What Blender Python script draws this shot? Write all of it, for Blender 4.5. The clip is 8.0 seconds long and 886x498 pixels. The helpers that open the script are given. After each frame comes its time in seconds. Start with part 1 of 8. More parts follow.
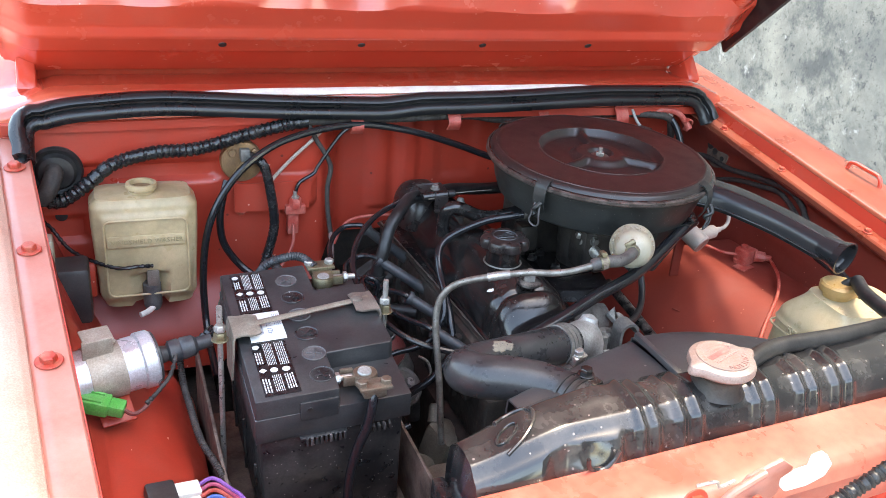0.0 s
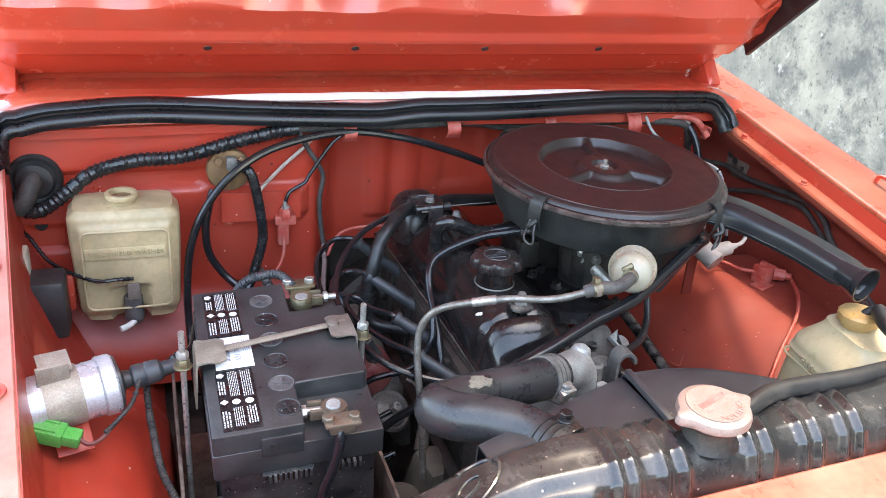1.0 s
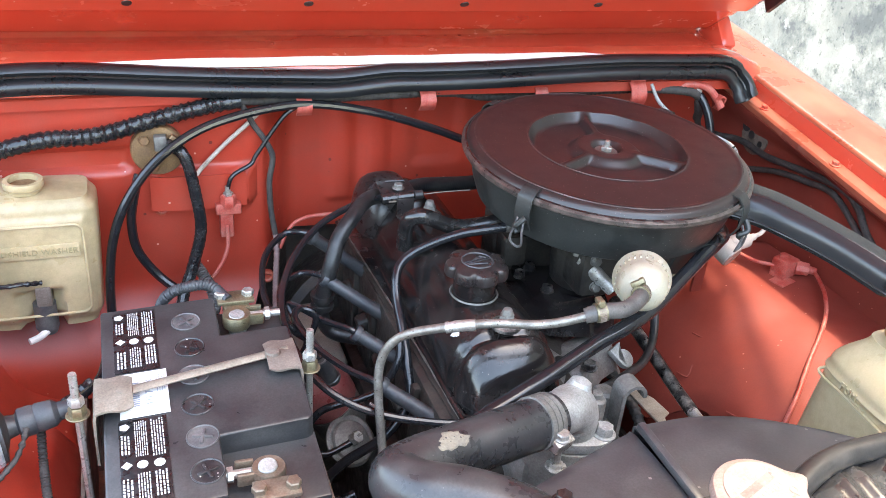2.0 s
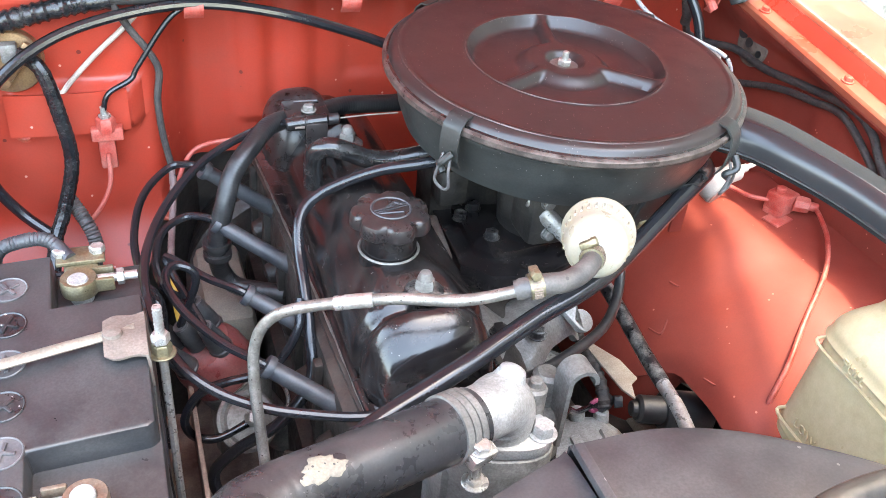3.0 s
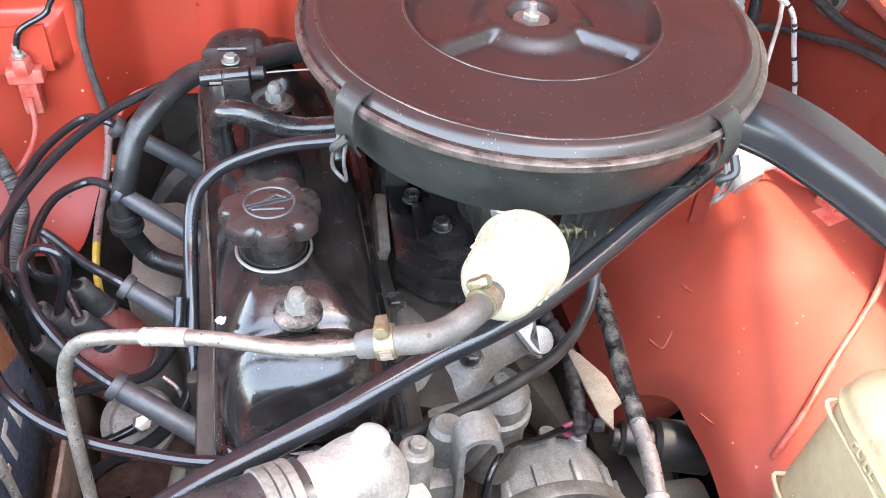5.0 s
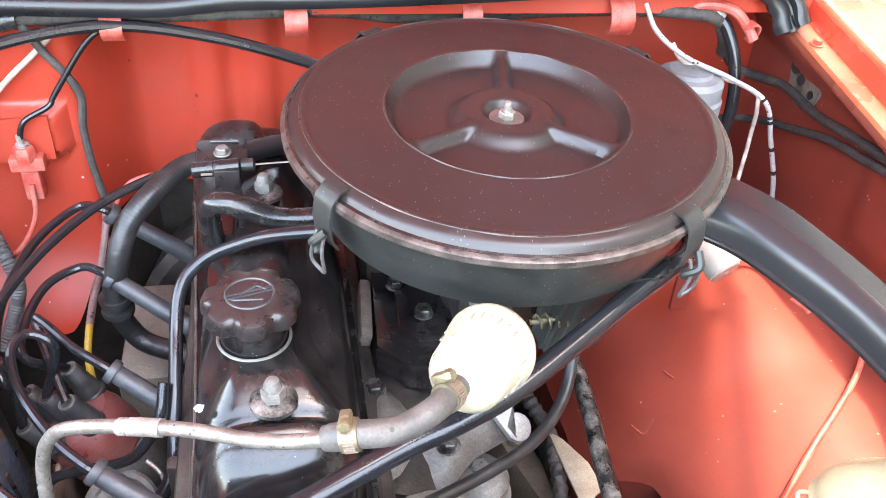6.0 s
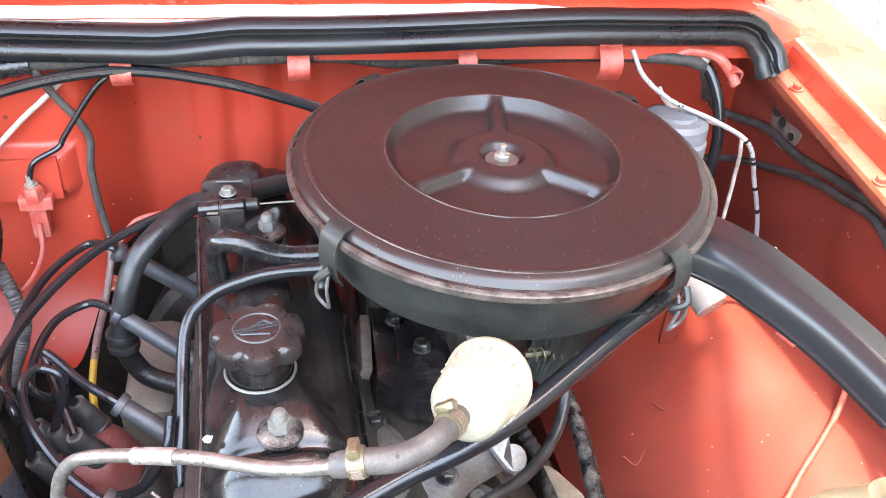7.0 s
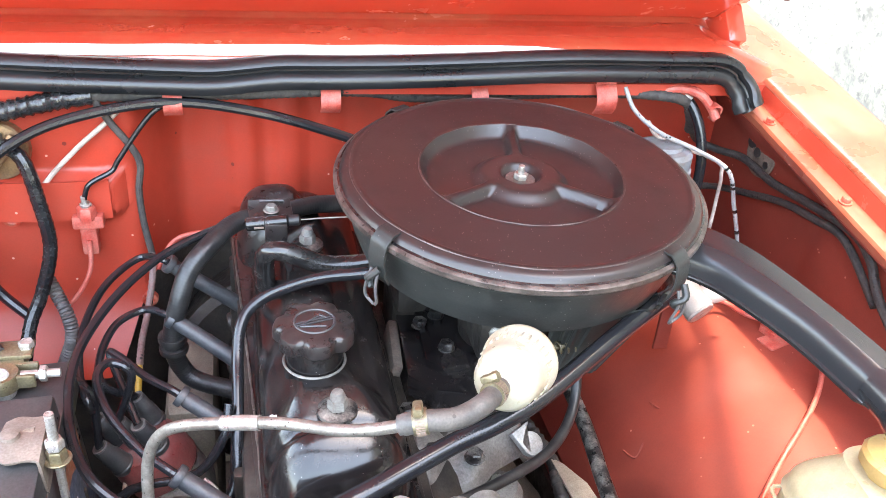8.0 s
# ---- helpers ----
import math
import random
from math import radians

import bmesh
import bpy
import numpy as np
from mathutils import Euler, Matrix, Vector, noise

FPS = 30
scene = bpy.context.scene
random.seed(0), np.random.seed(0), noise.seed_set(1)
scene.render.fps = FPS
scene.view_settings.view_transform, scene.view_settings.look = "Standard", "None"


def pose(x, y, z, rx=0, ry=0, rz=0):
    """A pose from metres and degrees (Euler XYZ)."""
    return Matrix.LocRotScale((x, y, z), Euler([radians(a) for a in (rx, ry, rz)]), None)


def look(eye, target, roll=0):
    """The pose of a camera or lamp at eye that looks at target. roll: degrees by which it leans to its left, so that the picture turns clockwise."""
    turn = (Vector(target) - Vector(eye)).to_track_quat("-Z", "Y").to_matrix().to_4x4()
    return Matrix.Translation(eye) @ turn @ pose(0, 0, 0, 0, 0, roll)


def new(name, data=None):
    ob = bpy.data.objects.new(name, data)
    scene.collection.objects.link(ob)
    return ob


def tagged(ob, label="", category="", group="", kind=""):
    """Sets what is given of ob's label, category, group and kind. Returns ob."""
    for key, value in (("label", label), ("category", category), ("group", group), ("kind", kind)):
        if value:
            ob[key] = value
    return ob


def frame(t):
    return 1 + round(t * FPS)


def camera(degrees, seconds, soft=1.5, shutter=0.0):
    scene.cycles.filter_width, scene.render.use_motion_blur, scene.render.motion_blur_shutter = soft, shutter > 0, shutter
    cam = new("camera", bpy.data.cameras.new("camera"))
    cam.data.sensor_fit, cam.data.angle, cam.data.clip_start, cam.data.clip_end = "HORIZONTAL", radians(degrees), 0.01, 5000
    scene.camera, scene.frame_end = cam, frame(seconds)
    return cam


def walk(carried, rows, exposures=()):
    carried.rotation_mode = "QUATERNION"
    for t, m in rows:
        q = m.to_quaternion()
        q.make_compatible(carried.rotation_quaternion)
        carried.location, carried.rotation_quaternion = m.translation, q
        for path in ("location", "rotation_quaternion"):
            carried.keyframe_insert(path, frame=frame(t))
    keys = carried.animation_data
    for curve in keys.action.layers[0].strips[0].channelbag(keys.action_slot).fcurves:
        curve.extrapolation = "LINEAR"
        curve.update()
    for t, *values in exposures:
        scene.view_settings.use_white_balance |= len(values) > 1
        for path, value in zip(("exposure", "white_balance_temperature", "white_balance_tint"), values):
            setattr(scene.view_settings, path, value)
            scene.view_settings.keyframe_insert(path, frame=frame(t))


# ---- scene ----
cam = camera(54.8, 8.0, soft=0.6)
PATH = [
    (0, (-0.11, -0.69, 1.284), (0.602, 0.988, 0.46), 4.9),
    (0.5, (-0.082, -0.667, 1.291), (0.564, 1.028, 0.449), 4.5),
    (1, (-0.031, -0.643, 1.293), (0.598, 1.055, 0.443), 4.6),
    (1.2, (-0.014, -0.623, 1.292), (0.613, 1.075, 0.441), 4.7),
    (2.3, (0.072, -0.419, 1.244), (0.742, 1.181, 0.248), 5.4),
    (2.5, (0.095, -0.392, 1.231), (0.772, 1.186, 0.205), 5.5),
    (3, (0.17, -0.338, 1.211), (0.808, 1.181, 0.077), 5.9),
    (3.5, (0.245, -0.283, 1.18), (0.819, 1.185, -0.051), 6.6),
    (4, (0.287, -0.254, 1.165), (0.789, 1.182, -0.133), 6.7),
    (4.2, (0.297, -0.25, 1.172), (0.774, 1.167, -0.156), 6.8),
    (5.3, (0.366, -0.23, 1.192), (0.701, 1.275, -0.081), 3.6),
    (5.5, (0.37, -0.236, 1.197), (0.71, 1.299, -0.04), 3.8),
    (6, (0.37, -0.242, 1.21), (0.719, 1.333, 0.029), 3.7),
    (6.5, (0.367, -0.252, 1.22), (0.736, 1.357, 0.09), 3.9),
    (7, (0.359, -0.261, 1.224), (0.738, 1.36, 0.114), 4.0),
    (7.5, (0.339, -0.288, 1.234), (0.737, 1.348, 0.155), 4.2),
    (8, (0.295, -0.338, 1.243), (0.747, 1.324, 0.225), 5.0),
]
EXPOSURES = [(0.0, 3.7, 8400, 8), (1.2, 3.9, 8400, 8), (2.3, 4.50, 8700, 8), (3.5, 5.20, 8900, 8), (4.2, 5.29, 8900, 8), (5.5, 5.28, 9400, 11), (6.5, 5.25, 9400, 12), (8.0, 4.99, 9300, 11)]
walk(cam, [(t, look(eye, target, roll)) for t, eye, target, roll in PATH], EXPOSURES)

# ---- light ----
SUN_DIR = Vector((0.31, 0.06, 1.0)).normalized()
world = bpy.data.worlds.new("sky")
scene.world = world
world.use_nodes = True
wn = world.node_tree.nodes
sky = wn.new("ShaderNodeTexSky")
sky.sky_type = "NISHITA"
sky.sun_disc = False
sky.sun_elevation = math.asin(SUN_DIR.z)
sky.sun_rotation = math.atan2(SUN_DIR.x, SUN_DIR.y)
sky.air_density, sky.dust_density, sky.ozone_density = 1.0, 1.4, 1.0
wn["Background"].inputs["Strength"].default_value = 0.15
world.node_tree.links.new(sky.outputs["Color"], wn["Background"].inputs["Color"])
sun = new("sun", bpy.data.lights.new("sun", "SUN"))
sun.data.energy, sun.data.angle, sun.data.color = 0.31, radians(1.5), (1.0, 0.95, 0.87)
sun.matrix_basis = look(SUN_DIR * 5, (0, 0, 0))


# ---- materials ----
def mat(name, col, rough=0.5, metal=0.0, var=0.2, scale=25.0, bump=0.05, bscale=250.0, dust=None, amount=0.35,
        dscale=60.0, coat=0.0, rvar=0.15, trans=0.0, sss=0.0, grit=0.18):
    """A worn surface: two scales of colour change, dust or rust in patches, fine relief."""
    m = bpy.data.materials.new(name)
    m.use_nodes = True
    nt = m.node_tree
    n, ln = nt.nodes, nt.links
    b = n["Principled BSDF"]
    tc = n.new("ShaderNodeTexCoord")

    def noise_node(sc, detail=5.0, dist=0.0):
        t = n.new("ShaderNodeTexNoise")
        t.inputs["Scale"].default_value, t.inputs["Detail"].default_value = sc, detail
        t.inputs["Distortion"].default_value = dist
        ln.new(tc.outputs["Object"], t.inputs["Vector"])
        return t

    big = noise_node(scale, 6.0, 0.4)
    ramp = n.new("ShaderNodeMapRange")
    ramp.inputs["From Min"].default_value, ramp.inputs["From Max"].default_value = 0.3, 0.7
    ln.new(big.outputs["Fac"], ramp.inputs["Value"])
    mix = n.new("ShaderNodeMix")
    mix.data_type = "RGBA"
    mix.inputs["A"].default_value = (*[c * (1 - var) for c in col], 1)
    mix.inputs["B"].default_value = (*[min(1, c * (1 + var)) for c in col], 1)
    ln.new(ramp.outputs["Result"], mix.inputs["Factor"])
    out = mix.outputs["Result"]
    rough_src = None
    if dust:
        d1, d2 = noise_node(dscale, 8.0, 0.25), noise_node(dscale * 9, 6.0)
        add = n.new("ShaderNodeMath")
        add.operation = "MULTIPLY_ADD"
        add.inputs[1].default_value = 0.35
        ln.new(d2.outputs["Fac"], add.inputs[0])
        ln.new(d1.outputs["Fac"], add.inputs[2])
        cut = n.new("ShaderNodeMapRange")
        cut.inputs["From Min"].default_value = 0.66 - 0.36 * amount
        cut.inputs["From Max"].default_value = 1.24 - 0.36 * amount
        ln.new(add.outputs["Value"], cut.inputs["Value"])
        mix2 = n.new("ShaderNodeMix")
        mix2.data_type = "RGBA"
        mix2.inputs["B"].default_value = (*dust, 1)
        ln.new(cut.outputs["Result"], mix2.inputs["Factor"])
        ln.new(out, mix2.inputs["A"])
        out = mix2.outputs["Result"]
        rough_src = cut.outputs["Result"]
    grain = noise_node(620.0, 4.0)
    gr = n.new("ShaderNodeMapRange")
    gr.inputs["From Min"].default_value, gr.inputs["From Max"].default_value = 0.32, 0.72
    gr.inputs["To Min"].default_value, gr.inputs["To Max"].default_value = 1.0 - grit, 1.0 + grit
    ln.new(grain.outputs["Fac"], gr.inputs["Value"])
    mul = n.new("ShaderNodeMix")
    mul.data_type, mul.blend_type, mul.clamp_result = "RGBA", "MULTIPLY", False
    mul.inputs["Factor"].default_value = 1.0
    ln.new(out, mul.inputs["A"])
    ln.new(gr.outputs["Result"], mul.inputs["B"])
    out = mul.outputs["Result"]
    ln.new(out, b.inputs["Base Color"])
    rr = n.new("ShaderNodeMapRange")
    rr.inputs["From Min"].default_value, rr.inputs["From Max"].default_value = 0.3, 0.75
    rr.inputs["To Min"].default_value = max(0.03, rough - rvar)
    rr.inputs["To Max"].default_value = min(1.0, rough + rvar)
    fine = noise_node(scale * 3.3, 4.0)
    ln.new(fine.outputs["Fac"], rr.inputs["Value"])
    r_out = rr.outputs["Result"]
    if rough_src is not None:
        mx = n.new("ShaderNodeMath")
        mx.operation, mx.use_clamp = "MULTIPLY_ADD", True
        mx.inputs[1].default_value = 0.22
        ln.new(rough_src, mx.inputs[0])
        ln.new(r_out, mx.inputs[2])
        r_out = mx.outputs["Value"]
    ln.new(r_out, b.inputs["Roughness"])
    b.inputs["Metallic"].default_value = metal
    if coat:
        b.inputs["Coat Weight"].default_value, b.inputs["Coat Roughness"].default_value = coat, 0.08
    if trans:
        b.inputs["Transmission Weight"].default_value = trans
    if sss:
        b.inputs["Subsurface Weight"].default_value = sss
        b.inputs["Subsurface Radius"].default_value = (0.02, 0.016, 0.01)
        b.inputs["Subsurface Scale"].default_value = 0.6
    if bump:
        bn = noise_node(bscale, 6.0)
        bp = n.new("ShaderNodeBump")
        bp.inputs["Strength"].default_value, bp.inputs["Distance"].default_value = min(1, bump * 4), 0.0012
        ln.new(bn.outputs["Fac"], bp.inputs["Height"])
        ln.new(bp.outputs["Normal"], b.inputs["Normal"])
    return m


def speckled(m, col, scale=420.0, cover=0.03, smear=0.0):
    """Adds small chips or paint specks to a material."""
    nt = m.node_tree
    n, ln = nt.nodes, nt.links
    b = n["Principled BSDF"]
    tc = n.new("ShaderNodeTexCoord")
    mp = n.new("ShaderNodeMapping")
    mp.inputs["Scale"].default_value = (1.0, 1.0 - smear, 1.0)
    v = n.new("ShaderNodeTexVoronoi")
    v.inputs["Scale"].default_value = scale
    ln.new(tc.outputs["Object"], mp.inputs["Vector"])
    ln.new(mp.outputs["Vector"], v.inputs["Vector"])
    pick = n.new("ShaderNodeSeparateColor")
    ln.new(v.outputs["Color"], pick.inputs["Color"])
    a = n.new("ShaderNodeMath")
    a.operation = "LESS_THAN"
    a.inputs[1].default_value = cover
    ln.new(pick.outputs["Red"], a.inputs[0])
    c = n.new("ShaderNodeMath")
    c.operation = "LESS_THAN"
    c.inputs[1].default_value = 0.32
    ln.new(v.outputs["Distance"], c.inputs[0])
    mu = n.new("ShaderNodeMath")
    mu.operation = "MULTIPLY"
    ln.new(a.outputs[0], mu.inputs[0])
    ln.new(c.outputs[0], mu.inputs[1])
    mix = n.new("ShaderNodeMix")
    mix.data_type = "RGBA"
    src = b.inputs["Base Color"].links[0].from_socket
    ln.new(src, mix.inputs["A"])
    mix.inputs["B"].default_value = (*col, 1)
    ln.new(mu.outputs[0], mix.inputs["Factor"])
    ln.new(mix.outputs["Result"], b.inputs["Base Color"])
    return m


RED = (0.58, 0.064, 0.037)
M = {}
M["paint"] = speckled(mat("red body paint", RED, 0.19, 0, 0.05, 9, 0.0, 160, (0.56, 0.075, 0.04), 0.2, 10, coat=0.6, rvar=0.04, grit=0.02), (0.60, 0.25, 0.18), 330, 0.002)
M["paint_dull"] = speckled(speckled(mat("dull red bay paint", (0.43, 0.040, 0.022), 0.35, 0, 0.12, 8, 0.01, 60, (0.32, 0.048, 0.028), 0.38, 9, coat=0.0, rvar=0.08, grit=0.05), (0.62, 0.36, 0.30), 240, 0.006, 0.4), (0.16, 0.02, 0.015), 150, 0.004)
# Right arch: the bay's red made darker, so shade sits in the colour.
M["paint_arch_shaded"] = speckled(mat("red arch paint with shade in its colour", (0.225, 0.027, 0.015), 0.62, 0, 0.16, 8, 0.02, 120, (0.22, 0.038, 0.024), 0.40, 9, rvar=0.08, grit=0.06), (0.45, 0.16, 0.11), 280, 0.005)
M["paint_gloss"] = mat("glossy red fender paint", (0.57, 0.075, 0.042), 0.16, 0, 0.06, 6, 0.0, 90, (0.55, 0.16, 0.08), 0.2, 9, coat=0.8, rvar=0.05, grit=0.02)
# Right fender top and flange: less red, with the sun in the tone.
M["paint_faded_sunlit"] = mat("chalky red paint toned for sunlit parts", (0.235, 0.046, 0.025), 0.28, 0, 0.08, 7, 0.01, 120, (0.32, 0.105, 0.062), 0.4, 10, coat=0.35, rvar=0.08, grit=0.03)
# Near-white colour that stands for sun on the cowl lip.
M["primer"] = mat("near-white strip painted as sunlight", (0.83, 0.79, 0.71), 0.40, 0, 0.04, 30, 0.01, 200, (0.70, 0.45, 0.35), 0.10, 40, grit=0.03)
M["paint_bolt"] = mat("red painted bolt", (0.45, 0.035, 0.02), 0.4, 0, 0.2, 60, 0.04, 400, (0.35, 0.16, 0.10), 0.4, 120)
M["black"] = mat("satin black enamel", (0.0095, 0.0090, 0.0094), 0.20, 0, 0.25, 20, 0.02, 250, (0.034, 0.031, 0.029), 0.22, 80, coat=0.15, rvar=0.07)
M["snorkel"] = mat("satin grey black enamel", (0.020, 0.0200, 0.0215), 0.24, 0, 0.06, 12, 0.0, 400, None, rvar=0.03, grit=0.04)
M["lid"] = speckled(mat("brownish black enamel lid", (0.0220, 0.0155, 0.0150), 0.30, 0, 0.10, 9, 0.008, 600, (0.027, 0.020, 0.019), 0.25, 45, coat=0.0, rvar=0.025, grit=0.08), (0.13, 0.105, 0.098), 900, 0.03, 0.6)
M["drum"] = speckled(mat("dusty black drum", (0.0150, 0.0170, 0.0165), 0.40, 0, 0.2, 18, 0.03, 350, (0.040, 0.041, 0.037), 0.4, 34, rvar=0.08), (0.22, 0.21, 0.19), 800, 0.012)
M["cover"] = speckled(mat("glossy black valve cover", (0.0085, 0.0072, 0.0074), 0.15, 0, 0.3, 16, 0.012, 200, (0.040, 0.034, 0.031), 0.22, 40, coat=0.0, rvar=0.05), (0.22, 0.20, 0.18), 900, 0.006)
M["rubber"] = mat("black rubber", (0.011, 0.011, 0.0118), 0.38, 0, 0.25, 40, 0.03, 400, (0.045, 0.042, 0.039), 0.3, 50, rvar=0.10)
M["seal"] = mat("black rubber seal", (0.0090, 0.0098, 0.0110), 0.27, 0, 0.15, 12, 0.0, 300, (0.020, 0.020, 0.021), 0.25, 12, rvar=0.03, grit=0.05)
M["wire"] = mat("black cable sheath", (0.0115, 0.0120, 0.0140), 0.21, 0, 0.15, 40, 0.01, 500, None, rvar=0.03)
M["tower"] = mat("dark rubber tower boot", (0.020, 0.021, 0.023), 0.36, 0, 0.2, 50, 0.03, 500, (0.07, 0.068, 0.062), 0.40, 80, rvar=0.08)
M["boot"] = mat("grey rubber boot", (0.030, 0.033, 0.038), 0.42, 0, 0.2, 50, 0.03, 500, (0.072, 0.070, 0.066), 0.35, 70, rvar=0.08)
M["tape"] = mat("wrapped black tape", (0.0095, 0.0105, 0.0120), 0.18, 0, 0.3, 90, 0.14, 190, (0.034, 0.033, 0.032), 0.25, 60, rvar=0.08)
M["hose"] = speckled(mat("worn black rubber hose", (0.0190, 0.0190, 0.0205), 0.27, 0, 0.20, 30, 0.03, 260, (0.058, 0.056, 0.055), 0.30, 26, rvar=0.06), (0.10, 0.092, 0.085), 700, 0.02)
M["splash"] = speckled(mat("dried pale splash", (0.19, 0.168, 0.125), 0.7, 0, 0.2, 90, 0.05, 300, (0.12, 0.11, 0.10), 0.35, 120), (0.03, 0.03, 0.03), 420, 0.12)
M["loom"] = speckled(mat("dusty cloth loom", (0.026, 0.0225, 0.0215), 0.66, 0, 0.3, 60, 0.14, 300, (0.085, 0.070, 0.060), 0.40, 90), (0.012, 0.011, 0.010), 160, 0.10)
M["plastic"] = mat("black battery plastic", (0.0240, 0.0245, 0.0262), 0.33, 0, 0.2, 22, 0.02, 380, (0.062, 0.060, 0.057), 0.40, 26, rvar=0.08)
M["capbrown"] = mat("brownish black cap plastic", (0.0165, 0.0128, 0.0126), 0.27, 0, 0.2, 40, 0.02, 300, (0.035, 0.029, 0.027), 0.35, 90, rvar=0.06)
M["case"] = speckled(mat("black battery case", (0.0135, 0.0138, 0.0150), 0.34, 0, 0.25, 25, 0.02, 300, (0.085, 0.080, 0.074), 0.36, 30), (0.36, 0.34, 0.31), 480, 0.04)
M["vent"] = mat("worn grey-black plastic", (0.060, 0.056, 0.058), 0.45, 0, 0.2, 60, 0.02, 300, (0.14, 0.13, 0.12), 0.4, 60)
M["alu"] = mat("weathered aluminium", (0.40, 0.405, 0.39), 0.46, 0.45, 0.2, 26, 0.10, 300, (0.20, 0.185, 0.16), 0.45, 34)
M["alu_dull"] = mat("dirty cast aluminium", (0.215, 0.207, 0.190), 0.5, 0.35, 0.25, 26, 0.14, 220, (0.065, 0.057, 0.048), 0.5, 40)
M["coilcan"] = mat("bright aluminium can", (0.62, 0.66, 0.70), 0.30, 0.55, 0.08, 18, 0.015, 300, (0.45, 0.43, 0.41), 0.25, 40)
M["steel"] = mat("plated steel", (0.42, 0.41, 0.385), 0.32, 0.6, 0.2, 60, 0.04, 400, (0.25, 0.20, 0.15), 0.35, 110)
M["pipe"] = speckled(mat("dull metal pipe", (0.25, 0.235, 0.21), 0.36, 0.6, 0.35, 60, 0.08, 260, (0.11, 0.092, 0.072), 0.5, 110), (0.05, 0.04, 0.03), 500, 0.06)
M["dipstick"] = mat("chipped black steel tube", (0.020, 0.018, 0.018), 0.35, 0.3, 0.3, 40, 0.05, 300, (0.46, 0.43, 0.38), 0.10, 70)
M["brass"] = mat("tarnished brass", (0.20, 0.165, 0.095), 0.40, 0.7, 0.25, 70, 0.05, 400, (0.20, 0.18, 0.135), 0.42, 110)
M["copper"] = mat("corroded copper clamp", (0.17, 0.12, 0.085), 0.45, 0.6, 0.3, 70, 0.06, 400, (0.23, 0.20, 0.155), 0.4, 120)
M["zinc"] = mat("yellowed zinc strap", (0.30, 0.275, 0.22), 0.42, 0.4, 0.15, 40, 0.03, 300, (0.20, 0.155, 0.115), 0.42, 50)
M["tan"] = mat("dusty tan steel", (0.40, 0.35, 0.285), 0.5, 0.3, 0.15, 40, 0.03, 300, (0.25, 0.20, 0.155), 0.42, 50)
# Left fender: the paleness takes in glare as well as chalky paint.
M["paint_chalk_glare"] = mat("chalky red paint with glare in its colour", (0.58, 0.32, 0.24), 0.32, 0, 0.08, 7, 0.01, 120, (0.62, 0.46, 0.37), 0.45, 10, coat=0.3, rvar=0.08)
M["paint_pink"] = mat("pinkish red paint", (0.46, 0.155, 0.115), 0.34, 0, 0.10, 12, 0.01, 120, (0.50, 0.26, 0.2), 0.4, 16, coat=0.2, rvar=0.08, grit=0.04)
M["paint_support"] = mat("worn red support paint", (0.42, 0.085, 0.055), 0.28, 0, 0.12, 10, 0.01, 120, (0.50, 0.22, 0.15), 0.35, 12, coat=0.3, rvar=0.08, grit=0.04)
M["strap"] = mat("dusty brown bracket", (0.21, 0.175, 0.145), 0.5, 0.25, 0.2, 40, 0.04, 300, (0.14, 0.10, 0.08), 0.4, 50)
M["rim"] = mat("scraped brown rim metal", (0.060, 0.049, 0.044), 0.36, 0.4, 0.4, 60, 0.05, 400, (0.19, 0.15, 0.13), 0.30, 120)
M["lid_wear"] = mat("rubbed brown enamel edge", (0.085, 0.062, 0.055), 0.35, 0.3, 0.5, 40, 0.05, 400, (0.03, 0.022, 0.02), 0.5, 50)
M["rust"] = mat("brown rusty steel", (0.13, 0.085, 0.065), 0.75, 0.1, 0.4, 40, 0.15, 200, (0.26, 0.20, 0.16), 0.45, 40)
M["gold"] = mat("passivated gold plate", (0.30, 0.18, 0.09), 0.40, 0.5, 0.25, 45, 0.04, 300, (0.16, 0.09, 0.06), 0.45, 60)
M["tank"] = mat("yellowed translucent plastic", (0.51, 0.385, 0.225), 0.36, 0, 0.14, 16, 0.02, 160, (0.25, 0.20, 0.11), 0.40, 14, sss=0.25, grit=0.05)
M["tank_top"] = mat("grey dusty plastic top", (0.50, 0.47, 0.38), 0.45, 0, 0.14, 18, 0.02, 160, (0.33, 0.29, 0.22), 0.4, 20, sss=0.2, grit=0.05)
M["tank2"] = mat("cream plastic reservoir", (0.50, 0.41, 0.25), 0.38, 0, 0.10, 14, 0.02, 160, (0.30, 0.22, 0.12), 0.30, 14, sss=0.3, grit=0.05)
M["amber"] = mat("amber plastic cap", (0.42, 0.25, 0.09), 0.35, 0, 0.12, 40, 0.02, 300, (0.32, 0.2, 0.08), 0.3, 40, sss=0.15, grit=0.05)
M["ivory"] = mat("ivory nylon filter", (0.35, 0.318, 0.248), 0.36, 0, 0.05, 25, 0.01, 300, (0.40, 0.33, 0.22), 0.22, 30, sss=0.35, grit=0.05)
M["greyhose"] = speckled(mat("dusty grey rubber hose", (0.050, 0.046, 0.044), 0.5, 0, 0.25, 50, 0.06, 300, (0.125, 0.113, 0.10), 0.4, 60, rvar=0.08), (0.03, 0.028, 0.026), 260, 0.05)
M["white"] = mat("off-white plastic", (0.74, 0.72, 0.68), 0.45, 0, 0.06, 40, 0.01, 300, (0.5, 0.45, 0.38), 0.25, 60, grit=0.05)
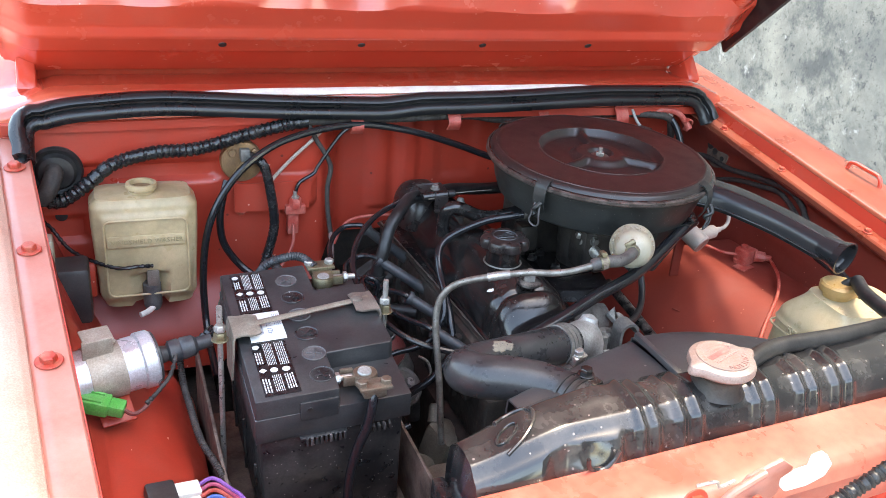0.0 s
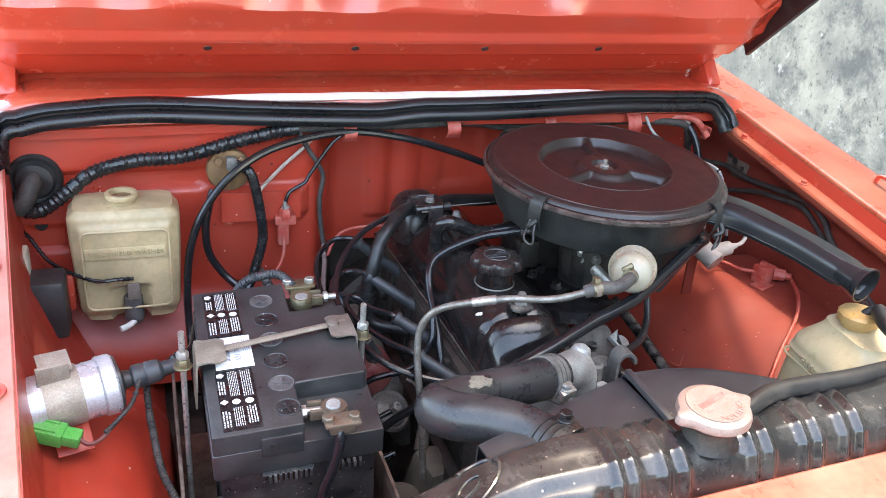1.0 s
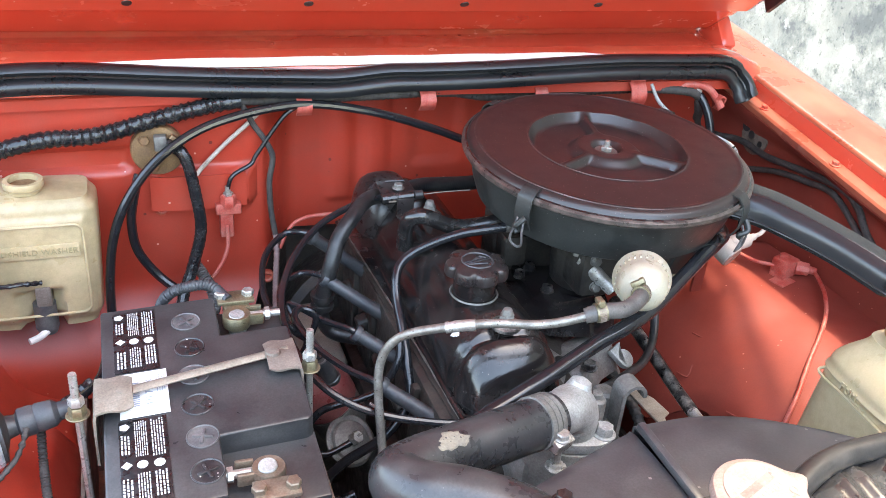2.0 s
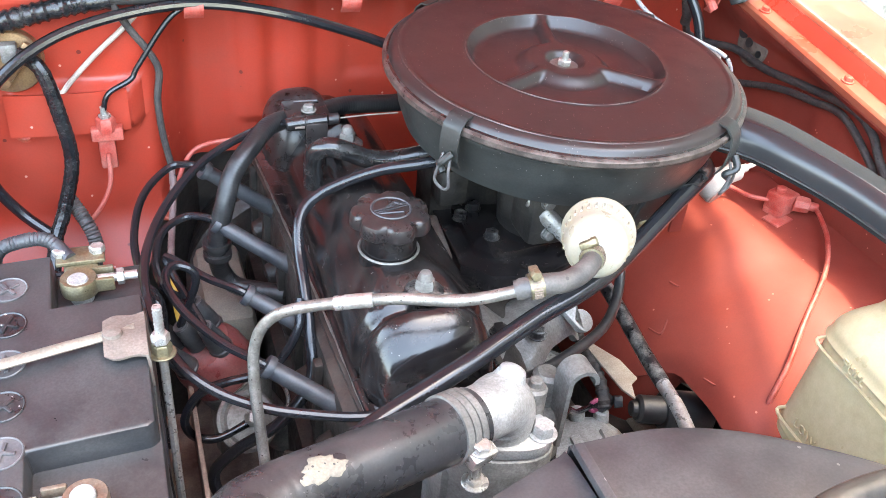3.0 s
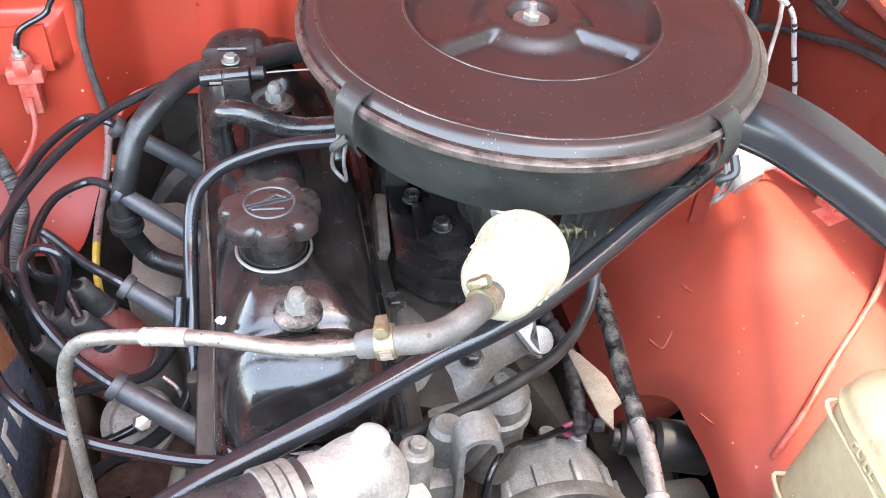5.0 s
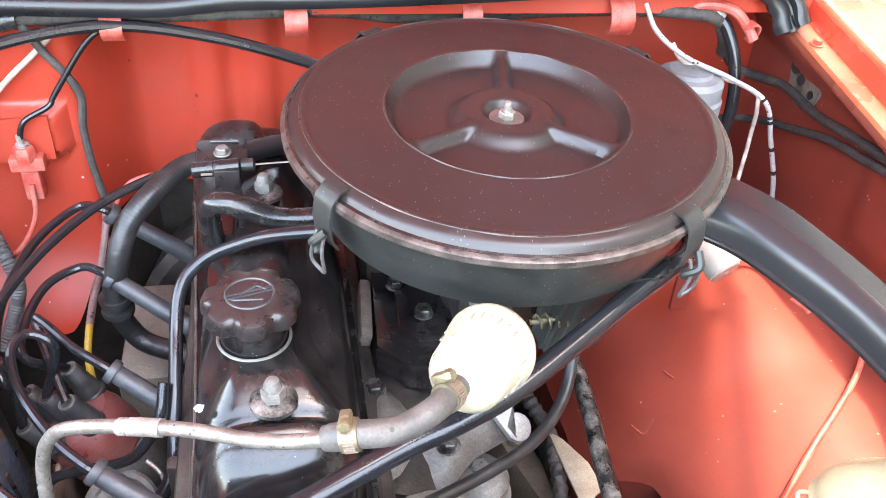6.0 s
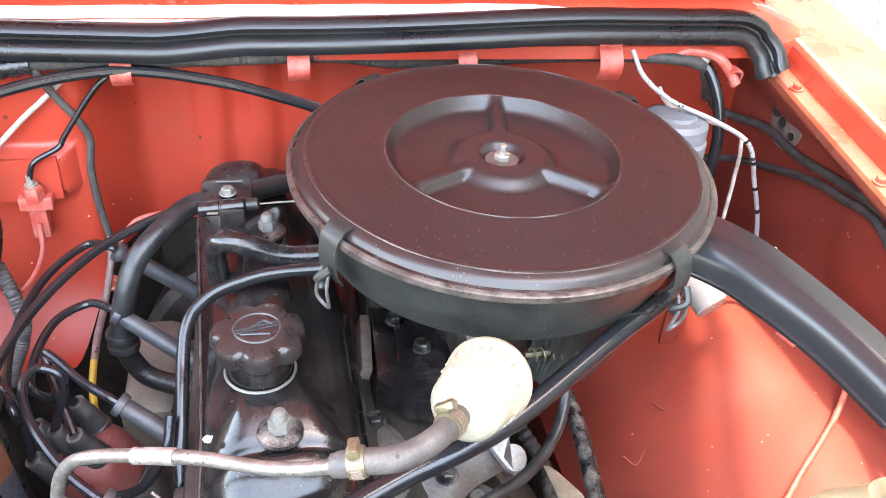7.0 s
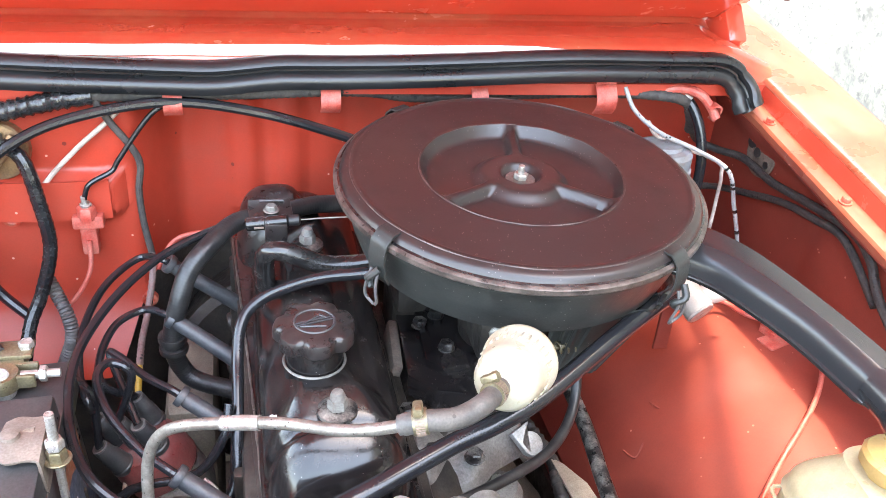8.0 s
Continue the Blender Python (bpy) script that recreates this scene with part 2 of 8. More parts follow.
M["tinpaint"] = speckled(mat("flaking white painted pipe", (0.36, 0.36, 0.355), 0.4, 0.2, 0.1, 60, 0.03, 300, (0.3, 0.28, 0.26), 0.35, 120), (0.03, 0.03, 0.03), 260, 0.12)
M["grey"] = mat("grey painted metal", (0.42, 0.39, 0.36), 0.5, 0.2, 0.12, 40, 0.03, 300, (0.28, 0.22, 0.18), 0.3, 60)
M["label"] = mat("white paper label", (0.74, 0.74, 0.73), 0.5, 0, 0.05, 60, 0, 300, (0.5, 0.48, 0.45), 0.25, 60, grit=0.05)
M["label_black"] = mat("black label film", (0.010, 0.010, 0.011), 0.32, 0, 0.1, 40, 0, 300)
M["print_white"] = mat("white print", (0.56, 0.56, 0.55), 0.5, 0, 0.04, 60, 0, 300)
M["print_grey"] = mat("blue grey print", (0.25, 0.28, 0.36), 0.5, 0, 0.04, 60, 0, 300)
M["print_red"] = mat("red print", (0.50, 0.085, 0.075), 0.5, 0, 0.12, 60, 0, 300, (0.36, 0.22, 0.19), 0.35, 90)
M["print_faded"] = mat("rubbed brownish red print", (0.30, 0.14, 0.115), 0.5, 0, 0.15, 60, 0, 300, (0.33, 0.24, 0.21), 0.4, 90)
M["hazy"] = mat("hazy blue grey plastic", (0.20, 0.21, 0.225), 0.40, 0, 0.12, 30, 0.01, 200, (0.16, 0.15, 0.14), 0.35, 40, sss=0.2, grit=0.05)
M["pinktape"] = speckled(mat("faded pink brown tape", (0.155, 0.085, 0.078), 0.5, 0, 0.3, 60, 0.08, 300, (0.24, 0.18, 0.165), 0.4, 90), (0.03, 0.025, 0.025), 220, 0.12)
M["conduit"] = mat("dusty grey conduit", (0.060, 0.058, 0.058), 0.5, 0, 0.2, 40, 0.03, 300, (0.13, 0.12, 0.11), 0.4, 50)
M["cream"] = mat("dusty cream metal", (0.40, 0.345, 0.305), 0.5, 0, 0.10, 50, 0.02, 300, (0.33, 0.25, 0.21), 0.35, 60, grit=0.06)
M["print_blue"] = mat("blue film", (0.055, 0.095, 0.165), 0.42, 0, 0.2, 60, 0, 300, (0.11, 0.115, 0.12), 0.5, 40)
M["print_orange"] = mat("orange film", (0.32, 0.11, 0.05), 0.42, 0, 0.2, 60, 0, 300, (0.13, 0.10, 0.08), 0.5, 40)
M["tank_letter"] = mat("browned raised lettering", (0.40, 0.32, 0.17), 0.5, 0, 0.15, 60, 0.02, 160, (0.25, 0.19, 0.1), 0.3, 60)
M["cap_metal"] = mat("pink-tinged worn aluminium cap", (0.30, 0.235, 0.21), 0.40, 0.35, 0.10, 50, 0.02, 300, (0.32, 0.19, 0.15), 0.35, 60)
M["green"] = mat("green plastic connector", (0.055, 0.34, 0.060), 0.4, 0, 0.1, 40, 0.01, 300, (0.16, 0.34, 0.13), 0.2, 60)
M["maroon"] = mat("maroon phenolic cap", (0.155, 0.024, 0.024), 0.36, 0, 0.25, 40, 0.03, 300, (0.16, 0.09, 0.075), 0.4, 40)
M["redwire"] = mat("red sleeve", (0.45, 0.05, 0.035), 0.5, 0, 0.2, 60, 0.02, 300, (0.40, 0.18, 0.14), 0.35, 60)
M["pinkwire"] = mat("pink wire", (0.36, 0.06, 0.12), 0.45, 0, 0.1, 60, 0, 300)
M["violet"] = mat("violet wire", (0.24, 0.09, 0.36), 0.45, 0, 0.1, 60, 0, 300)
M["bluewire"] = mat("blue wire", (0.06, 0.14, 0.45), 0.45, 0, 0.1, 60, 0, 300)
M["yellow"] = mat("yellow wire", (0.42, 0.25, 0.03), 0.45, 0, 0.1, 60, 0, 300)
M["palewire"] = mat("pale sheath", (0.50, 0.42, 0.36), 0.6, 0, 0.3, 60, 0.05, 300, (0.2, 0.13, 0.1), 0.45, 70)
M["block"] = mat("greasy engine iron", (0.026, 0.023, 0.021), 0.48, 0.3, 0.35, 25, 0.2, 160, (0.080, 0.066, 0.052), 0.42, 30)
M["dustgrey"] = mat("dusty grey brown steel", (0.165, 0.142, 0.108), 0.62, 0.15, 0.3, 25, 0.12, 220, (0.21, 0.185, 0.15), 0.45, 35)
M["shroud"] = speckled(mat("black plastic shroud", (0.0285, 0.0282, 0.0310), 0.38, 0, 0.25, 10, 0.015, 250, (0.058, 0.055, 0.055), 0.35, 40, rvar=0.08), (0.16, 0.15, 0.14), 240, 0.012)
M["radiator"] = speckled(mat("black painted radiator tank", (0.0125, 0.0122, 0.0130), 0.17, 0, 0.15, 14, 0.012, 60, (0.070, 0.064, 0.058), 0.26, 24, coat=0.3, rvar=0.08, grit=0.1), (0.2, 0.17, 0.15), 300, 0.02)
M["concrete"] = mat("dusty concrete ground", (0.45, 0.42, 0.365), 0.9, 0, 0.25, 3, 0.3, 60, (0.30, 0.27, 0.23), 0.40, 5)


def wall_material():
    """Old lime wash: grey mould in clouds, fine black spots, crisp white flakes."""
    m = mat("mouldy lime-washed wall", (0.29, 0.27, 0.215), 0.9, 0, 0.10, 9, 0.35, 45)
    nt = m.node_tree
    n, ln = nt.nodes, nt.links
    b = n["Principled BSDF"]
    tc = n.new("ShaderNodeTexCoord")
    src = b.inputs["Base Color"].links[0].from_socket
    clouds = ((2.6, 0.70, 0.3, 0.44, 0.62, (0.13, 0.127, 0.11)), (7.0, 0.76, 0.1, 0.48, 0.62, (0.075, 0.077, 0.070)),
              (26.0, 0.72, 0.0, 0.55, 0.66, (0.06, 0.062, 0.058)), (70.0, 0.70, 0.0, 0.58, 0.66, (0.05, 0.05, 0.048)), (17.0, 0.70, 0.1, 0.60, 0.66, (0.40, 0.38, 0.33)))
    for scale, rough, dist, lo, hi, col in clouds:
        t = n.new("ShaderNodeTexNoise")
        t.inputs["Scale"].default_value, t.inputs["Detail"].default_value = scale, 14.0
        t.inputs["Roughness"].default_value, t.inputs["Distortion"].default_value = rough, dist
        ln.new(tc.outputs["Object"], t.inputs["Vector"])
        r = n.new("ShaderNodeMapRange")
        r.inputs["From Min"].default_value, r.inputs["From Max"].default_value = lo, hi
        r.inputs["To Max"].default_value = 0.85
        ln.new(t.outputs["Fac"], r.inputs["Value"])
        mix = n.new("ShaderNodeMix")
        mix.data_type = "RGBA"
        ln.new(src, mix.inputs["A"])
        mix.inputs["B"].default_value = (*col, 1)
        ln.new(r.outputs["Result"], mix.inputs["Factor"])
        src = mix.outputs["Result"]
    ln.new(src, b.inputs["Base Color"])
    return m


M["wall"] = wall_material()


# ---- mesh helpers ----
def link(name, bm, material, sharp=35.0):
    bmesh.ops.recalc_face_normals(bm, faces=bm.faces)
    me = bpy.data.meshes.new(name)
    bm.to_mesh(me)
    bm.free()
    me.polygons.foreach_set("use_smooth", [True] * len(me.polygons))
    me.set_sharp_from_angle(angle=radians(sharp))
    me.materials.append(material if not isinstance(material, str) else M[material])
    return new(name, me)


def part(name, bm, material, parent=None, label="", sharp=35.0):
    """One mesh object under a thing or a part; its points are given in the world."""
    ob = link(name, bm, material, sharp)
    if parent is not None:
        ob.parent = parent
        top = parent
        while top.parent is not None:
            top = top.parent
        if parent == top:
            ob.matrix_parent_inverse = Matrix.Translation(-Vector(top.location))
    if label:
        ob["label"] = label
    return ob


def thing(name, at, label, category, group="", kind=""):
    ob = new(name)
    ob.empty_display_size = 0.02
    ob.location = at
    return tagged(ob, label, category, group, kind)


def B():
    return bmesh.new()


def box(bm, c, s, bev=0.002, rot=None, seg=2):
    t = bmesh.new()
    bmesh.ops.create_cube(t, size=1.0)
    bmesh.ops.scale(t, vec=s, verts=t.verts)
    if bev:
        bmesh.ops.bevel(t, geom=t.edges[:], offset=min(bev, min(s) * 0.45), segments=seg, profile=0.5, affect="EDGES", clamp_overlap=True)
    m = Matrix.Translation(c) @ (rot.to_4x4() if rot is not None else Matrix())
    bmesh.ops.transform(t, matrix=m, verts=t.verts)
    join(bm, t)
    return bm


def join(bm, t):
    me = bpy.data.meshes.new("tmp")
    t.to_mesh(me)
    t.free()
    bm.from_mesh(me)
    bpy.data.meshes.remove(me)


def frame_of(d):
    d = Vector(d).normalized()
    up = Vector((0, 0, 1)) if abs(d.z) < 0.95 else Vector((0, 1, 0))
    x = up.cross(d).normalized()
    return x, d.cross(x).normalized(), d


def lathe(bm, prof, at, d=(0, 0, 1), seg=32, wob=None, caps=True):
    """Turns a profile of (radius, height) about the axis d through at; wob(angle) scales the radius."""
    x, y, z = frame_of(d)
    at = Vector(at)
    rings = []
    for r, h in prof:
        ring = []
        for i in range(seg):
            a = 2 * math.pi * i / seg
            k = wob(a, h) if wob else 1.0
            ring.append(bm.verts.new(at + (x * math.cos(a) + y * math.sin(a)) * max(r, 1e-5) * k + z * h))
        rings.append(ring)
    for a, b in zip(rings, rings[1:]):
        for i in range(seg):
            bm.faces.new((a[i], a[(i + 1) % seg], b[(i + 1) % seg], b[i]))
    if caps:
        bm.faces.new(rings[0][::-1])
        bm.faces.new(rings[-1])
    return bm


def cyl(bm, a, b, r, r2=None, seg=20, ch=0.0):
    a, b = Vector(a), Vector(b)
    r2 = r if r2 is None else r2
    h = (b - a).length
    c = min(ch, h * 0.4, r * 0.8, r2 * 0.8)
    prof = [(r - c, 0), (r, c), (r2, h - c), (r2 - c, h)] if c else [(r, 0), (r2, h)]
    return lathe(bm, prof, a, b - a, seg)


def smooth_path(pts, per=6, closed=False):
    pts = [Vector(p) for p in pts]
    n = len(pts)
    if n < 3:
        return pts
    out = []
    rng = range(n if closed else n - 1)
    for i in rng:
        p1, p2 = pts[i], pts[(i + 1) % n]
        p0 = pts[i - 1] if (i > 0 or closed) else p1 * 2 - p2
        p3 = pts[(i + 2) % n] if (i + 2 < n or closed) else p2 * 2 - p1
        for k in range(per):
            t = k / per
            out.append(0.5 * ((2 * p1) + (p2 - p0) * t + (2 * p0 - 5 * p1 + 4 * p2 - p3) * t * t + (3 * p1 - p0 - 3 * p2 + p3) * t ** 3))
    if not closed:
        out.append(pts[-1])
    return out


def tube(bm, pts, r, seg=10, per=6, smooth=True, ribs=0.0, pitch=0.004, closed=False):
    """A round tube along a smooth path; r is a radius or a function of the way along (0 to 1)."""
    path = smooth_path(pts, per, closed) if smooth else [Vector(p) for p in pts]
    if ribs:
        fine = [path[0]]
        for a, b in zip(path, path[1:]):
            k = max(1, int((b - a).length / (pitch / 3)))
            fine += [a.lerp(b, (i + 1) / k) for i in range(k)]
        path = fine
    n = len(path)
    acc, run = [0.0], 0.0
    for a, b in zip(path, path[1:]):
        run += (b - a).length
        acc.append(run)
    x = None
    rings = []
    for i, p in enumerate(path):
        if closed:
            d = (path[(i + 1) % n] - path[i - 1]).normalized()
        else:
            d = (path[min(i + 1, n - 1)] - path[max(i - 1, 0)]).normalized()
        if x is None:
            x = frame_of(d)[0]
        x = (x - d * x.dot(d)).normalized()
        y = d.cross(x)
        rad = r(acc[i] / max(run, 1e-9)) if callable(r) else r
        if ribs:
            rad += ribs * math.sin(acc[i] / pitch * 2 * math.pi)
        rings.append([bm.verts.new(p + (x * math.cos(2 * math.pi * k / seg) + y * math.sin(2 * math.pi * k / seg)) * rad) for k in range(seg)])
    pairs = list(zip(rings, rings[1:])) + ([(rings[-1], rings[0])] if closed else [])
    for a, b in pairs:
        for k in range(seg):
            bm.faces.new((a[k], a[(k + 1) % seg], b[(k + 1) % seg], b[k]))
    if not closed:
        bm.faces.new(rings[0][::-1])
        bm.faces.new(rings[-1])
    return bm


def sheet(bm, fn, nu, nv, thick=0.0):
    """A surface fn(u, v), u and v from 0 to 1, with thickness behind it."""
    g = [[Vector(fn(i / nu, j / nv)) for j in range(nv + 1)] for i in range(nu + 1)]

    def normal(i, j):
        a = g[min(i + 1, nu)][j] - g[max(i - 1, 0)][j]
        b = g[i][min(j + 1, nv)] - g[i][max(j - 1, 0)]
        c = a.cross(b)
        return c.normalized() if c.length > 1e-12 else Vector((0, 0, 1))

    top = [[bm.verts.new(p) for p in row] for row in g]
    for i in range(nu):
        for j in range(nv):
            bm.faces.new((top[i][j], top[i + 1][j], top[i + 1][j + 1], top[i][j + 1]))
    if thick:
        low = [[bm.verts.new(g[i][j] - normal(i, j) * thick) for j in range(nv + 1)] for i in range(nu + 1)]
        for i in range(nu):
            for j in range(nv):
                bm.faces.new((low[i][j], low[i][j + 1], low[i + 1][j + 1], low[i + 1][j]))
        for i in range(nu):
            bm.faces.new((top[i][0], low[i][0], low[i + 1][0], top[i + 1][0]))
            bm.faces.new((top[i][nv], top[i + 1][nv], low[i + 1][nv], low[i][nv]))
        for j in range(nv):
            bm.faces.new((top[0][j], top[0][j + 1], low[0][j + 1], low[0][j]))
            bm.faces.new((top[nu][j], low[nu][j], low[nu][j + 1], top[nu][j + 1]))
    return bm


def prism(bm, outline, depth, m, bev=0.0):
    """An outline of (x, y) raised by depth along z, laid at the pose m."""
    t = bmesh.new()
    f = t.faces.new([t.verts.new((x, y, 0)) for x, y in outline])
    r = bmesh.ops.extrude_face_region(t, geom=[f])
    bmesh.ops.translate(t, vec=(0, 0, depth), verts=[v for v in r["geom"] if isinstance(v, bmesh.types.BMVert)])
    if bev:
        bmesh.ops.bevel(t, geom=t.edges[:], offset=bev, segments=2, profile=0.5, affect="EDGES", clamp_overlap=True)
    bmesh.ops.transform(t, matrix=m, verts=t.verts)
    join(bm, t)
    return bm


def hexhead(bm, at, d, r, h, washer=0.0):
    at, d = Vector(at), Vector(d).normalized()
    if washer:
        cyl(bm, at, at + d * 0.0015, washer, seg=20, ch=0.0004)
        at = at + d * 0.0015
    lathe(bm, [(r, 0), (r, h * 0.82), (r * 0.86, h), (r * 0.3, h * 1.02)], at, d, 6)
    return bm


def sstep(t):
    t = min(1.0, max(0.0, t))
    return t * t * (3 - 2 * t)


def pad(x, z, x0, x1, z0, z1, soft=0.008):
    """1 inside a rounded rectangle, falling to 0 over soft."""
    return (sstep((x - x0) / soft + 0.5) * sstep((x1 - x) / soft + 0.5) * sstep((z - z0) / soft + 0.5) * sstep((z1 - z) / soft + 0.5))


def letters(name, words, m, size, material, parent=None, depth=0.0006, align="CENTER", space=1.0):
    cu = bpy.data.curves.new(name, "FONT")
    cu.body, cu.size, cu.extrude, cu.align_x, cu.align_y = words, size, depth, align, "CENTER"
    cu.space_character = space
    cu.resolution_u = 2
    tmp = bpy.data.objects.new("tmp_text", cu)
    scene.collection.objects.link(tmp)
    bpy.context.view_layer.update()
    me = bpy.data.meshes.new_from_object(tmp.evaluated_get(bpy.context.evaluated_depsgraph_get()))
    bpy.data.objects.remove(tmp)
    bpy.data.curves.remove(cu)
    me.transform(m)
    bm = B()
    bm.from_mesh(me)
    bpy.data.meshes.remove(me)
    return part(name, bm, material, parent)


def axes(x, y, z, o):
    """A pose whose axes are x, y and z, at o."""
    return Matrix(((x[0], y[0], z[0], o[0]), (x[1], y[1], z[1], o[1]), (x[2], y[2], z[2], o[2]), (0, 0, 0, 1)))


# ---- the car's shell ----
def rail(y):
    return 0.842 + 0.145 * y


def left_x(y):
    return -0.170 - 0.115 * y


RIGHT_X = 0.872


def firewall_y(x):
    return 0.500 + 0.075 * sstep((x - 0.185) / 0.05) + 0.01 * (x - 0.2)


body = thing("car_body", (0.335, 0.1, 0.0), "red car front body shell with open engine bay", "car body")


def build_firewall():
    def fn(u, v):
        x = -0.235 + 1.16 * u
        low = 0.565 + 0.048 * sstep((x - 0.02) / 0.05) + 0.102 * sstep((x - 0.145) / 0.06) * sstep((0.50 - x) / 0.08)
        z = low + (0.93 - low) * v
        y = firewall_y(x)
        y += 0.010 * pad(x, z, -0.16, 0.035, 0.845, 0.872, 0.012)
        y += 0.008 * pad(x, z, -0.20, -0.145, 0.765, 0.80, 0.01)
        for x0 in (0.285, 0.335):
            y -= 0.007 * pad(x, z, x0, x0 + 0.030, 0.755, 0.93, 0.014)
        y += 0.006 * pad(x, z, 0.405, 0.47, 0.80, 0.93, 0.02)
        y -= 0.012 * pad(x, z, 0.06, 0.175, 0.795, 0.842, 0.010)
        y -= 0.05 * sstep((0.70 - z) / 0.1) * sstep((0.24 - x) / 0.06)
        y += 0.004 * math.sin(x * 14) * math.sin(z * 11)
        return x, y, z
    bm = sheet(B(), fn, 190, 100, 0.0)
    fw = part("firewall", bm, "paint_dull", body, "dull red painted firewall with pressed ribs and scratches")
    # Dark sheet that stands for shade and dirt under the firewall.
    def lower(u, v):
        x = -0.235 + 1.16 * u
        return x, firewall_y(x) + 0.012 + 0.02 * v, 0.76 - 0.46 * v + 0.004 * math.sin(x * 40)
    part("bulkhead_shade", sheet(B(), lower, 40, 12, 0.002), "block", body, "dark sheet for the shaded, dirty space below the firewall")
    # ledge under the rubber seal
    def ledge(u, v):
        x = -0.235 + 1.16 * u
        y0, y1 = firewall_y(x) + 0.004, 0.492
        w = v * 1.15
        return (x, y0 + (y1 - y0) * min(1, w), 0.936 + 0.003 * math.sin(x * 5) - (0.012 * (w - 1) / 0.15 if w > 1 else 0.0))
    part("ledge", sheet(B(), ledge, 80, 8, 0.0015), "paint_dull", body)
    for x, z, r in ((0.067, 0.796, 0.007), (0.30, 0.80, 0.0035), (0.19, 0.685, 0.006)):
        bm = B()
        y = firewall_y(x)
        lathe(bm, [(r * 1.5, -0.004), (r * 1.4, 0.002), (r * 0.9, 0.003), (r * 0.6, 0.0015)], (x, y - 0.004, z), (0, -1, 0), 16)
        part("rivet", bm, "paint_bolt", fw)
    return fw


fw = build_firewall()


def swept_rail(name, side, prof, material, label, y0=-0.42, y1=0.72, n=60):
    def fn(u, v):
        y = y0 + (y1 - y0) * u
        k = v * (len(prof) - 1)
        i = min(int(k), len(prof) - 2)
        f = k - i
        dx = prof[i][0] * (1 - f) + prof[i + 1][0] * f
        dz = prof[i][1] * (1 - f) + prof[i + 1][1] * f
        base = left_x(y) if side < 0 else RIGHT_X
        return base + dx, y, rail(y) + dz
    bm = B()
    sheet(bm, fn, n, (len(prof) - 1) * 3, 0.0012)
    return part(name, bm, material, body, label, 28)


# Sun glare on the left rail is put into the cream and pink.
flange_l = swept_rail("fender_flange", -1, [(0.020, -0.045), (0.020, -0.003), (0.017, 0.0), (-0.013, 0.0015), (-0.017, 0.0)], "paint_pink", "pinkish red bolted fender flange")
fender_l = swept_rail("fender", -1, [(-0.015, -0.004), (-0.017, 0.010), (-0.024, 0.016), (-0.06, 0.026), (-0.13, 0.022), (-0.175, 0.0), (-0.2, -0.06), (-0.215, -0.2), (-0.22, -0.6)], "paint_chalk_glare", "glossy red front fender")
flange_r = swept_rail("fender_flange", 1, [(-0.012, -0.008), (-0.012, -0.002), (-0.010, 0.0), (0.006, 0.001), (0.009, 0.001)], "paint_faded_sunlit", "red bolted fender flange")
# Plain red marks the shaded upright face, the chalky red the sunlit parts.
fender_wall = swept_rail("fender_wall", 1, [(0.0085, -0.001), (0.0105, 0.007), (0.0135, 0.0195)], "paint", "red inner wall of the fender")
fender_r = swept_rail("fender", 1, [(0.0137, 0.0196), (0.0150, 0.0220), (0.017, 0.0235), (0.022, 0.0245), (0.07, 0.027), (0.105, 0.022), (0.128, 0.006), (0.14, -0.04), (0.15, -0.25), (0.15, -0.62)], "paint_faded_sunlit", "glossy red front fender")
for y in (-0.20, 0.038, 0.225, 0.413, 0.505):
    part("bolt", hexhead(B(), (left_x(y), y, rail(y) + 0.0015), (0, -0.12, 1), 0.0075, 0.006, 0.0125), "paint_bolt", flange_l)
for y in (-0.1, 0.11, 0.294, 0.443):
    part("bolt", hexhead(B(), (RIGHT_X - 0.003, y, rail(y) + 0.0015), (0, -0.12, 1), 0.0048, 0.004, 0.0070), "paint_bolt", flange_r)


def left_apron():
    prof = [(0.019, 0.0), (0.022, -0.06), (0.028, -0.115), (0.045, -0.135), (0.09, -0.15), (0.125, -0.17), (0.145, -0.205), (0.150, -0.26), (0.150, -0.5)]
    def fn(u, v):
        y = -0.42 + 0.93 * u
        k = v * (len(prof) - 1)
        i = min(int(k), len(prof) - 2)
        f = k - i
        dx = prof[i][0] * (1 - f) + prof[i + 1][0] * f
        dz = prof[i][1] * (1 - f) + prof[i + 1][1] * f
        sag = sstep((v - 0.2) / 0.3)
        z = rail(0.1) + (rail(y) - rail(0.1)) * (1 - sag) + dz
        z -= 0.05 * sag * sstep((y - 0.22) / 0.12) + 0.075 * sag * sstep((y - 0.27) / 0.08) + 0.09 * sag * sstep((-0.05 - y) / 0.2)
        z += 0.006 * sag * pad(dx, y, 0.05, 0.11, 0.05, 0.2, 0.03) + 0.003 * sag * math.sin(y * 31) * math.sin(dx * 40)
        return left_x(0.1) * sag + left_x(y) * (1 - sag) + dx, y, z
    part("inner_fender", sheet(B(), fn, 90, 48, 0.0012), "paint_dull", body, "scuffed red inner wheel arch", 60)


left_apron()


def arch_z(x, y):
    u = min(1.0, max(0.0, (x - 0.625) / 0.245))
    z = 0.722 - 0.135 * (1 - u) ** 3
    z -= 0.13 * sstep((0.13 - y) / 0.26)
    z -= 0.10 * sstep((y - 0.385) / 0.10)
    z += 0.010 * pad(x, y, 0.72, 0.80, 0.24, 0.36, 0.05)
    return z


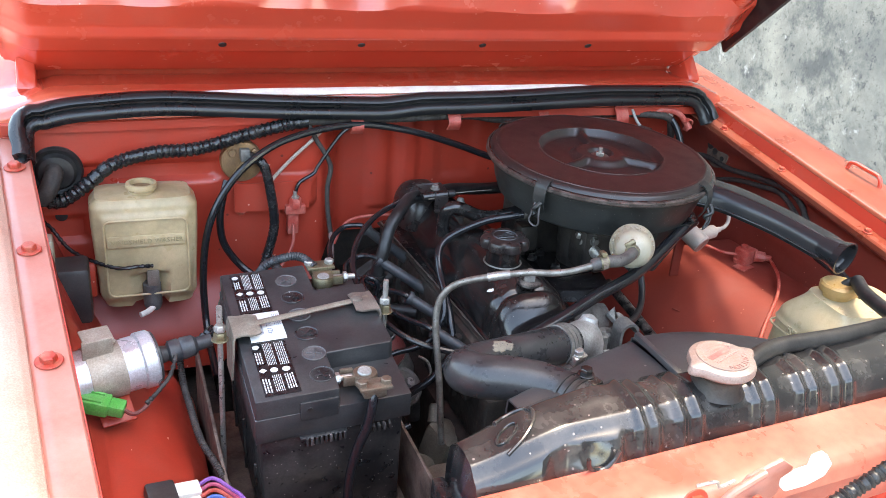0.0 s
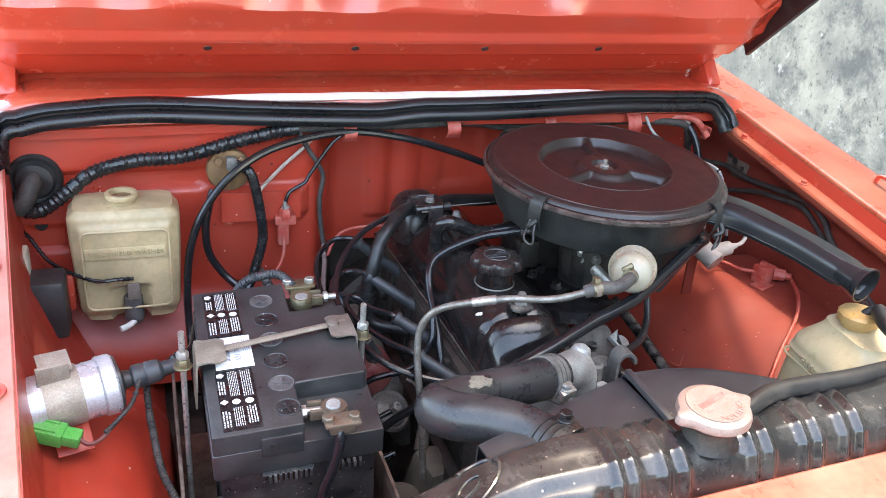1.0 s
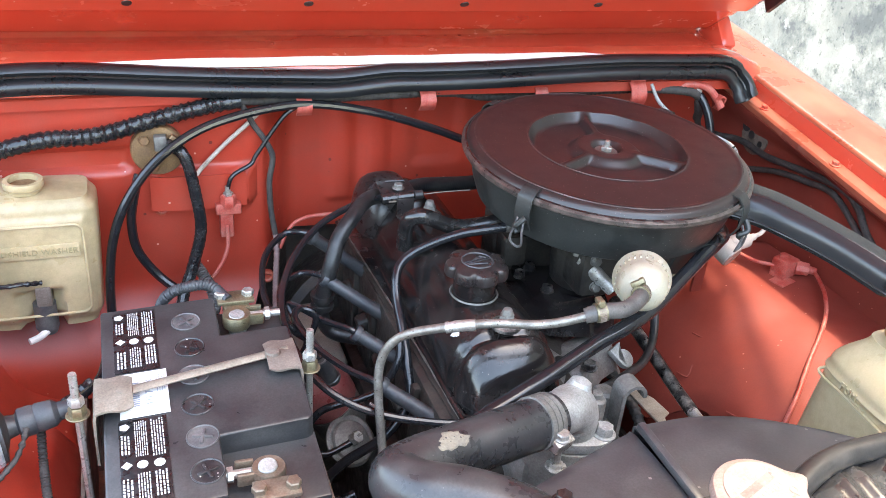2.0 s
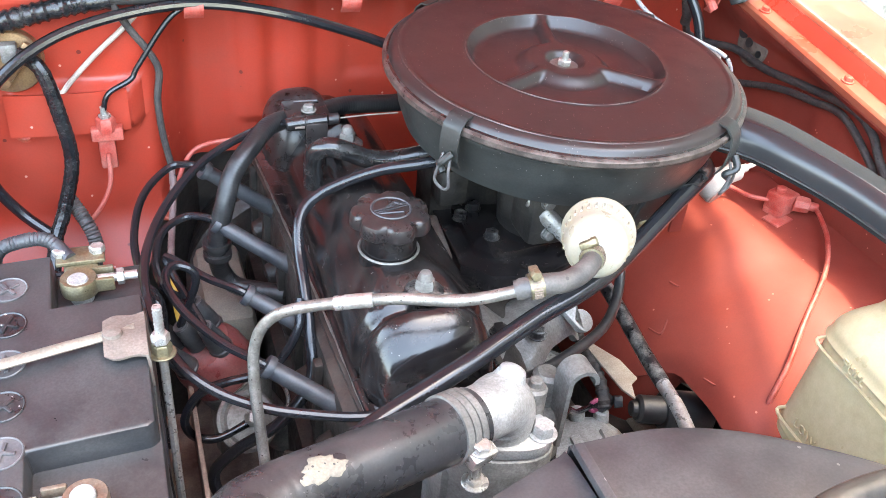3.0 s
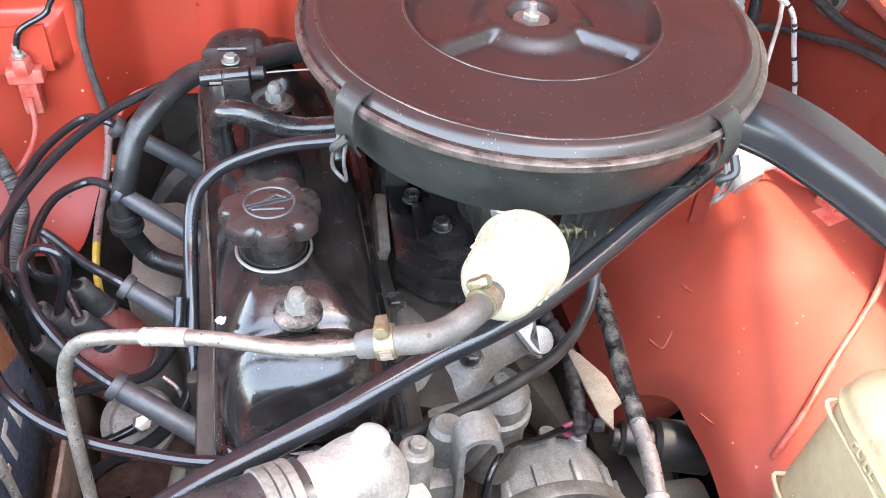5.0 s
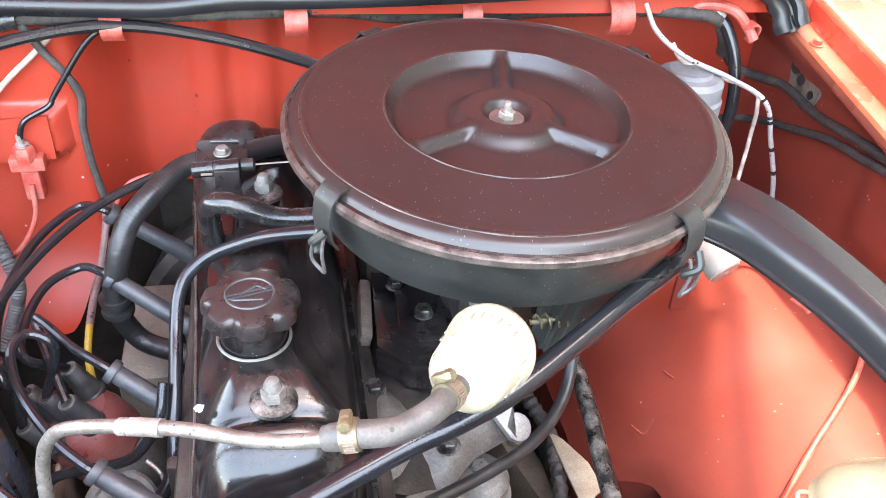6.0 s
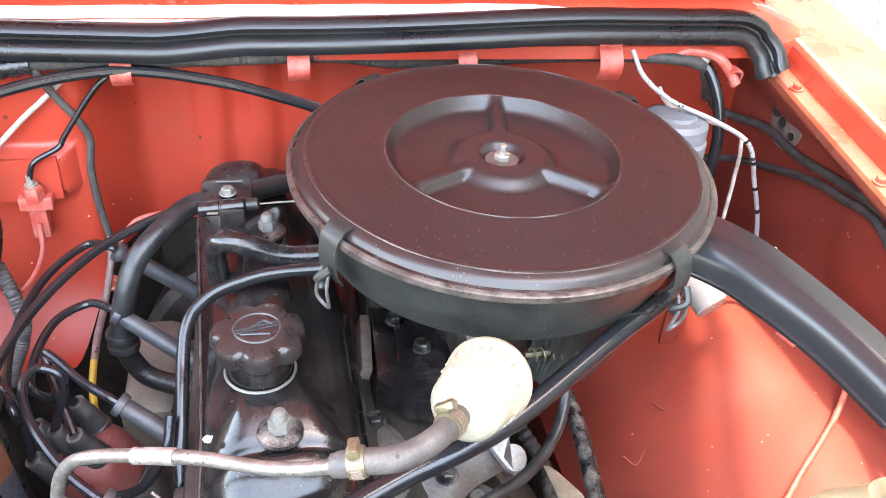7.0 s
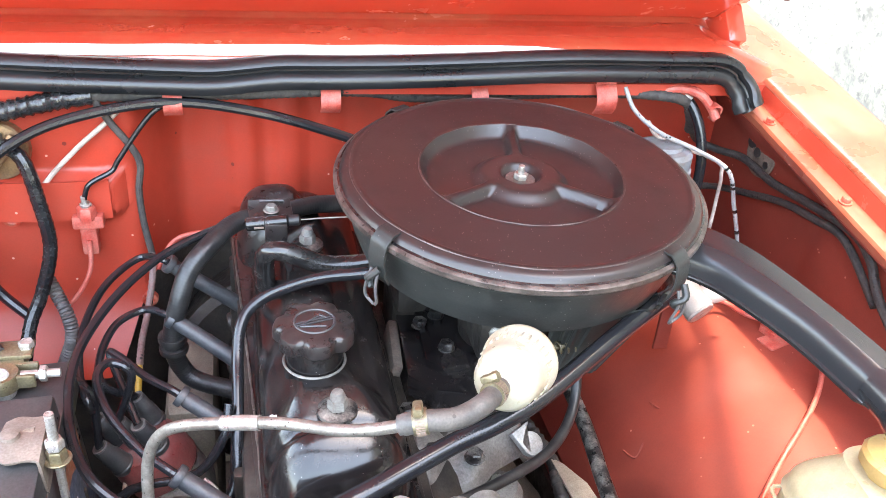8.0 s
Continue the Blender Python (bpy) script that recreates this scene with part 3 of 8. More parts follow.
def arch_cut(y):
    """How far the opening for the steering reaches into the arch."""
    return 0.040 * sstep((0.245 - y) / 0.075) * sstep((y + 0.16) / 0.14)


def right_apron():
    def fn(u, v):
        y = -0.42 + 1.0 * u
        cut = arch_cut(y)
        if v < 0.7:
            k = v / 0.7
            x = 0.622 + cut + (0.892 - 0.622 - cut) * k
            z = arch_z(x, y) + 0.003 * math.sin(y * 23) * math.sin(x * 31)
            e = sstep(1 - k / 0.05)
            return x, y, z - 0.008 * e
        k = (v - 0.7) / 0.3
        z0 = arch_z(0.892, y)
        z = z0 + (rail(y) - 0.010 - z0) * k
        x = 0.892 - 0.030 * sstep((k - 0.84) / 0.16) - 0.004 * pad(y, z, 0.22, 0.34, 0.76, 0.84, 0.02)
        return x, y, z
    part("inner_fender", sheet(B(), fn, 100, 60, 0.002), "paint_arch_shaded", body, "red inner wheel arch, darkened for shade, with chalky scuffs", 60)
    def skirt(u, v):
        y = -0.42 + 1.0 * u
        cut = arch_cut(y)
        x = 0.624 + cut
        low = 0.17 - 0.155 * arch_cut(y) / 0.040
        return x - 0.01 * v + 0.02 * v * v, y, arch_z(x, y) - 0.006 - low * v
    part("apron_skirt", sheet(B(), skirt, 60, 6, 0.002), "paint_arch_shaded", body)
    for x, y, a in ((0.665, 0.235, 0.3), (0.672, 0.145, 0.9), (0.70, 0.265, 0.2)):
        bm = B()
        z = arch_z(x, y)
        tube(bm, [(x - 0.008, y, z), (x, y - 0.012, z + 0.0005), (x + 0.01, y - 0.004, arch_z(x + 0.01, y) + 0.000)], 0.0011, 6, 4)
        part("paint_run", bm, "paint_arch_shaded", body)


right_apron()


def build_cowl():
    def fn(u, v):
        x = -0.245 + 1.14 * u
        prof = [(0.496, 0.934), (0.4985, 0.960), (0.502, 0.967), (0.512, 0.971), (0.54, 0.972), (0.585, 0.970), (0.615, 0.970), (0.645, 0.985), (0.70, 1.02)]
        k = v * (len(prof) - 1)
        i = min(int(k), len(prof) - 2)
        f = sstep(k - i) * 0.35 + (k - i) * 0.65
        e = sstep((abs(x - 0.335) - 0.50) / 0.08)
        return x, prof[i][0] * (1 - f) + prof[i + 1][0] * f, prof[i][1] * (1 - f) + prof[i + 1][1] * f - 0.022 * e
    part("cowl_panel", sheet(B(), fn, 60, 28, 0.0015), "paint_gloss", body, "glossy red cowl panel below the windscreen", 60)
    # The patch of sun along the lip, laid on as a pale strip.
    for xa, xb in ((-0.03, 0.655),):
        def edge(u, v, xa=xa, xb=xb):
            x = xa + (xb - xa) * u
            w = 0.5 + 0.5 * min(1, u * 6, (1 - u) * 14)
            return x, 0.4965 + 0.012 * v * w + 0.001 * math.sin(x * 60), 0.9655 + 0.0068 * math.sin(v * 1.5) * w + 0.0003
        part("sunlit_edge", sheet(B(), edge, 90, 5, 0.001), "primer", body, "pale strip painted as sunlight on the lip", 60)


build_cowl()


def build_support():
    def fn(u, v):
        x = -0.30 + 1.24 * u
        y0 = -0.212 + 0.055 * (x - 0.37)
        prof = [(0.004, -0.06), (0.0, 0.0), (-0.006, 0.006), (-0.052, 0.001), (-0.060, -0.004), (-0.064, -0.016), (-0.058, -0.022), (-0.055, -0.09)]
        k = v * (len(prof) - 1)
        i = min(int(k), len(prof) - 2)
        f = k - i
        return x, y0 + prof[i][0] * (1 - f) + prof[i + 1][0] * f, 0.838 + prof[i][1] * (1 - f) + prof[i + 1][1] * f
    part("radiator_support", sheet(B(), fn, 50, 28, 0.0015), "paint_support", body, "sun-bleached red radiator support panel", 40)
    bm = B()
    box(bm, (0.335, -0.262, 0.60), (1.20, 0.02, 0.36), 0.004)
    part("front_panel", bm, "paint", body)


build_support()


def build_hood():
    hood = thing("hood", (0.335, 0.60, 0.95), "raised red hood with pressed inner frame, hinged at the cowl", "hood")
    ang = radians(41)
    e_y, e_z = Vector((0, -math.cos(ang), math.sin(ang))), Vector((0, math.sin(ang), math.cos(ang)))
    base = Vector((0, 0.628, 0.966))
    x0, x1 = -0.235, 0.915

    def at(x, s, h):
        p = base + e_y * s + e_z * h
        return Vector((x, p.y, p.z))
    # outer skin
    part("skin", sheet(B(), lambda u, v: at(x0 - 0.005 + (x1 - x0 + 0.01) * u, v * 1.0, 0.045 + 0.02 * math.sin(v * 2.2)), 30, 40, 0.0015), "paint_dull", hood, "outer hood skin")
    # inner frame at the hinge side: lip, step, band with holes, sloped face and a wavy edge
    prof = [(0.0, 0.045), (0.0, 0.004), (0.022, 0.002), (0.028, -0.007), (0.062, -0.010), (0.090, -0.0125), (0.107, -0.0175), (0.113, -0.0245), (0.150, -0.0255), (0.162, -0.017), (0.198, -0.008), (0.214, 0.016)]

    def fn(u, v):
        x = x0 + (x1 - x0) * u
        k = v * (len(prof) - 1)
        i = min(int(k), len(prof) - 2)
        f = k - i
        s = prof[i][0] * (1 - f) + prof[i + 1][0] * f
        h = prof[i][1] * (1 - f) + prof[i + 1][1] * f
        if v > 0.82:
            w = (v - 0.82) / 0.18
            s += w * (0.010 * max(-0.4, math.sin(x * 21 + 0.6)) + 0.004 * math.sin(x * 47))
        edge = sstep((0.05 - min(x - x0, x1 - x)) / 0.05)
        return at(x, s, h + 0.02 * edge)
    frame_ob = part("inner_frame", sheet(B(), fn, 140, 66, 0.0012), "paint", hood, "pressed red inner frame with drain holes", 40)
    for x in (0.048, 0.245, 0.437, 0.622):
        bm = B()
        lathe(bm, [(0.0058, 0), (0.0054, 0.0010), (0.001, 0.0012)], at(x, 0.131, -0.0248), -e_z, 18)
        part("drain_hole", bm, "rubber", frame_ob)
    # side members and cross ribs of the frame
    for xa, xb in ((x0, x0 + 0.07), (x1 - 0.07, x1)):
        def side(u, v, xa=xa, xb=xb):
            return at(xa + (xb - xa) * u, 0.17 + 0.80 * v, 0.038 - 0.034 * math.sin(u * math.pi) ** 0.5)
        part("side_member", sheet(B(), side, 12, 20, 0.0012), "paint", hood)
    for x in (0.10, 0.335, 0.57):
        def rib(u, v, x=x):
            return at(x - 0.03 + 0.06 * u + (0.335 - x) * 0.3 * v, 0.19 + 0.76 * v, 0.042 - 0.022 * math.sin(u * math.pi) ** 0.6)
        part("rib", sheet(B(), rib, 8, 20, 0.0012), "paint", hood)
    part("side_strip", sheet(B(), lambda u, v: at(x1 + 0.004 + 0.006 * u, 0.10 + 0.86 * v, -0.020 + 0.05 * u), 3, 24, 0.006), "rubber", hood, "black rubber edge strip")
    part("side_strip", sheet(B(), lambda u, v: at(x0 - 0.004 - 0.006 * u, 0.10 + 0.86 * v, -0.012 + 0.05 * u), 3, 24, 0.006), "rubber", hood)
    for x in (x0 + 0.03, x1 - 0.03):
        bm = B()
        box(bm, at(x, 0.02, -0.02), (0.025, 0.05, 0.05), 0.004, Euler((-ang, 0, 0)).to_matrix())
        part("hinge", bm, "paint", hood)
    return hood


build_hood()


# ---- surroundings ----
def build_ground():
    def fn(u, v):
        x, y = -60 + 120 * u, -60 + 120 * v
        return x, y, 0.01 * math.sin(x * 1.3) * math.sin(y * 1.7)
    bm = sheet(B(), fn, 120, 120)
    ob = part("ground", bm, "concrete")
    tagged(ob, "dusty pale concrete ground under the car", "ground", kind="structure")

    def wall_sheet(name, fn, label):
        ob = part(name, sheet(B(), fn, 90, 24, 0.15), "wall")
        tagged(ob, label, "wall", kind="structure")
    wall_sheet("wall_east", lambda u, v: (1.95 + 0.02 * noise.noise(((-4 + 12 * u) * 1.5, 2.6 * v * 1.5, 0)), -4 + 12 * u, 2.6 * v), "mould-stained lime-washed masonry wall beside the car")
    # South and west walls are unseen additions that cut light near the horizon.
    wall_sheet("unseen_wall_south", lambda u, v: (-9.0 + 10.9 * u, -9.0 + 0.02 * noise.noise((u * 9, v * 4, 3)), 2.4 * v), "unseen added wall that holds back low sky light")
    wall_sheet("unseen_wall_west", lambda u, v: (-9.0 + 0.02 * noise.noise((u * 12, v * 4, 7)), -8.8 + 20 * u, 2.4 * v), "unseen added wall that holds back low sky light")


build_ground()


# ---- rubber seal on the cowl lip ----
def build_seal():
    root = thing("cowl_seal", (0.33, 0.49, 0.93), "wavy black rubber weather strip along the cowl lip", "rubber seal")
    def lift(x):
        return 0.010 * sstep((x - 0.26) / 0.09) - 0.004 * sstep((x - 0.62) / 0.15) + 0.005 * math.sin(x * 9 + 1.2) + 0.012 * math.exp(-((x + 0.06) / 0.12) ** 2) - 0.006
    prof = [(0.006, 0.024), (0.000, 0.0300), (-0.008, 0.0305), (-0.0135, 0.0270), (-0.0155, 0.0210), (-0.0135, 0.0160), (-0.0085, 0.0135), (-0.0085, 0.0105), (-0.0150, 0.0080), (-0.0185, 0.0020), (-0.0190, -0.0060), (-0.0165, -0.0125), (-0.010, -0.014), (-0.004, -0.010), (0.004, 0.006), (0.006, 0.024)]
    line = [(-0.214, 0.445, 0.893), (-0.213, 0.468, 0.912), (-0.200, 0.486, 0.928), (-0.16, 0.492, 0.936)]
    line += [(-0.11 + 0.87 * i / 26, 0.492, 0.936) for i in range(27)]
    line += [(0.800, 0.492, 0.936), (0.820, 0.492, 0.934), (0.832, 0.490, 0.928), (0.842, 0.486, 0.919), (0.849, 0.480, 0.906)]
    path = smooth_path(line, 4)
    bm = B()
    rings = []
    for i, p in enumerate(path):
        d = (path[min(i + 1, len(path) - 1)] - path[max(i - 1, 0)]).normalized()
        side = Vector((0, 0, 1)).cross(d)
        side = side.normalized() if side.length > 1e-4 else Vector((0, 1, 0))
        up = d.cross(side)
        q = p + Vector((0, 0, lift(p.x) * 0.8 if -0.19 < p.x < 0.83 else 0.0))
        rings.append([bm.verts.new(q + side * a + up * (b * 0.72 + 0.011)) for a, b in prof[:-1]])
    k = len(prof) - 1
    for a, b in zip(rings, rings[1:]):
        for j in range(k):
            bm.faces.new((a[j], a[(j + 1) % k], b[(j + 1) % k], b[j]))
    bm.faces.new(rings[0])
    bm.faces.new(rings[-1][::-1])
    part("strip", bm, "seal", root, "wavy two-lobed strip", 42)
    for i in (0, len(path) - 1):
        bm = B()
        p = path[i]
        d = (path[1] - path[0] if i == 0 else path[-1] - path[-2]).normalized()
        side = Vector((0, 0, 1)).cross(d).normalized()
        lathe(bm, [(0.0075, -0.012), (0.0080, 0.003), (0.0060, 0.003), (0.0055, -0.006)], p - side * 0.004 + d.cross(side) * 0.014, d, 18)
        part("open_end", bm, "seal", root, "hollow cut end of the strip")
    return root


build_seal()


# ---- battery ----
def build_battery():
    root = thing("battery", (0.082, 0.128, 0.60), "black plastic starter battery with printed labels, on its tray", "battery")
    tilt = Euler((radians(5.7), radians(-2.4), 0)).to_matrix().to_4x4()
    m = Matrix.Translation((0.0, -0.004, 0.8005)) @ tilt @ Matrix.Diagonal((0.964, 0.915, 1.0, 1.0))
    W, L = 0.166, 0.258

    def put(bm):
        bmesh.ops.transform(bm, matrix=m, verts=bm.verts)
        return bm
    bm = B()
    box(bm, (W / 2, L / 2, -0.125), (W - 0.012, L - 0.012, 0.15), 0.004)
    case = part("case", put(bm), "case", root, "black ribbed lower case")
    for y in (0.05, 0.13, 0.21):
        bm = B()
        box(bm, (W / 2, y, -0.16), (W - 0.006, 0.004, 0.075), 0.001)
        part("case_rib", put(bm), "case", case)
    # lid with lowered terminal corners
    bm = B()
    prism(bm, [(0.001, 0.001), (0.088, 0.001), (0.088, 0.066), (0.160, 0.066), (0.165, 0.070), (0.165, 0.196), (0.104, 0.196), (0.104, 0.257), (0.001, 0.257)], 0.040, Matrix.Translation((0, 0, -0.040)), 0.0025)
    part("lid_top", put(bm), "plastic", root, "raised black lid, dusty")
    bm = B()
    box(bm, (W / 2, L / 2, -0.0375), (W + 0.001, L + 0.001, 0.031), 0.0025)
    part("lid", put(bm), "plastic", root, "dusty dark lid with lowered terminal corners")
    for k in range(9):
        bm = B()
        box(bm, (0.052 + k * 0.005, -0.003, -0.057), (0.003, 0.008, 0.010), 0.0008)
        if k == 0:
            box(bm, (0.070, -0.002, -0.053), (0.05, 0.006, 0.002), 0.0006)
        part("grip_rib", put(bm), "vent" if k % 4 == 1 else "plastic", case)
    for k in range(6):
        bm = B()
        box(bm, (0.112 + k * 0.006, -0.003, -0.057), (0.003, 0.007, 0.008), 0.0008)
        part("grip_rib", put(bm), "vent" if k % 3 == 1 else "plastic", case)
    bm = B()
    box(bm, (0.066, -0.0005, -0.020), (0.040, 0.003, 0.022), 0.001)
    part("front_plate", put(bm), "plastic", root)
    bm = B()
    lathe(bm, [(0.0028, 0), (0.0026, 0.0008), (0.001, 0.001)], (0.056, -0.002, -0.018), (0, -1, 0), 12)
    part("vent_hole", put(bm), "rubber", root)
    for i in range(6):
        y = 0.029 + i * 0.0388
        bm = B()
        lathe(bm, [(0.0132, -0.001), (0.0132, 0.0008), (0.0126, 0.0012), (0.0118, 0.0004), (0.004, 0.0004)], (0.0755, y, 0.0), (0, 0, 1), 32)
        box(bm, (0.0755, y, 0.0008), (0.0165, 0.0030, 0.0020), 0.0007, Euler((0, 0, 0.3 + i)).to_matrix())
        box(bm, (0.0755, y, 0.0008), (0.0030, 0.0165, 0.0020), 0.0007, Euler((0, 0, 0.3 + i)).to_matrix())
        part("vent_cap", put(bm), "vent" if i % 2 else "case", root, "round screw cap with a raised cross")
    # indicator disc
    bm = B()
    lathe(bm, [(0.016, -0.001), (0.016, 0.0008), (0.0145, 0.0012), (0.001, 0.001)], (0.132, 0.125, -0.004), (0, 0, 1), 28)
    part("blank_disc", put(bm), "plastic", root)
    # labels
    def label(name, x, y, w, h, material, z=0.0008):
        bm = B()
        box(bm, (x, y, z - 0.0004), (w, h, 0.0008), 0.0003)
        return part(name, put(bm), material, root)
    lb1 = label("warning_label", 0.031, 0.054, 0.037, 0.094, "label_black")
    lb2 = label("warning_label", 0.030, 0.206, 0.037, 0.088, "label_black")
    code = label("code_sticker", 0.034, 0.131, 0.039, 0.056, "label", 0.0014)
    rnd = random.Random(4)

    def words(parent, x0, x1, y0, y1, cols, material, z, thick=0.42):
        """Columns of small print that runs along the battery."""
        bm = B()
        dx = (x1 - x0) / cols
        for r in range(cols):
            y = y0
            while y < y1 - 0.001:
                w = min(rnd.uniform(0.0015, 0.0055), y1 - y)
                box(bm, (x0 + dx * (r + 0.5), y + w / 2, z), (dx * thick, w * 0.9, 0.0003), 0)
                y += w + 0.0009
        part("print", put(bm), material, parent)

    for lb, yb, ln_ in ((lb1, 0.010, 0.088), (lb2, 0.165, 0.082)):
        words(lb, 0.0135, 0.0220, yb + 0.002, yb + 0.026, 3, "print_white", 0.0012, 0.5)
        words(lb, 0.0245, 0.0345, yb + 0.002, yb + 0.030, 5, "print_white", 0.0012)
        words(lb, 0.0370, 0.0470, yb + 0.004, yb + 0.030, 4, "print_white", 0.0012, 0.5)
        words(lb, 0.0135, 0.0210, yb + 0.052, yb + ln_ - 0.014, 3, "print_white", 0.0012, 0.5)
        words(lb, 0.0240, 0.0340, yb + 0.048, yb + ln_, 6, "print_white", 0.0012)
        words(lb, 0.0365, 0.0470, yb + 0.046, yb + ln_, 5, "print_white", 0.0012)
        for cx, cy, sides in ((0.0175, 0.040, 4), (0.029, 0.039, 9), (0.0415, 0.038, 14), (0.0170, ln_ - 0.005, 5)):
            bm = B()
            lathe(bm, [(0.0042, 0), (0.0042, 0.0003), (0.0030, 0.0003), (0.0030, 0.0001), (0.0022, 0.0001), (0.0022, 0.0003), (0.0004, 0.0003)], (cx, yb + cy, 0.0010), (0, 0, 1), sides)
            part("pictogram", put(bm), "print_white", lb)
    for k in range(13):
        bm = B()
        box(bm, (0.0245, 0.116 + k * 0.0024, 0.0019), (0.012, rnd.choice((0.0006, 0.0012)), 0.0003), 0)
        part("barcode_bar", put(bm), "print_grey", code)
    letters("code_print", "421 700X", m @ axes((0, 1, 0), (-1, 0, 0), (0, 0, 1), (0.0385, 0.131, 0.0018)), 0.0085, "print_grey", code, 0.0001)
    words(code, 0.0440, 0.0520, 0.130, 0.152, 4, "print_grey", 0.0019, 0.3)
    # side sticker towards the engine: blue film, orange edge, white marks
    bm = B()
    box(bm, (W - 0.0055, 0.125, -0.115), (0.0012, 0.22, 0.108), 0.0003)
    stick = part("side_sticker", put(bm), "print_blue", root, "blue and orange side sticker, scuffed")
    bm = B()
    prism(bm, [(0.02, -0.066), (0.232, -0.066), (0.232, -0.105), (0.19, -0.082), (0.02, -0.076)], 0.0012, axes((0, 1, 0), (0, 0, 1), (1, 0, 0), (W - 0.0050, 0, 0)))
    part("orange_band", put(bm), "print_orange", stick)
    bm = B()
    for k, h in enumerate((0.030, 0.022, 0.030, 0.016, 0.030, 0.024)):
        y = 0.055 + k * 0.026
        box(bm, (W - 0.0044, y, -0.118), (0.0008, 0.006, h), 0.0002)
        box(bm, (W - 0.0044, y + 0.007, -0.118 + (h - 0.006) / 2 * (-1) ** k), (0.0008, 0.012, 0.006), 0.0002)
    part("print", put(bm), "print_white", stick)
    bm = B()
    cyl(bm, (0.120, 0.026, -0.022), (0.120, 0.024, 0.000), 0.0085, 0.0075, 20, 0.001)
    part("terminal_post", put(bm), "alu", root)
    bm = B()
    cyl(bm, (0.122, 0.226, -0.022), (0.122, 0.224, 0.000), 0.0085, 0.0075, 20, 0.001)
    part("terminal_post", put(bm), "alu", root)
    return root


build_battery()


def build_terminal(at, material, label, flip=1):
    root = thing("terminal_clamp", at, label, "battery clamp")
    x, y, z = at
    bm = B()
    lathe(bm, [(0.0080, -0.006), (0.0125, -0.006), (0.0130, -0.003), (0.0130, 0.004), (0.0122, 0.0062), (0.0080, 0.0062)], (x, y, z), (0, 0, 1), 28)
    box(bm, (x + 0.002, y - 0.022 * flip, z), (0.024, 0.022, 0.010), 0.002)
    part("ring", bm, material, root)
    bm = B()
    box(bm, (x + 0.002, y - 0.026 * flip, z + 0.007), (0.034, 0.020, 0.004), 0.0012)
    part("bridge", bm, material, root)
    for dx in (-0.011, 0.014):
        part("screw", hexhead(B(), (x + dx, y - 0.027 * flip, z + 0.009), (0, 0, 1), 0.0058, 0.005), "steel" if material == "brass" else material, root)
    for e in (-1, 1):
        bm = B()
        box(bm, (x - 0.017 * flip, y + 0.004 + e * 0.0075, z), (0.014, 0.0035, 0.011), 0.001)
        part("jaw", bm, material, root)
    bm = B()
    cyl(bm, (x - 0.040 * flip, y + 0.004, z), (x - 0.005 * flip, y + 0.004, z), 0.0034, seg=12)
    hexhead(bm, (x - 0.026 * flip, y + 0.004, z), (-1 * flip, 0, 0), 0.0062, 0.005)
    part("clamp_bolt", bm, "steel", root)
    return root


build_terminal((0.1165, 0.0195, 0.798), "copper", "corroded copper terminal clamp on the front battery post")
build_terminal((0.1170, 0.2035, 0.818), "brass", "greenish brass terminal clamp on the rear battery post", -1)


def build_holddown():
    root = thing("battery_hold_down", (0.085, 0.135, 0.80), "yellowed zinc battery hold-down bar with threaded rods", "battery bracket")
    bm = B()
    def bar(u, v):
        x = 0.012 + 0.140 * u
        return x, 0.105 + 0.010 * v + 0.026 * u, 0.8225 + 0.0035 * u + 0.002 * math.sin(v * math.pi)
    sheet(bm, bar, 20, 4, 0.002)
    part("bar", bm, "zinc", root)
    def plate(x, y, sx, name):
        bm = B()
        def top(u, v):
            a = x + sx * 0.045 * u
            w = 0.036 + 0.010 * math.sin(u * math.pi) + 0.004 * math.sin(u * 11)
            down = 0.055 * max(0, (u - 0.62) / 0.38)
            a2 = a if u < 0.62 else x + sx * 0.045 * 0.62 + sx * 0.004 * (u - 0.62)
            return a2, y - w / 2 + w * v, 0.8195 + 0.004 * math.sin(v * math.pi) * (1 - u) - down + (x * 0.042)
        sheet(bm, top, 20, 8, 0.002)
        lathe(bm, [(0.007, 0), (0.006, 0.004), (0.002, 0.005)], (x + sx * 0.006, y, 0.8210 + x * 0.042), (0, 0, 1), 14)
        part(name, bm, "zinc" if sx < 0 else "strap", root)
    plate(0.024, 0.110, -1, "end_plate")
    plate(0.132, 0.130, 1, "end_plate")
    for x, y, z1 in ((-0.017, 0.101, 0.853), (0.1675, 0.118, 0.855)):
        bm = B()
        n = 26
        tube(bm, [(x, y, 0.62 + (z1 - 0.62) * i / 4) for i in range(5)], 0.0030, 8, 4)
        lathe(bm, [(0.0034 if k % 2 else 0.0029, 0.0016 * k) for k in range(n)], (x, y, z1 - 0.0016 * n), (0, 0, 1), 10)
        part("threaded_rod", bm, "steel", root)
        bm = B()
        hexhead(bm, (x, y, z1 - 0.040), (0, 0, 1), 0.0068, 0.008, 0.0092)
        part("nut", bm, "brass", root)
        bm = B()
        hexhead(bm, (x, y, z1 - 0.029), (0, 0, 1), 0.0062, 0.007)
        part("nut", bm, "steel", root)
    return root


build_holddown()


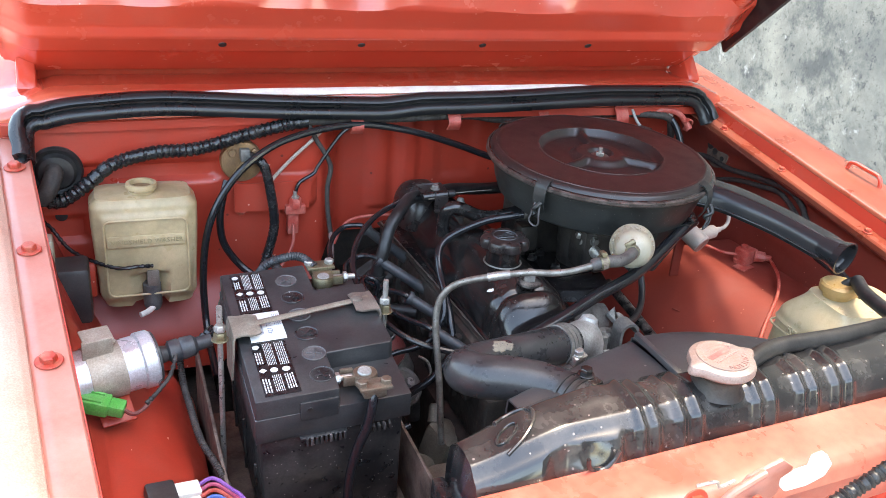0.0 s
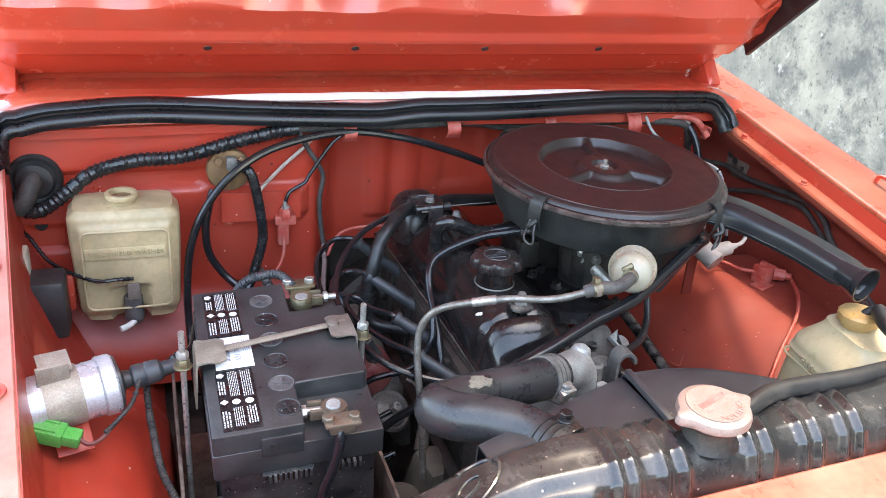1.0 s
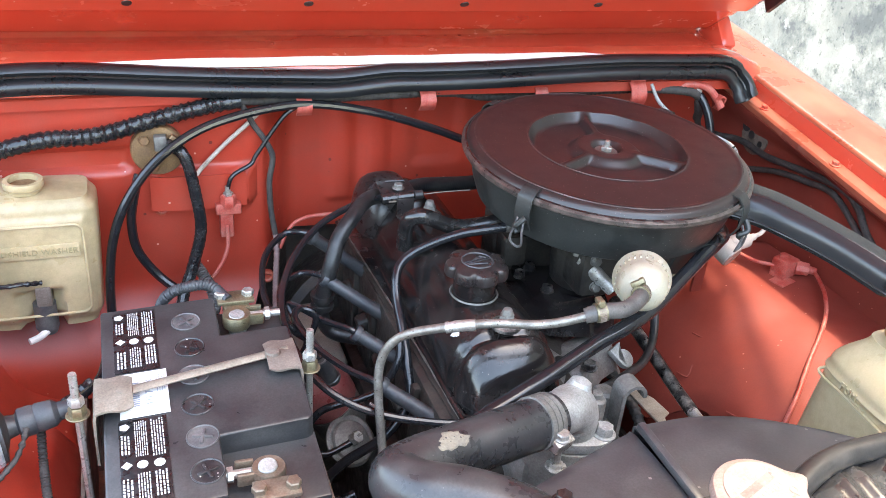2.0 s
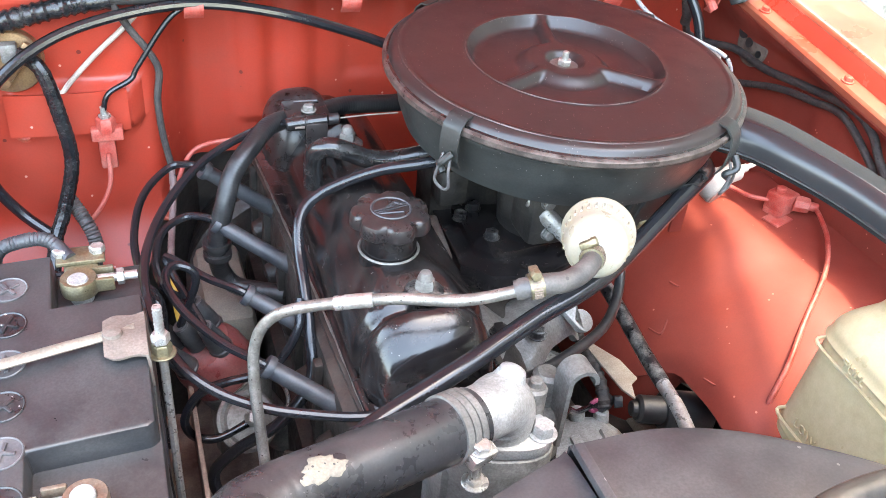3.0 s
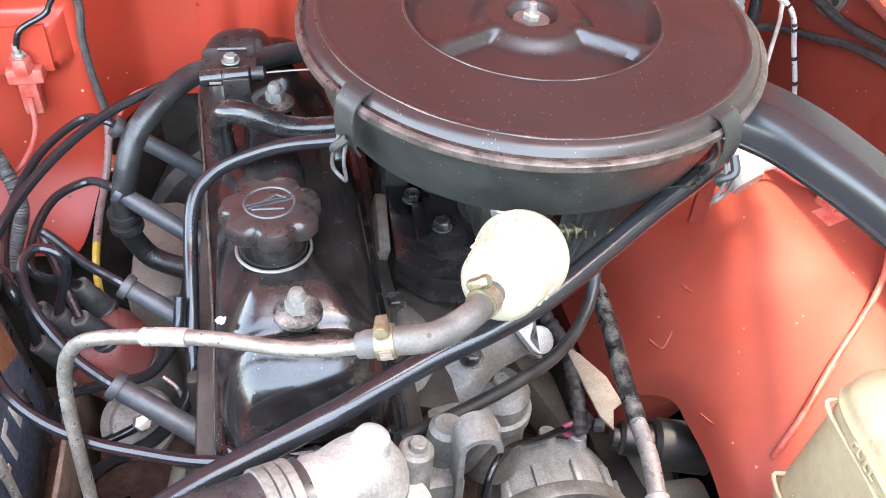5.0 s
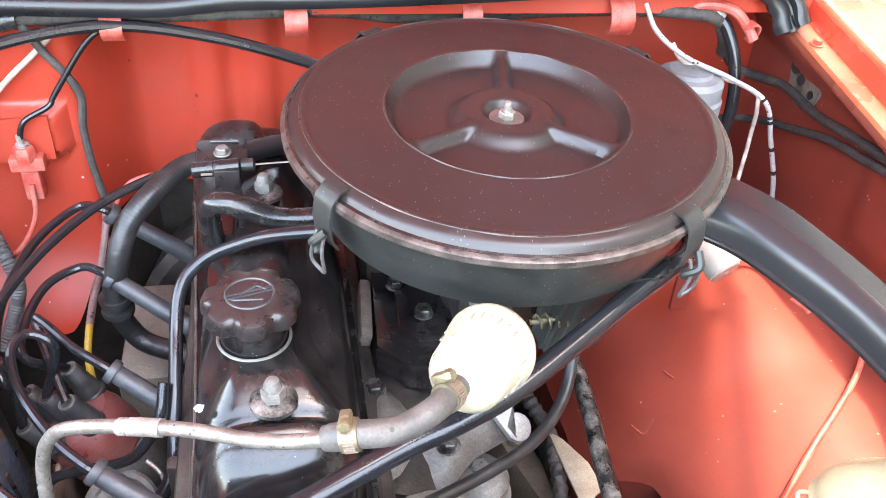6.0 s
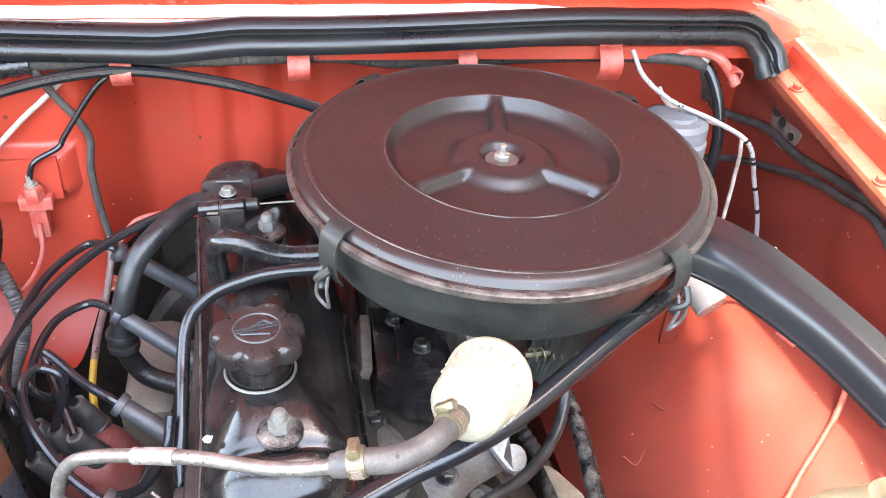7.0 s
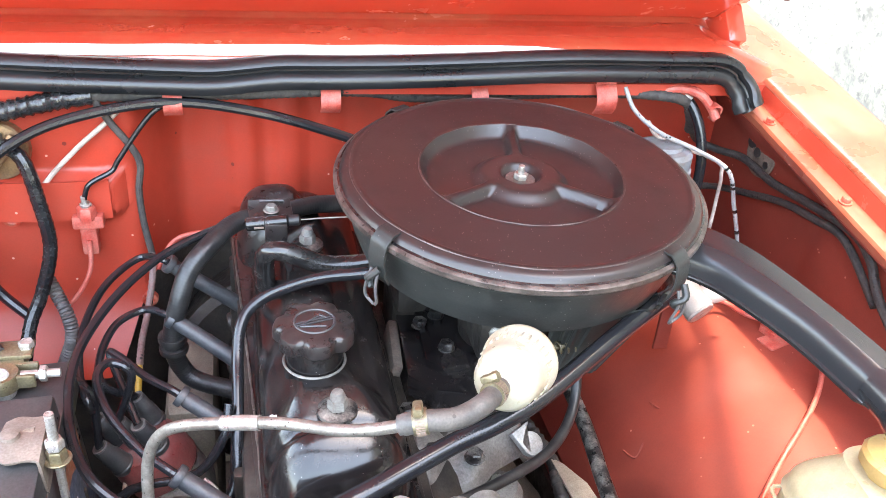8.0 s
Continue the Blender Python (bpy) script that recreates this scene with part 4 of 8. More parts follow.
def build_tray():
    root = thing("battery_tray", (0.08, 0.13, 0.55), "rusty brown sheet-metal battery tray", "battery tray")
    bm = B()
    box(bm, (0.080, 0.125, 0.592), (0.215, 0.31, 0.008), 0.002)
    part("base", bm, "rust", root)
    bm = B()
    box(bm, (-0.026, 0.125, 0.645), (0.004, 0.30, 0.115), 0.001)
    part("side_wall", bm, "rust", root)
    bm = B()
    box(bm, (0.186, 0.125, 0.635), (0.004, 0.30, 0.09), 0.001)
    part("side_wall", bm, "rust", root)
    bm = B()
    box(bm, (0.080, -0.028, 0.61), (0.215, 0.004, 0.045), 0.001)
    part("front_lip", bm, "rust", root)
    bm = B()
    box(bm, (-0.004, 0.13, 0.45), (0.04, 0.22, 0.29), 0.003)
    box(bm, (0.15, 0.13, 0.45), (0.04, 0.22, 0.29), 0.003)
    part("stand", bm, "rust", root)
    return root


build_tray()


# ---- air cleaner ----
AC = Vector((0.526, 0.282, 0.0))


def build_air_cleaner():
    root = thing("air_cleaner", (AC.x, AC.y, 0.83), "round dusty black air cleaner with snorkel, on the carburettor", "air filter")
    bm = B()
    prof = [(0.045, 0.855), (0.090, 0.861), (0.128, 0.869), (0.136, 0.874), (0.142, 0.890), (0.148, 0.917), (0.154, 0.919), (0.155, 0.924), (0.149, 0.926), (0.146, 0.917), (0.138, 0.885), (0.09, 0.87)]
    lathe(bm, prof, (AC.x, AC.y, 0), (0, 0, 1), 96)
    part("drum", bm, "drum", root, "dusty black lower drum")
    bm = B()
    lathe(bm, [(0.147, 0.9220), (0.1560, 0.9225), (0.1580, 0.9245), (0.1580, 0.9285), (0.1560, 0.9300), (0.149, 0.9304), (0.147, 0.9220)], (AC.x, AC.y, 0), (0, 0, 1), 96, caps=False)
    part("rim", bm, "rim", root, "worn bare metal rim")
    # lid with a dished centre and three raised spokes
    bm = B()
    R = 0.1535
    def lid(u, v):
        a, r = 2 * math.pi * u, R * v
        z = 0.9375
        if r > 0.1430:
            k = (r - 0.1430) / (R - 0.1430)
            z -= 0.0080 * (1 - math.sqrt(max(0, 1 - k * k)))
        z += 0.0010 * math.exp(-((r - 0.1430) / 0.0016) ** 2)
        dish = sstep((0.0868 - r) / 0.0095)
        z -= 0.0105 * dish
        z += 0.0010 * math.exp(-((r - 0.0863) / 0.0014) ** 2)
        z += 0.0080 * sstep((0.044 - r) / 0.013)
        z -= 0.0065 * sstep((0.0185 - r) / 0.006)
        for s in (80, 206, 322):
            da = math.atan2(math.sin(a - radians(s)), math.cos(a - radians(s)))
            off = abs(da) * r
            if abs(da) < 1.2:
                z += 0.0085 * dish * math.exp(-(off / 0.0056) ** 4) * sstep((r - 0.024) / 0.010) * (1 - 0.85 * sstep((0.044 - r) / 0.013))
        return AC.x + r * math.cos(a), AC.y + r * math.sin(a), z
    nu, nv = 180, 84
    c = bm.verts.new(lid(0, 0))
    rings = []
    for j in range(1, nv + 1):
        rings.append([bm.verts.new(lid(i / nu, j / nv)) for i in range(nu)])
    for i in range(nu):
        bm.faces.new((c, rings[0][i], rings[0][(i + 1) % nu]))
    for p, q in zip(rings, rings[1:]):
        for i in range(nu):
            bm.faces.new((p[i], q[i], q[(i + 1) % nu], p[(i + 1) % nu]))
    part("lid", bm, "lid", root, "brownish black domed lid with a three-spoke dish", 50)
    bm = B()
    lathe(bm, [(0.1500, 0.9270), (0.1545, 0.9280), (0.1550, 0.9300), (0.1530, 0.9310), (0.1500, 0.9270)], (AC.x, AC.y, 0), (0, 0, 1), 96, caps=False)
    part("lid_edge", bm, "black", root)
    for rr, zz, name in ((0.0871, 0.9377, "dish_edge"), (0.1447, 0.9375, "lid_bead")):
        bm = B()
        tube(bm, [(AC.x + rr * math.cos(k * math.pi / 60), AC.y + rr * math.sin(k * math.pi / 60), zz + 0.0002 * math.sin(k * 0.7)) for k in range(120)], lambda f: 0.0007 + 0.0002 * math.sin(f * 90), 6, smooth=False, closed=True)
        part(name, bm, "lid_wear", root, "edge rubbed to brown metal")
    bm = B()
    lathe(bm, [(0.0125, 0), (0.0125, 0.0016), (0.010, 0.0022), (0.004, 0.0022)], (AC.x, AC.y, 0.9282), (0, 0, 1), 28)
    part("washer", bm, "pipe", root)
    bm = B()
    hexhead(bm, (AC.x, AC.y, 0.9300), (0, 0, 1), 0.0062, 0.005)
    cyl(bm, (AC.x, AC.y, 0.928), (AC.x, AC.y, 0.942), 0.0028, seg=12, ch=0.0006)
    part("wing_nut", bm, "steel", root, "plated nut on a stud")
    # spring clips
    for deg in (213, 303, 33, 123):
        a = radians(deg)
        o, t = Vector((math.cos(a), math.sin(a), 0)), Vector((-math.sin(a), math.cos(a), 0))
        c0 = Vector((AC.x, AC.y, 0))
        bm = B()
        prof = [(0.147, 0.938), (0.155, 0.937), (0.1615, 0.930), (0.1635, 0.918), (0.162, 0.903), (0.157, 0.894)]
        def clip(u, v):
            k = u * (len(prof) - 1)
            i = min(int(k), len(prof) - 2)
            f = k - i
            r, z = prof[i][0] * (1 - f) + prof[i + 1][0] * f, prof[i][1] * (1 - f) + prof[i + 1][1] * f
            return c0 + o * r + t * (0.0085 * (2 * v - 1)) + Vector((0, 0, z))
        sheet(bm, clip, 16, 4, 0.0015)
        cl = part("spring_clip", bm, "drum", root)
        bm = B()
        p = c0 + o * 0.164 + Vector((0, 0, 0.008))
        pts = [p + t * 0.004 + Vector((0, 0, 0.900)), p + o * 0.004 + t * 0.006 + Vector((0, 0, 0.888)), p + o * 0.003 + t * 0.007 + Vector((0, 0, 0.874)), p + t * 0.000 + Vector((0, 0, 0.868)),
               p + o * 0.002 - t * 0.007 + Vector((0, 0, 0.874)), p + o * 0.004 - t * 0.004 + Vector((0, 0, 0.888)), p - t * 0.003 + Vector((0, 0, 0.900))]
        tube(bm, pts, 0.0013, 6, 5)
        part("wire_loop", bm, "vent", cl)
        bm = B()
        tube(bm, [p + t * 0.005 + Vector((0, 0, 0.902)), p + o * 0.006 + Vector((0, 0, 0.895)), p - t * 0.005 + Vector((0, 0, 0.889)), p + o * 0.002 + Vector((0, 0, 0.884))], 0.003, 8, 5)
        part("catch", bm, "drum", cl)
    # snorkel: flat top, rounded flank, thin flange along the lower edge, flared mouth
    line = [(0.602, 0.243, 0.897), (0.645, 0.216, 0.896), (0.675, 0.183, 0.894), (0.695, 0.140, 0.890), (0.709, 0.098, 0.886), (0.720, 0.053, 0.881), (0.729, 0.014, 0.876)]
    path = smooth_path(line, 6)
    shape = [(-1.0, 0.90), (-0.94, 1.0), (0.10, 1.0), (0.32, 0.97), (0.52, 0.86), (0.70, 0.66), (0.84, 0.38), (0.92, 0.08), (0.96, -0.25), (1.00, -0.52), (1.10, -0.56), (1.12, -0.64), (1.00, -0.70), (0.90, -1.0), (-0.90, -1.0), (-1.0, -0.9)]
    round_ = [(math.cos(radians(158 - 22.5 * k)), math.sin(radians(158 - 22.5 * k))) for k in range(16)]
    bm = B()
    rings = []
    n = len(path)
    for i, p in enumerate(path):
        d = (path[min(i + 1, n - 1)] - path[max(i - 1, 0)]).normalized()
        side = d.cross(Vector((0, 0, 1))).normalized()
        up = side.cross(d)
        f = i / (n - 1)
        w = 0.0250 - 0.0095 * sstep(f * 1.4)
        h = 0.0150 - 0.0005 * f
        mouth = sstep((f - 0.86) / 0.12)
        flare = 1 + 0.28 * sstep((f - 0.93) / 0.07)
        ring = []
        for (a1, b1), (a2, b2) in zip(shape, round_):
            x1, y1 = a1 * w, b1 * h
            x2, y2 = a2 * 0.0175, b2 * 0.0175
            ring.append(bm.verts.new(p + side * (x1 + (x2 - x1) * mouth) * flare + up * (y1 + (y2 - y1) * mouth) * flare))
        rings.append(ring)
    inner = [[bm.verts.new(path[-1].lerp(v.co, 0.90)) for v in rings[-1]]]
    inner.append([bm.verts.new(v.co.lerp(path[-1], 0.22) - (path[-1] - path[-6])) for v in inner[0]])
    k16 = len(shape)
    for a, b in zip(rings + inner, (rings + inner)[1:]):
        for k in range(k16):
            bm.faces.new((a[k], a[(k + 1) % k16], b[(k + 1) % k16], b[k]))
    bm.faces.new(rings[0][::-1])
    bm.faces.new(inner[-1])
    part("snorkel", bm, "snorkel", root, "black flattened intake snorkel with a flared mouth", 38)
    # the engine's own lean
    turn = Matrix.Translation((0, 0, 0.10)) @ Matrix.Rotation(radians(3.3), 4, "X") @ Matrix.Translation((0, 0, -0.10))
    for ob in root.children:
        if ob.name.split(".")[0] != "snorkel":
            ob.matrix_parent_inverse = turn @ ob.matrix_parent_inverse
    return root


build_air_cleaner()


# ---- radiator, shroud, hoses ----
def rad_y(x):
    return -0.176 + 0.055 * (x - 0.37)


def build_radiator():
    root = thing("radiator", (0.43, rad_y(0.43), 0.40), "black painted radiator with ribbed top tank, behind the red support", "radiator")
    prof = [(-0.036, 0.74), (-0.037, 0.822), (-0.036, 0.838), (-0.030, 0.856), (-0.018, 0.866), (0.0, 0.869), (0.018, 0.866), (0.031, 0.855), (0.036, 0.835), (0.036, 0.79)]
    ribs = [0.292, 0.306, 0.333, 0.352, 0.415, 0.432, 0.468, 0.484, 0.512, 0.530]
    def fn(u, v):
        x = 0.122 + 0.573 * u
        k = v * (len(prof) - 1)
        i = min(int(k), len(prof) - 2)
        f = k - i
        dy, z = prof[i][0] * (1 - f) + prof[i + 1][0] * f, prof[i][1] * (1 - f) + prof[i + 1][1] * f
        end = sstep((0.11 - (x - 0.122)) / 0.11) if x < 0.235 else sstep((0.06 - (0.695 - x)) / 0.06)
        bulge = sum(math.exp(-((x - r) / 0.0045) ** 2) for r in ribs)
        shut = max(0.0, 1 - u / 0.03) if u < 0.5 else max(0.0, 1 - (1 - u) / 0.03)
        s = 1 + 0.11 * bulge - 0.16 * end ** 2
        z2 = 0.80 + (z - 0.80) * (1 + 0.05 * bulge) - (0.024 * end if z > 0.80 else 0)
        dent = 0.006 * math.exp(-((x - 0.235) / 0.02) ** 2 - ((z - 0.845) / 0.012) ** 2)
        z3 = z2 + 0.010 * sstep((z - 0.79) / 0.06)
        front = sstep((-0.026 - dy) / 0.008) * sstep((z - 0.76) / 0.03)
        swell = 0.0065 * sstep((x - 0.217) / 0.016) * sstep((0.276 - x) / 0.010) + 0.004 * sstep((0.208 - x) / 0.014)
        dent -= swell * front
        # the tank climbs into the hose neck
        z3 += 0.006 * math.exp(-((x - 0.268) / 0.030) ** 2 - ((dy - 0.018) / 0.016) ** 2)
        x += 0.012 * shut ** 0.35 * (1 if u < 0.5 else -1) - (0.004 if u < 0.5 else 0.0)
        q = 1 - shut ** 2
        return x, rad_y(x) + (dy * s + dent) * q, 0.78 + (z3 - 0.78) * (0.15 + 0.85 * q)
    bm = sheet(B(), fn, 260, 60)
    tank = part("top_tank", bm, "radiator", root, "glossy black top tank with pressed ribs", 60)
    bm = B()
    smile = [(0.2285, 0.862), (0.2300, 0.855), (0.2350, 0.850), (0.2420, 0.848), (0.2490, 0.850), (0.2550, 0.856), (0.2580, 0.864)]
    tube(bm, [(x, rad_y(x) - 0.0432, z - 0.004) for x, z in smile], 0.0020, 8, 5)
    part("stamped_hook", bm, "radiator", tank)

    def crown(x, y):
        """Height of the tank's skin at x, y."""
        near = min((abs(fn((x - 0.118) / 0.573, k / 160)[1] - y), -fn((x - 0.118) / 0.573, k / 160)[2]) for k in range(54, 161))
        return 0.0010 - near[1]
    bm = B()
    oval = [(0.1725 + 0.0125 * math.cos(a) * 0.83 - 0.0052 * math.sin(a) * 0.55, -0.188 + 0.0125 * math.cos(a) * 0.55 + 0.0052 * math.sin(a) * 0.83) for a in [k * math.pi / 9 for k in range(18)]]
    tube(bm, [(x, y, crown(x, y)) for x, y in oval], 0.0012, 8, 3, closed=True)
    part("stamped_ring", bm, "radiator", tank)
    bm = B()
    arc = [(0.166, -0.207), (0.180, -0.201), (0.192, -0.192), (0.200, -0.180), (0.200, -0.170), (0.193, -0.163), (0.182, -0.164), (0.170, -0.170)]
    tube(bm, [(x, y, crown(x, y)) for x, y in arc], 0.0019, 8, 5)
    part("pressed_ridge", bm, "radiator", tank)
    bm = B()
    box(bm, (0.425, rad_y(0.42), 0.55), (0.53, 0.045, 0.40), 0.003)
    part("core", bm, "radiator", root)
    bm = B()
    box(bm, (0.128, rad_y(0.13), 0.58), (0.012, 0.06, 0.46), 0.003)
    part("side_bracket", bm, "black", root)
    bm = B()
    box(bm, (0.692, rad_y(0.69), 0.60), (0.012, 0.06, 0.46), 0.003)
    part("side_bracket", bm, "black", root)
    bm = B()
    x, y = 0.382, -0.183
    lathe(bm, [(0.026, 0.872), (0.0215, 0.880), (0.0210, 0.888), (0.024, 0.891), (0.026, 0.8935), (0.010, 0.8942)], (x, y, 0), (0, 0, 1), 36)
    part("filler_neck", bm, "block", root, "tarnished dark filler neck")
    bm = B()
    tube(bm, [(0.395, -0.182, 0.878), (0.42, -0.173, 0.876)], 0.005, 10, smooth=False)
    part("overflow_stub", bm, "brass", root)
    bm = B()
    tube(bm, [(0.300, -0.184, 0.838), (0.288, -0.165, 0.842), (0.280, -0.148, 0.844), (0.272, -0.128, 0.844)], lambda f: 0.0185 + 0.017 * max(0.0, 1 - 1.5 * f) ** 2, 28, 8)
    part("hose_neck", bm, "radiator", root)
    return root


radiator = build_radiator()


def build_rad_cap():
    x, y, z = 0.382, -0.183, 0.8945
    tilt = Vector((-0.02, -0.03, 1)).normalized()
    bm = B()
    def wob(a, h):
        return 1 + 0.27 * max(0, math.cos(2 * (a - 0.12))) ** 12
    lathe(bm, [(0.026, 0.0), (0.0285, 0.001), (0.0300, 0.003), (0.0300, 0.0065), (0.0288, 0.0095), (0.0255, 0.0112), (0.012, 0.0118)], (x, y, z), tilt, 72, wob)
    root = plate = part("cap", bm, "cap_metal", radiator, "worn aluminium pressure cap with red caution print")
    top = Vector((x, y, z)) + tilt * 0.0121
    bm = B()
    lathe(bm, [(0.0235, -0.0006), (0.0235, 0.0002), (0.001, 0.0002)], top, tilt, 48)
    part("printed_disc", bm, "cap_metal", root)
    ex, ey = Vector((0.93, 0.36, 0.03)).normalized(), Vector((-0.36, 0.93, 0.0)).normalized()
    ez = ex.cross(ey)
    rnd = random.Random(2)
    for row, wid in ((0.011, 0.024), (0.004, 0.030), (-0.003, 0.030)):
        bm = B()
        if row == 0.004:
            box(bm, (0, row, 0.0003), (wid, 0.0055, 0.0004), 0)
        else:
            xx = -wid / 2
            while xx < wid / 2 - 0.002:
                w = rnd.uniform(0.0015, 0.004)
                box(bm, (xx + w / 2, row, 0.0003), (w, 0.0036, 0.0004), 0)
                xx += w + 0.0008
        bmesh.ops.transform(bm, matrix=axes(ex, ey, ez, top), verts=bm.verts)
        part("print", bm, "print_red" if row == 0.004 else "print_faded", plate)
    word = "CAUTION"
    for i, ch in enumerate(word):
        a = radians(-34 - i * 15)
        c = top + (ex * math.cos(a) + ey * math.sin(a)) * 0.0188 + ez * 0.0002
        r = (ex * math.cos(a) + ey * math.sin(a))
        t = ez.cross(r)
        letters("letter", ch, axes(-t, r, ez, c), 0.0075, "print_faded", plate, 0.0002)
    for i in range(13):
        a = radians(20 + i * 12)
        bm = B()
        r = (ex * math.cos(a) + ey * math.sin(a))
        box(bm, (0, 0, 0), (0.0024, 0.0032, 0.0004), 0)
        bmesh.ops.transform(bm, matrix=axes(ez.cross(r), -r, ez, top + r * 0.0195 + ez * 0.0003), verts=bm.verts)
        part("print", bm, "print_faded", plate)
    return root


build_rad_cap()


def build_shroud():
    root = thing("fan_shroud", (0.40, -0.11, 0.75), "dusty black plastic fan shroud bolted behind the radiator", "fan shroud")
    def rear(x):
        if x < 0.374:
            return -0.060 - 0.064 * ((0.374 - x) / 0.17) ** 1.1
        return -0.0585 - 0.075 * max(0, (x - 0.41) / 0.15) ** 2
    def top(xa, xb, zz):
        def fn(u, v):
            x = xa + (xb - xa) * u
            y0, y1 = rad_y(x) + 0.030, rear(x)
            if v < 0.6:
                k = v / 0.6
                return x, y0 + (y1 - y0) * k, zz - 0.004 * k * k
            k = (v - 0.6) / 0.4
            return x, y1 + 0.006 * math.sin(k * 1.57), zz - 0.006 - 0.16 * k
        return sheet(B(), fn, 40, 20, 0.002)
    part("panel", top(0.205, 0.374, 0.856), "shroud", root)
    part("panel", top(0.376, 0.640, 0.860), "shroud", root)
    bm = B()
    box(bm, (0.376, -0.105, 0.861), (0.007, 0.078, 0.007), 0.002, Euler((0.02, 0, 0.0)).to_matrix())
    part("joint_bead", bm, "shroud", root)
    bm = B()
    box(bm, (0.284, -0.131, 0.862), (0.014, 0.022, 0.008), 0.002, Euler((0, 0, 0.3)).to_matrix())
    hexhead(bm, (0.282, -0.126, 0.866), (0, 0, 1), 0.006, 0.006, 0.008)
    part("clip_nut", bm, "black", root)
    return root


build_shroud()


def hose_clamp(root, at, d, r, material="zinc", w=0.010, lug=(0, 0, 1)):
    at, d, lug = Vector(at), Vector(d).normalized(), Vector(lug)
    bm = B()
    lathe(bm, [(r, -w / 2), (r + 0.0012, -w / 2), (r + 0.0012, w / 2), (r, w / 2)], at, d, 28)
    side = (lug - d * lug.dot(d)).normalized()
    t = d.cross(side)
    c = at + side * (r + 0.0032)
    box(bm, c, (0.009, 0.006, 0.005), 0.0012, axes(t, d, side, (0, 0, 0)).to_3x3())
    hexhead(bm, c + t * 0.004, t, 0.0036, 0.004)
    cl = part("hose_clamp", bm, material, root)
    bm = B()
    for k in range(26):
        a = 0.5 + k * 0.205
        o = side * math.cos(a) + t * math.sin(a) * -1
        box(bm, at + o * (r + 0.0013), (0.0009, w * 0.62, 0.0006), 0, axes(d.cross(o), d, o, (0, 0, 0)).to_3x3())
    part("slot", bm, "rust", cl)
    return cl


def build_top_hose():
    root = thing("radiator_hose", (0.22, -0.07, 0.82), "thick worn black upper radiator hose with a bend", "radiator hose")
    line = [(0.277, -0.143, 0.843), (0.262, -0.113, 0.845), (0.232, -0.088, 0.845), (0.204, -0.070, 0.842), (0.196, -0.050, 0.837), (0.216, -0.036, 0.832), (0.255, -0.022, 0.826), (0.300, -0.006, 0.819), (0.348, 0.012, 0.811)]
    bm = B()
    def rad(f):
        return 0.0215 + 0.0012 * math.exp(-((f - 0.02) / 0.03) ** 2) + 0.00018 * math.sin(f * 260) * (f > 0.5)
    tube(bm, line, rad, 28, 14)
    part("hose", bm, "hose", root)
    bm = B()
    for k in range(3):
        lathe(bm, [(0.0212, -0.002), (0.0232, -0.0015), (0.0232, 0.0015), (0.0212, 0.002)], Vector((0.274, -0.135, 0.844)) + Vector((-0.004, 0.008, 0)) * k * 0.8, (-0.35, 0.9, 0), 28)
    part("bead", bm, "rubber", root)
    c = Vector((0.335, 0.0072, 0.8130))
    d = Vector((0.048, 0.018, -0.008))
    bm = B()
    for k in range(3):
        lathe(bm, [(0.0210, -0.003), (0.0232, -0.0025), (0.0232, 0.0025), (0.0210, 0.003)], c + d.normalized() * (k - 1) * 0.0062, d, 28)
    part("band_clamp", bm, "alu_dull", root, "wide metal band clamp")
    bm = B()
    box(bm, (0.346, -0.014, 0.806), (0.020, 0.010, 0.012), 0.002, Euler((0.3, 0, 0.35)).to_matrix())
    hexhead(bm, (0.345, -0.014, 0.812), (0, -0.1, 1), 0.0062, 0.005, 0.0075)
    cyl(bm, (0.345, -0.013, 0.782), (0.345, -0.014, 0.812), 0.003, seg=10)
    hexhead(bm, (0.345, -0.013, 0.780), (0, 0, 1), 0.006, 0.004, 0.009)
    part("clamp_screw", bm, "steel", root)
    way = Vector((0.039, 0.014, -0.006)).normalized()
    top = Vector((0.10, -0.30, 0.95))
    top = (top - way * top.dot(way)).normalized()
    cross = way.cross(top)

    def blot(u, v):
        a = 2 * math.pi * u
        r = v * (1 + 0.16 * math.sin(3 * a) + 0.10 * math.sin(7 * a + 1) + 0.06 * math.sin(13 * a))
        turn = 0.36 * r * math.sin(a)
        return Vector((0.236, -0.029, 0.8290)) + way * (0.0135 * r * math.cos(a)) + (top * math.cos(turn) + cross * math.sin(turn)) * (0.0222 - 0.0007 * v ** 6)
    bm = sheet(B(), blot, 56, 8)
    part("paint_splash", bm, "splash", root, "dried pale splash")
    return root


build_top_hose()


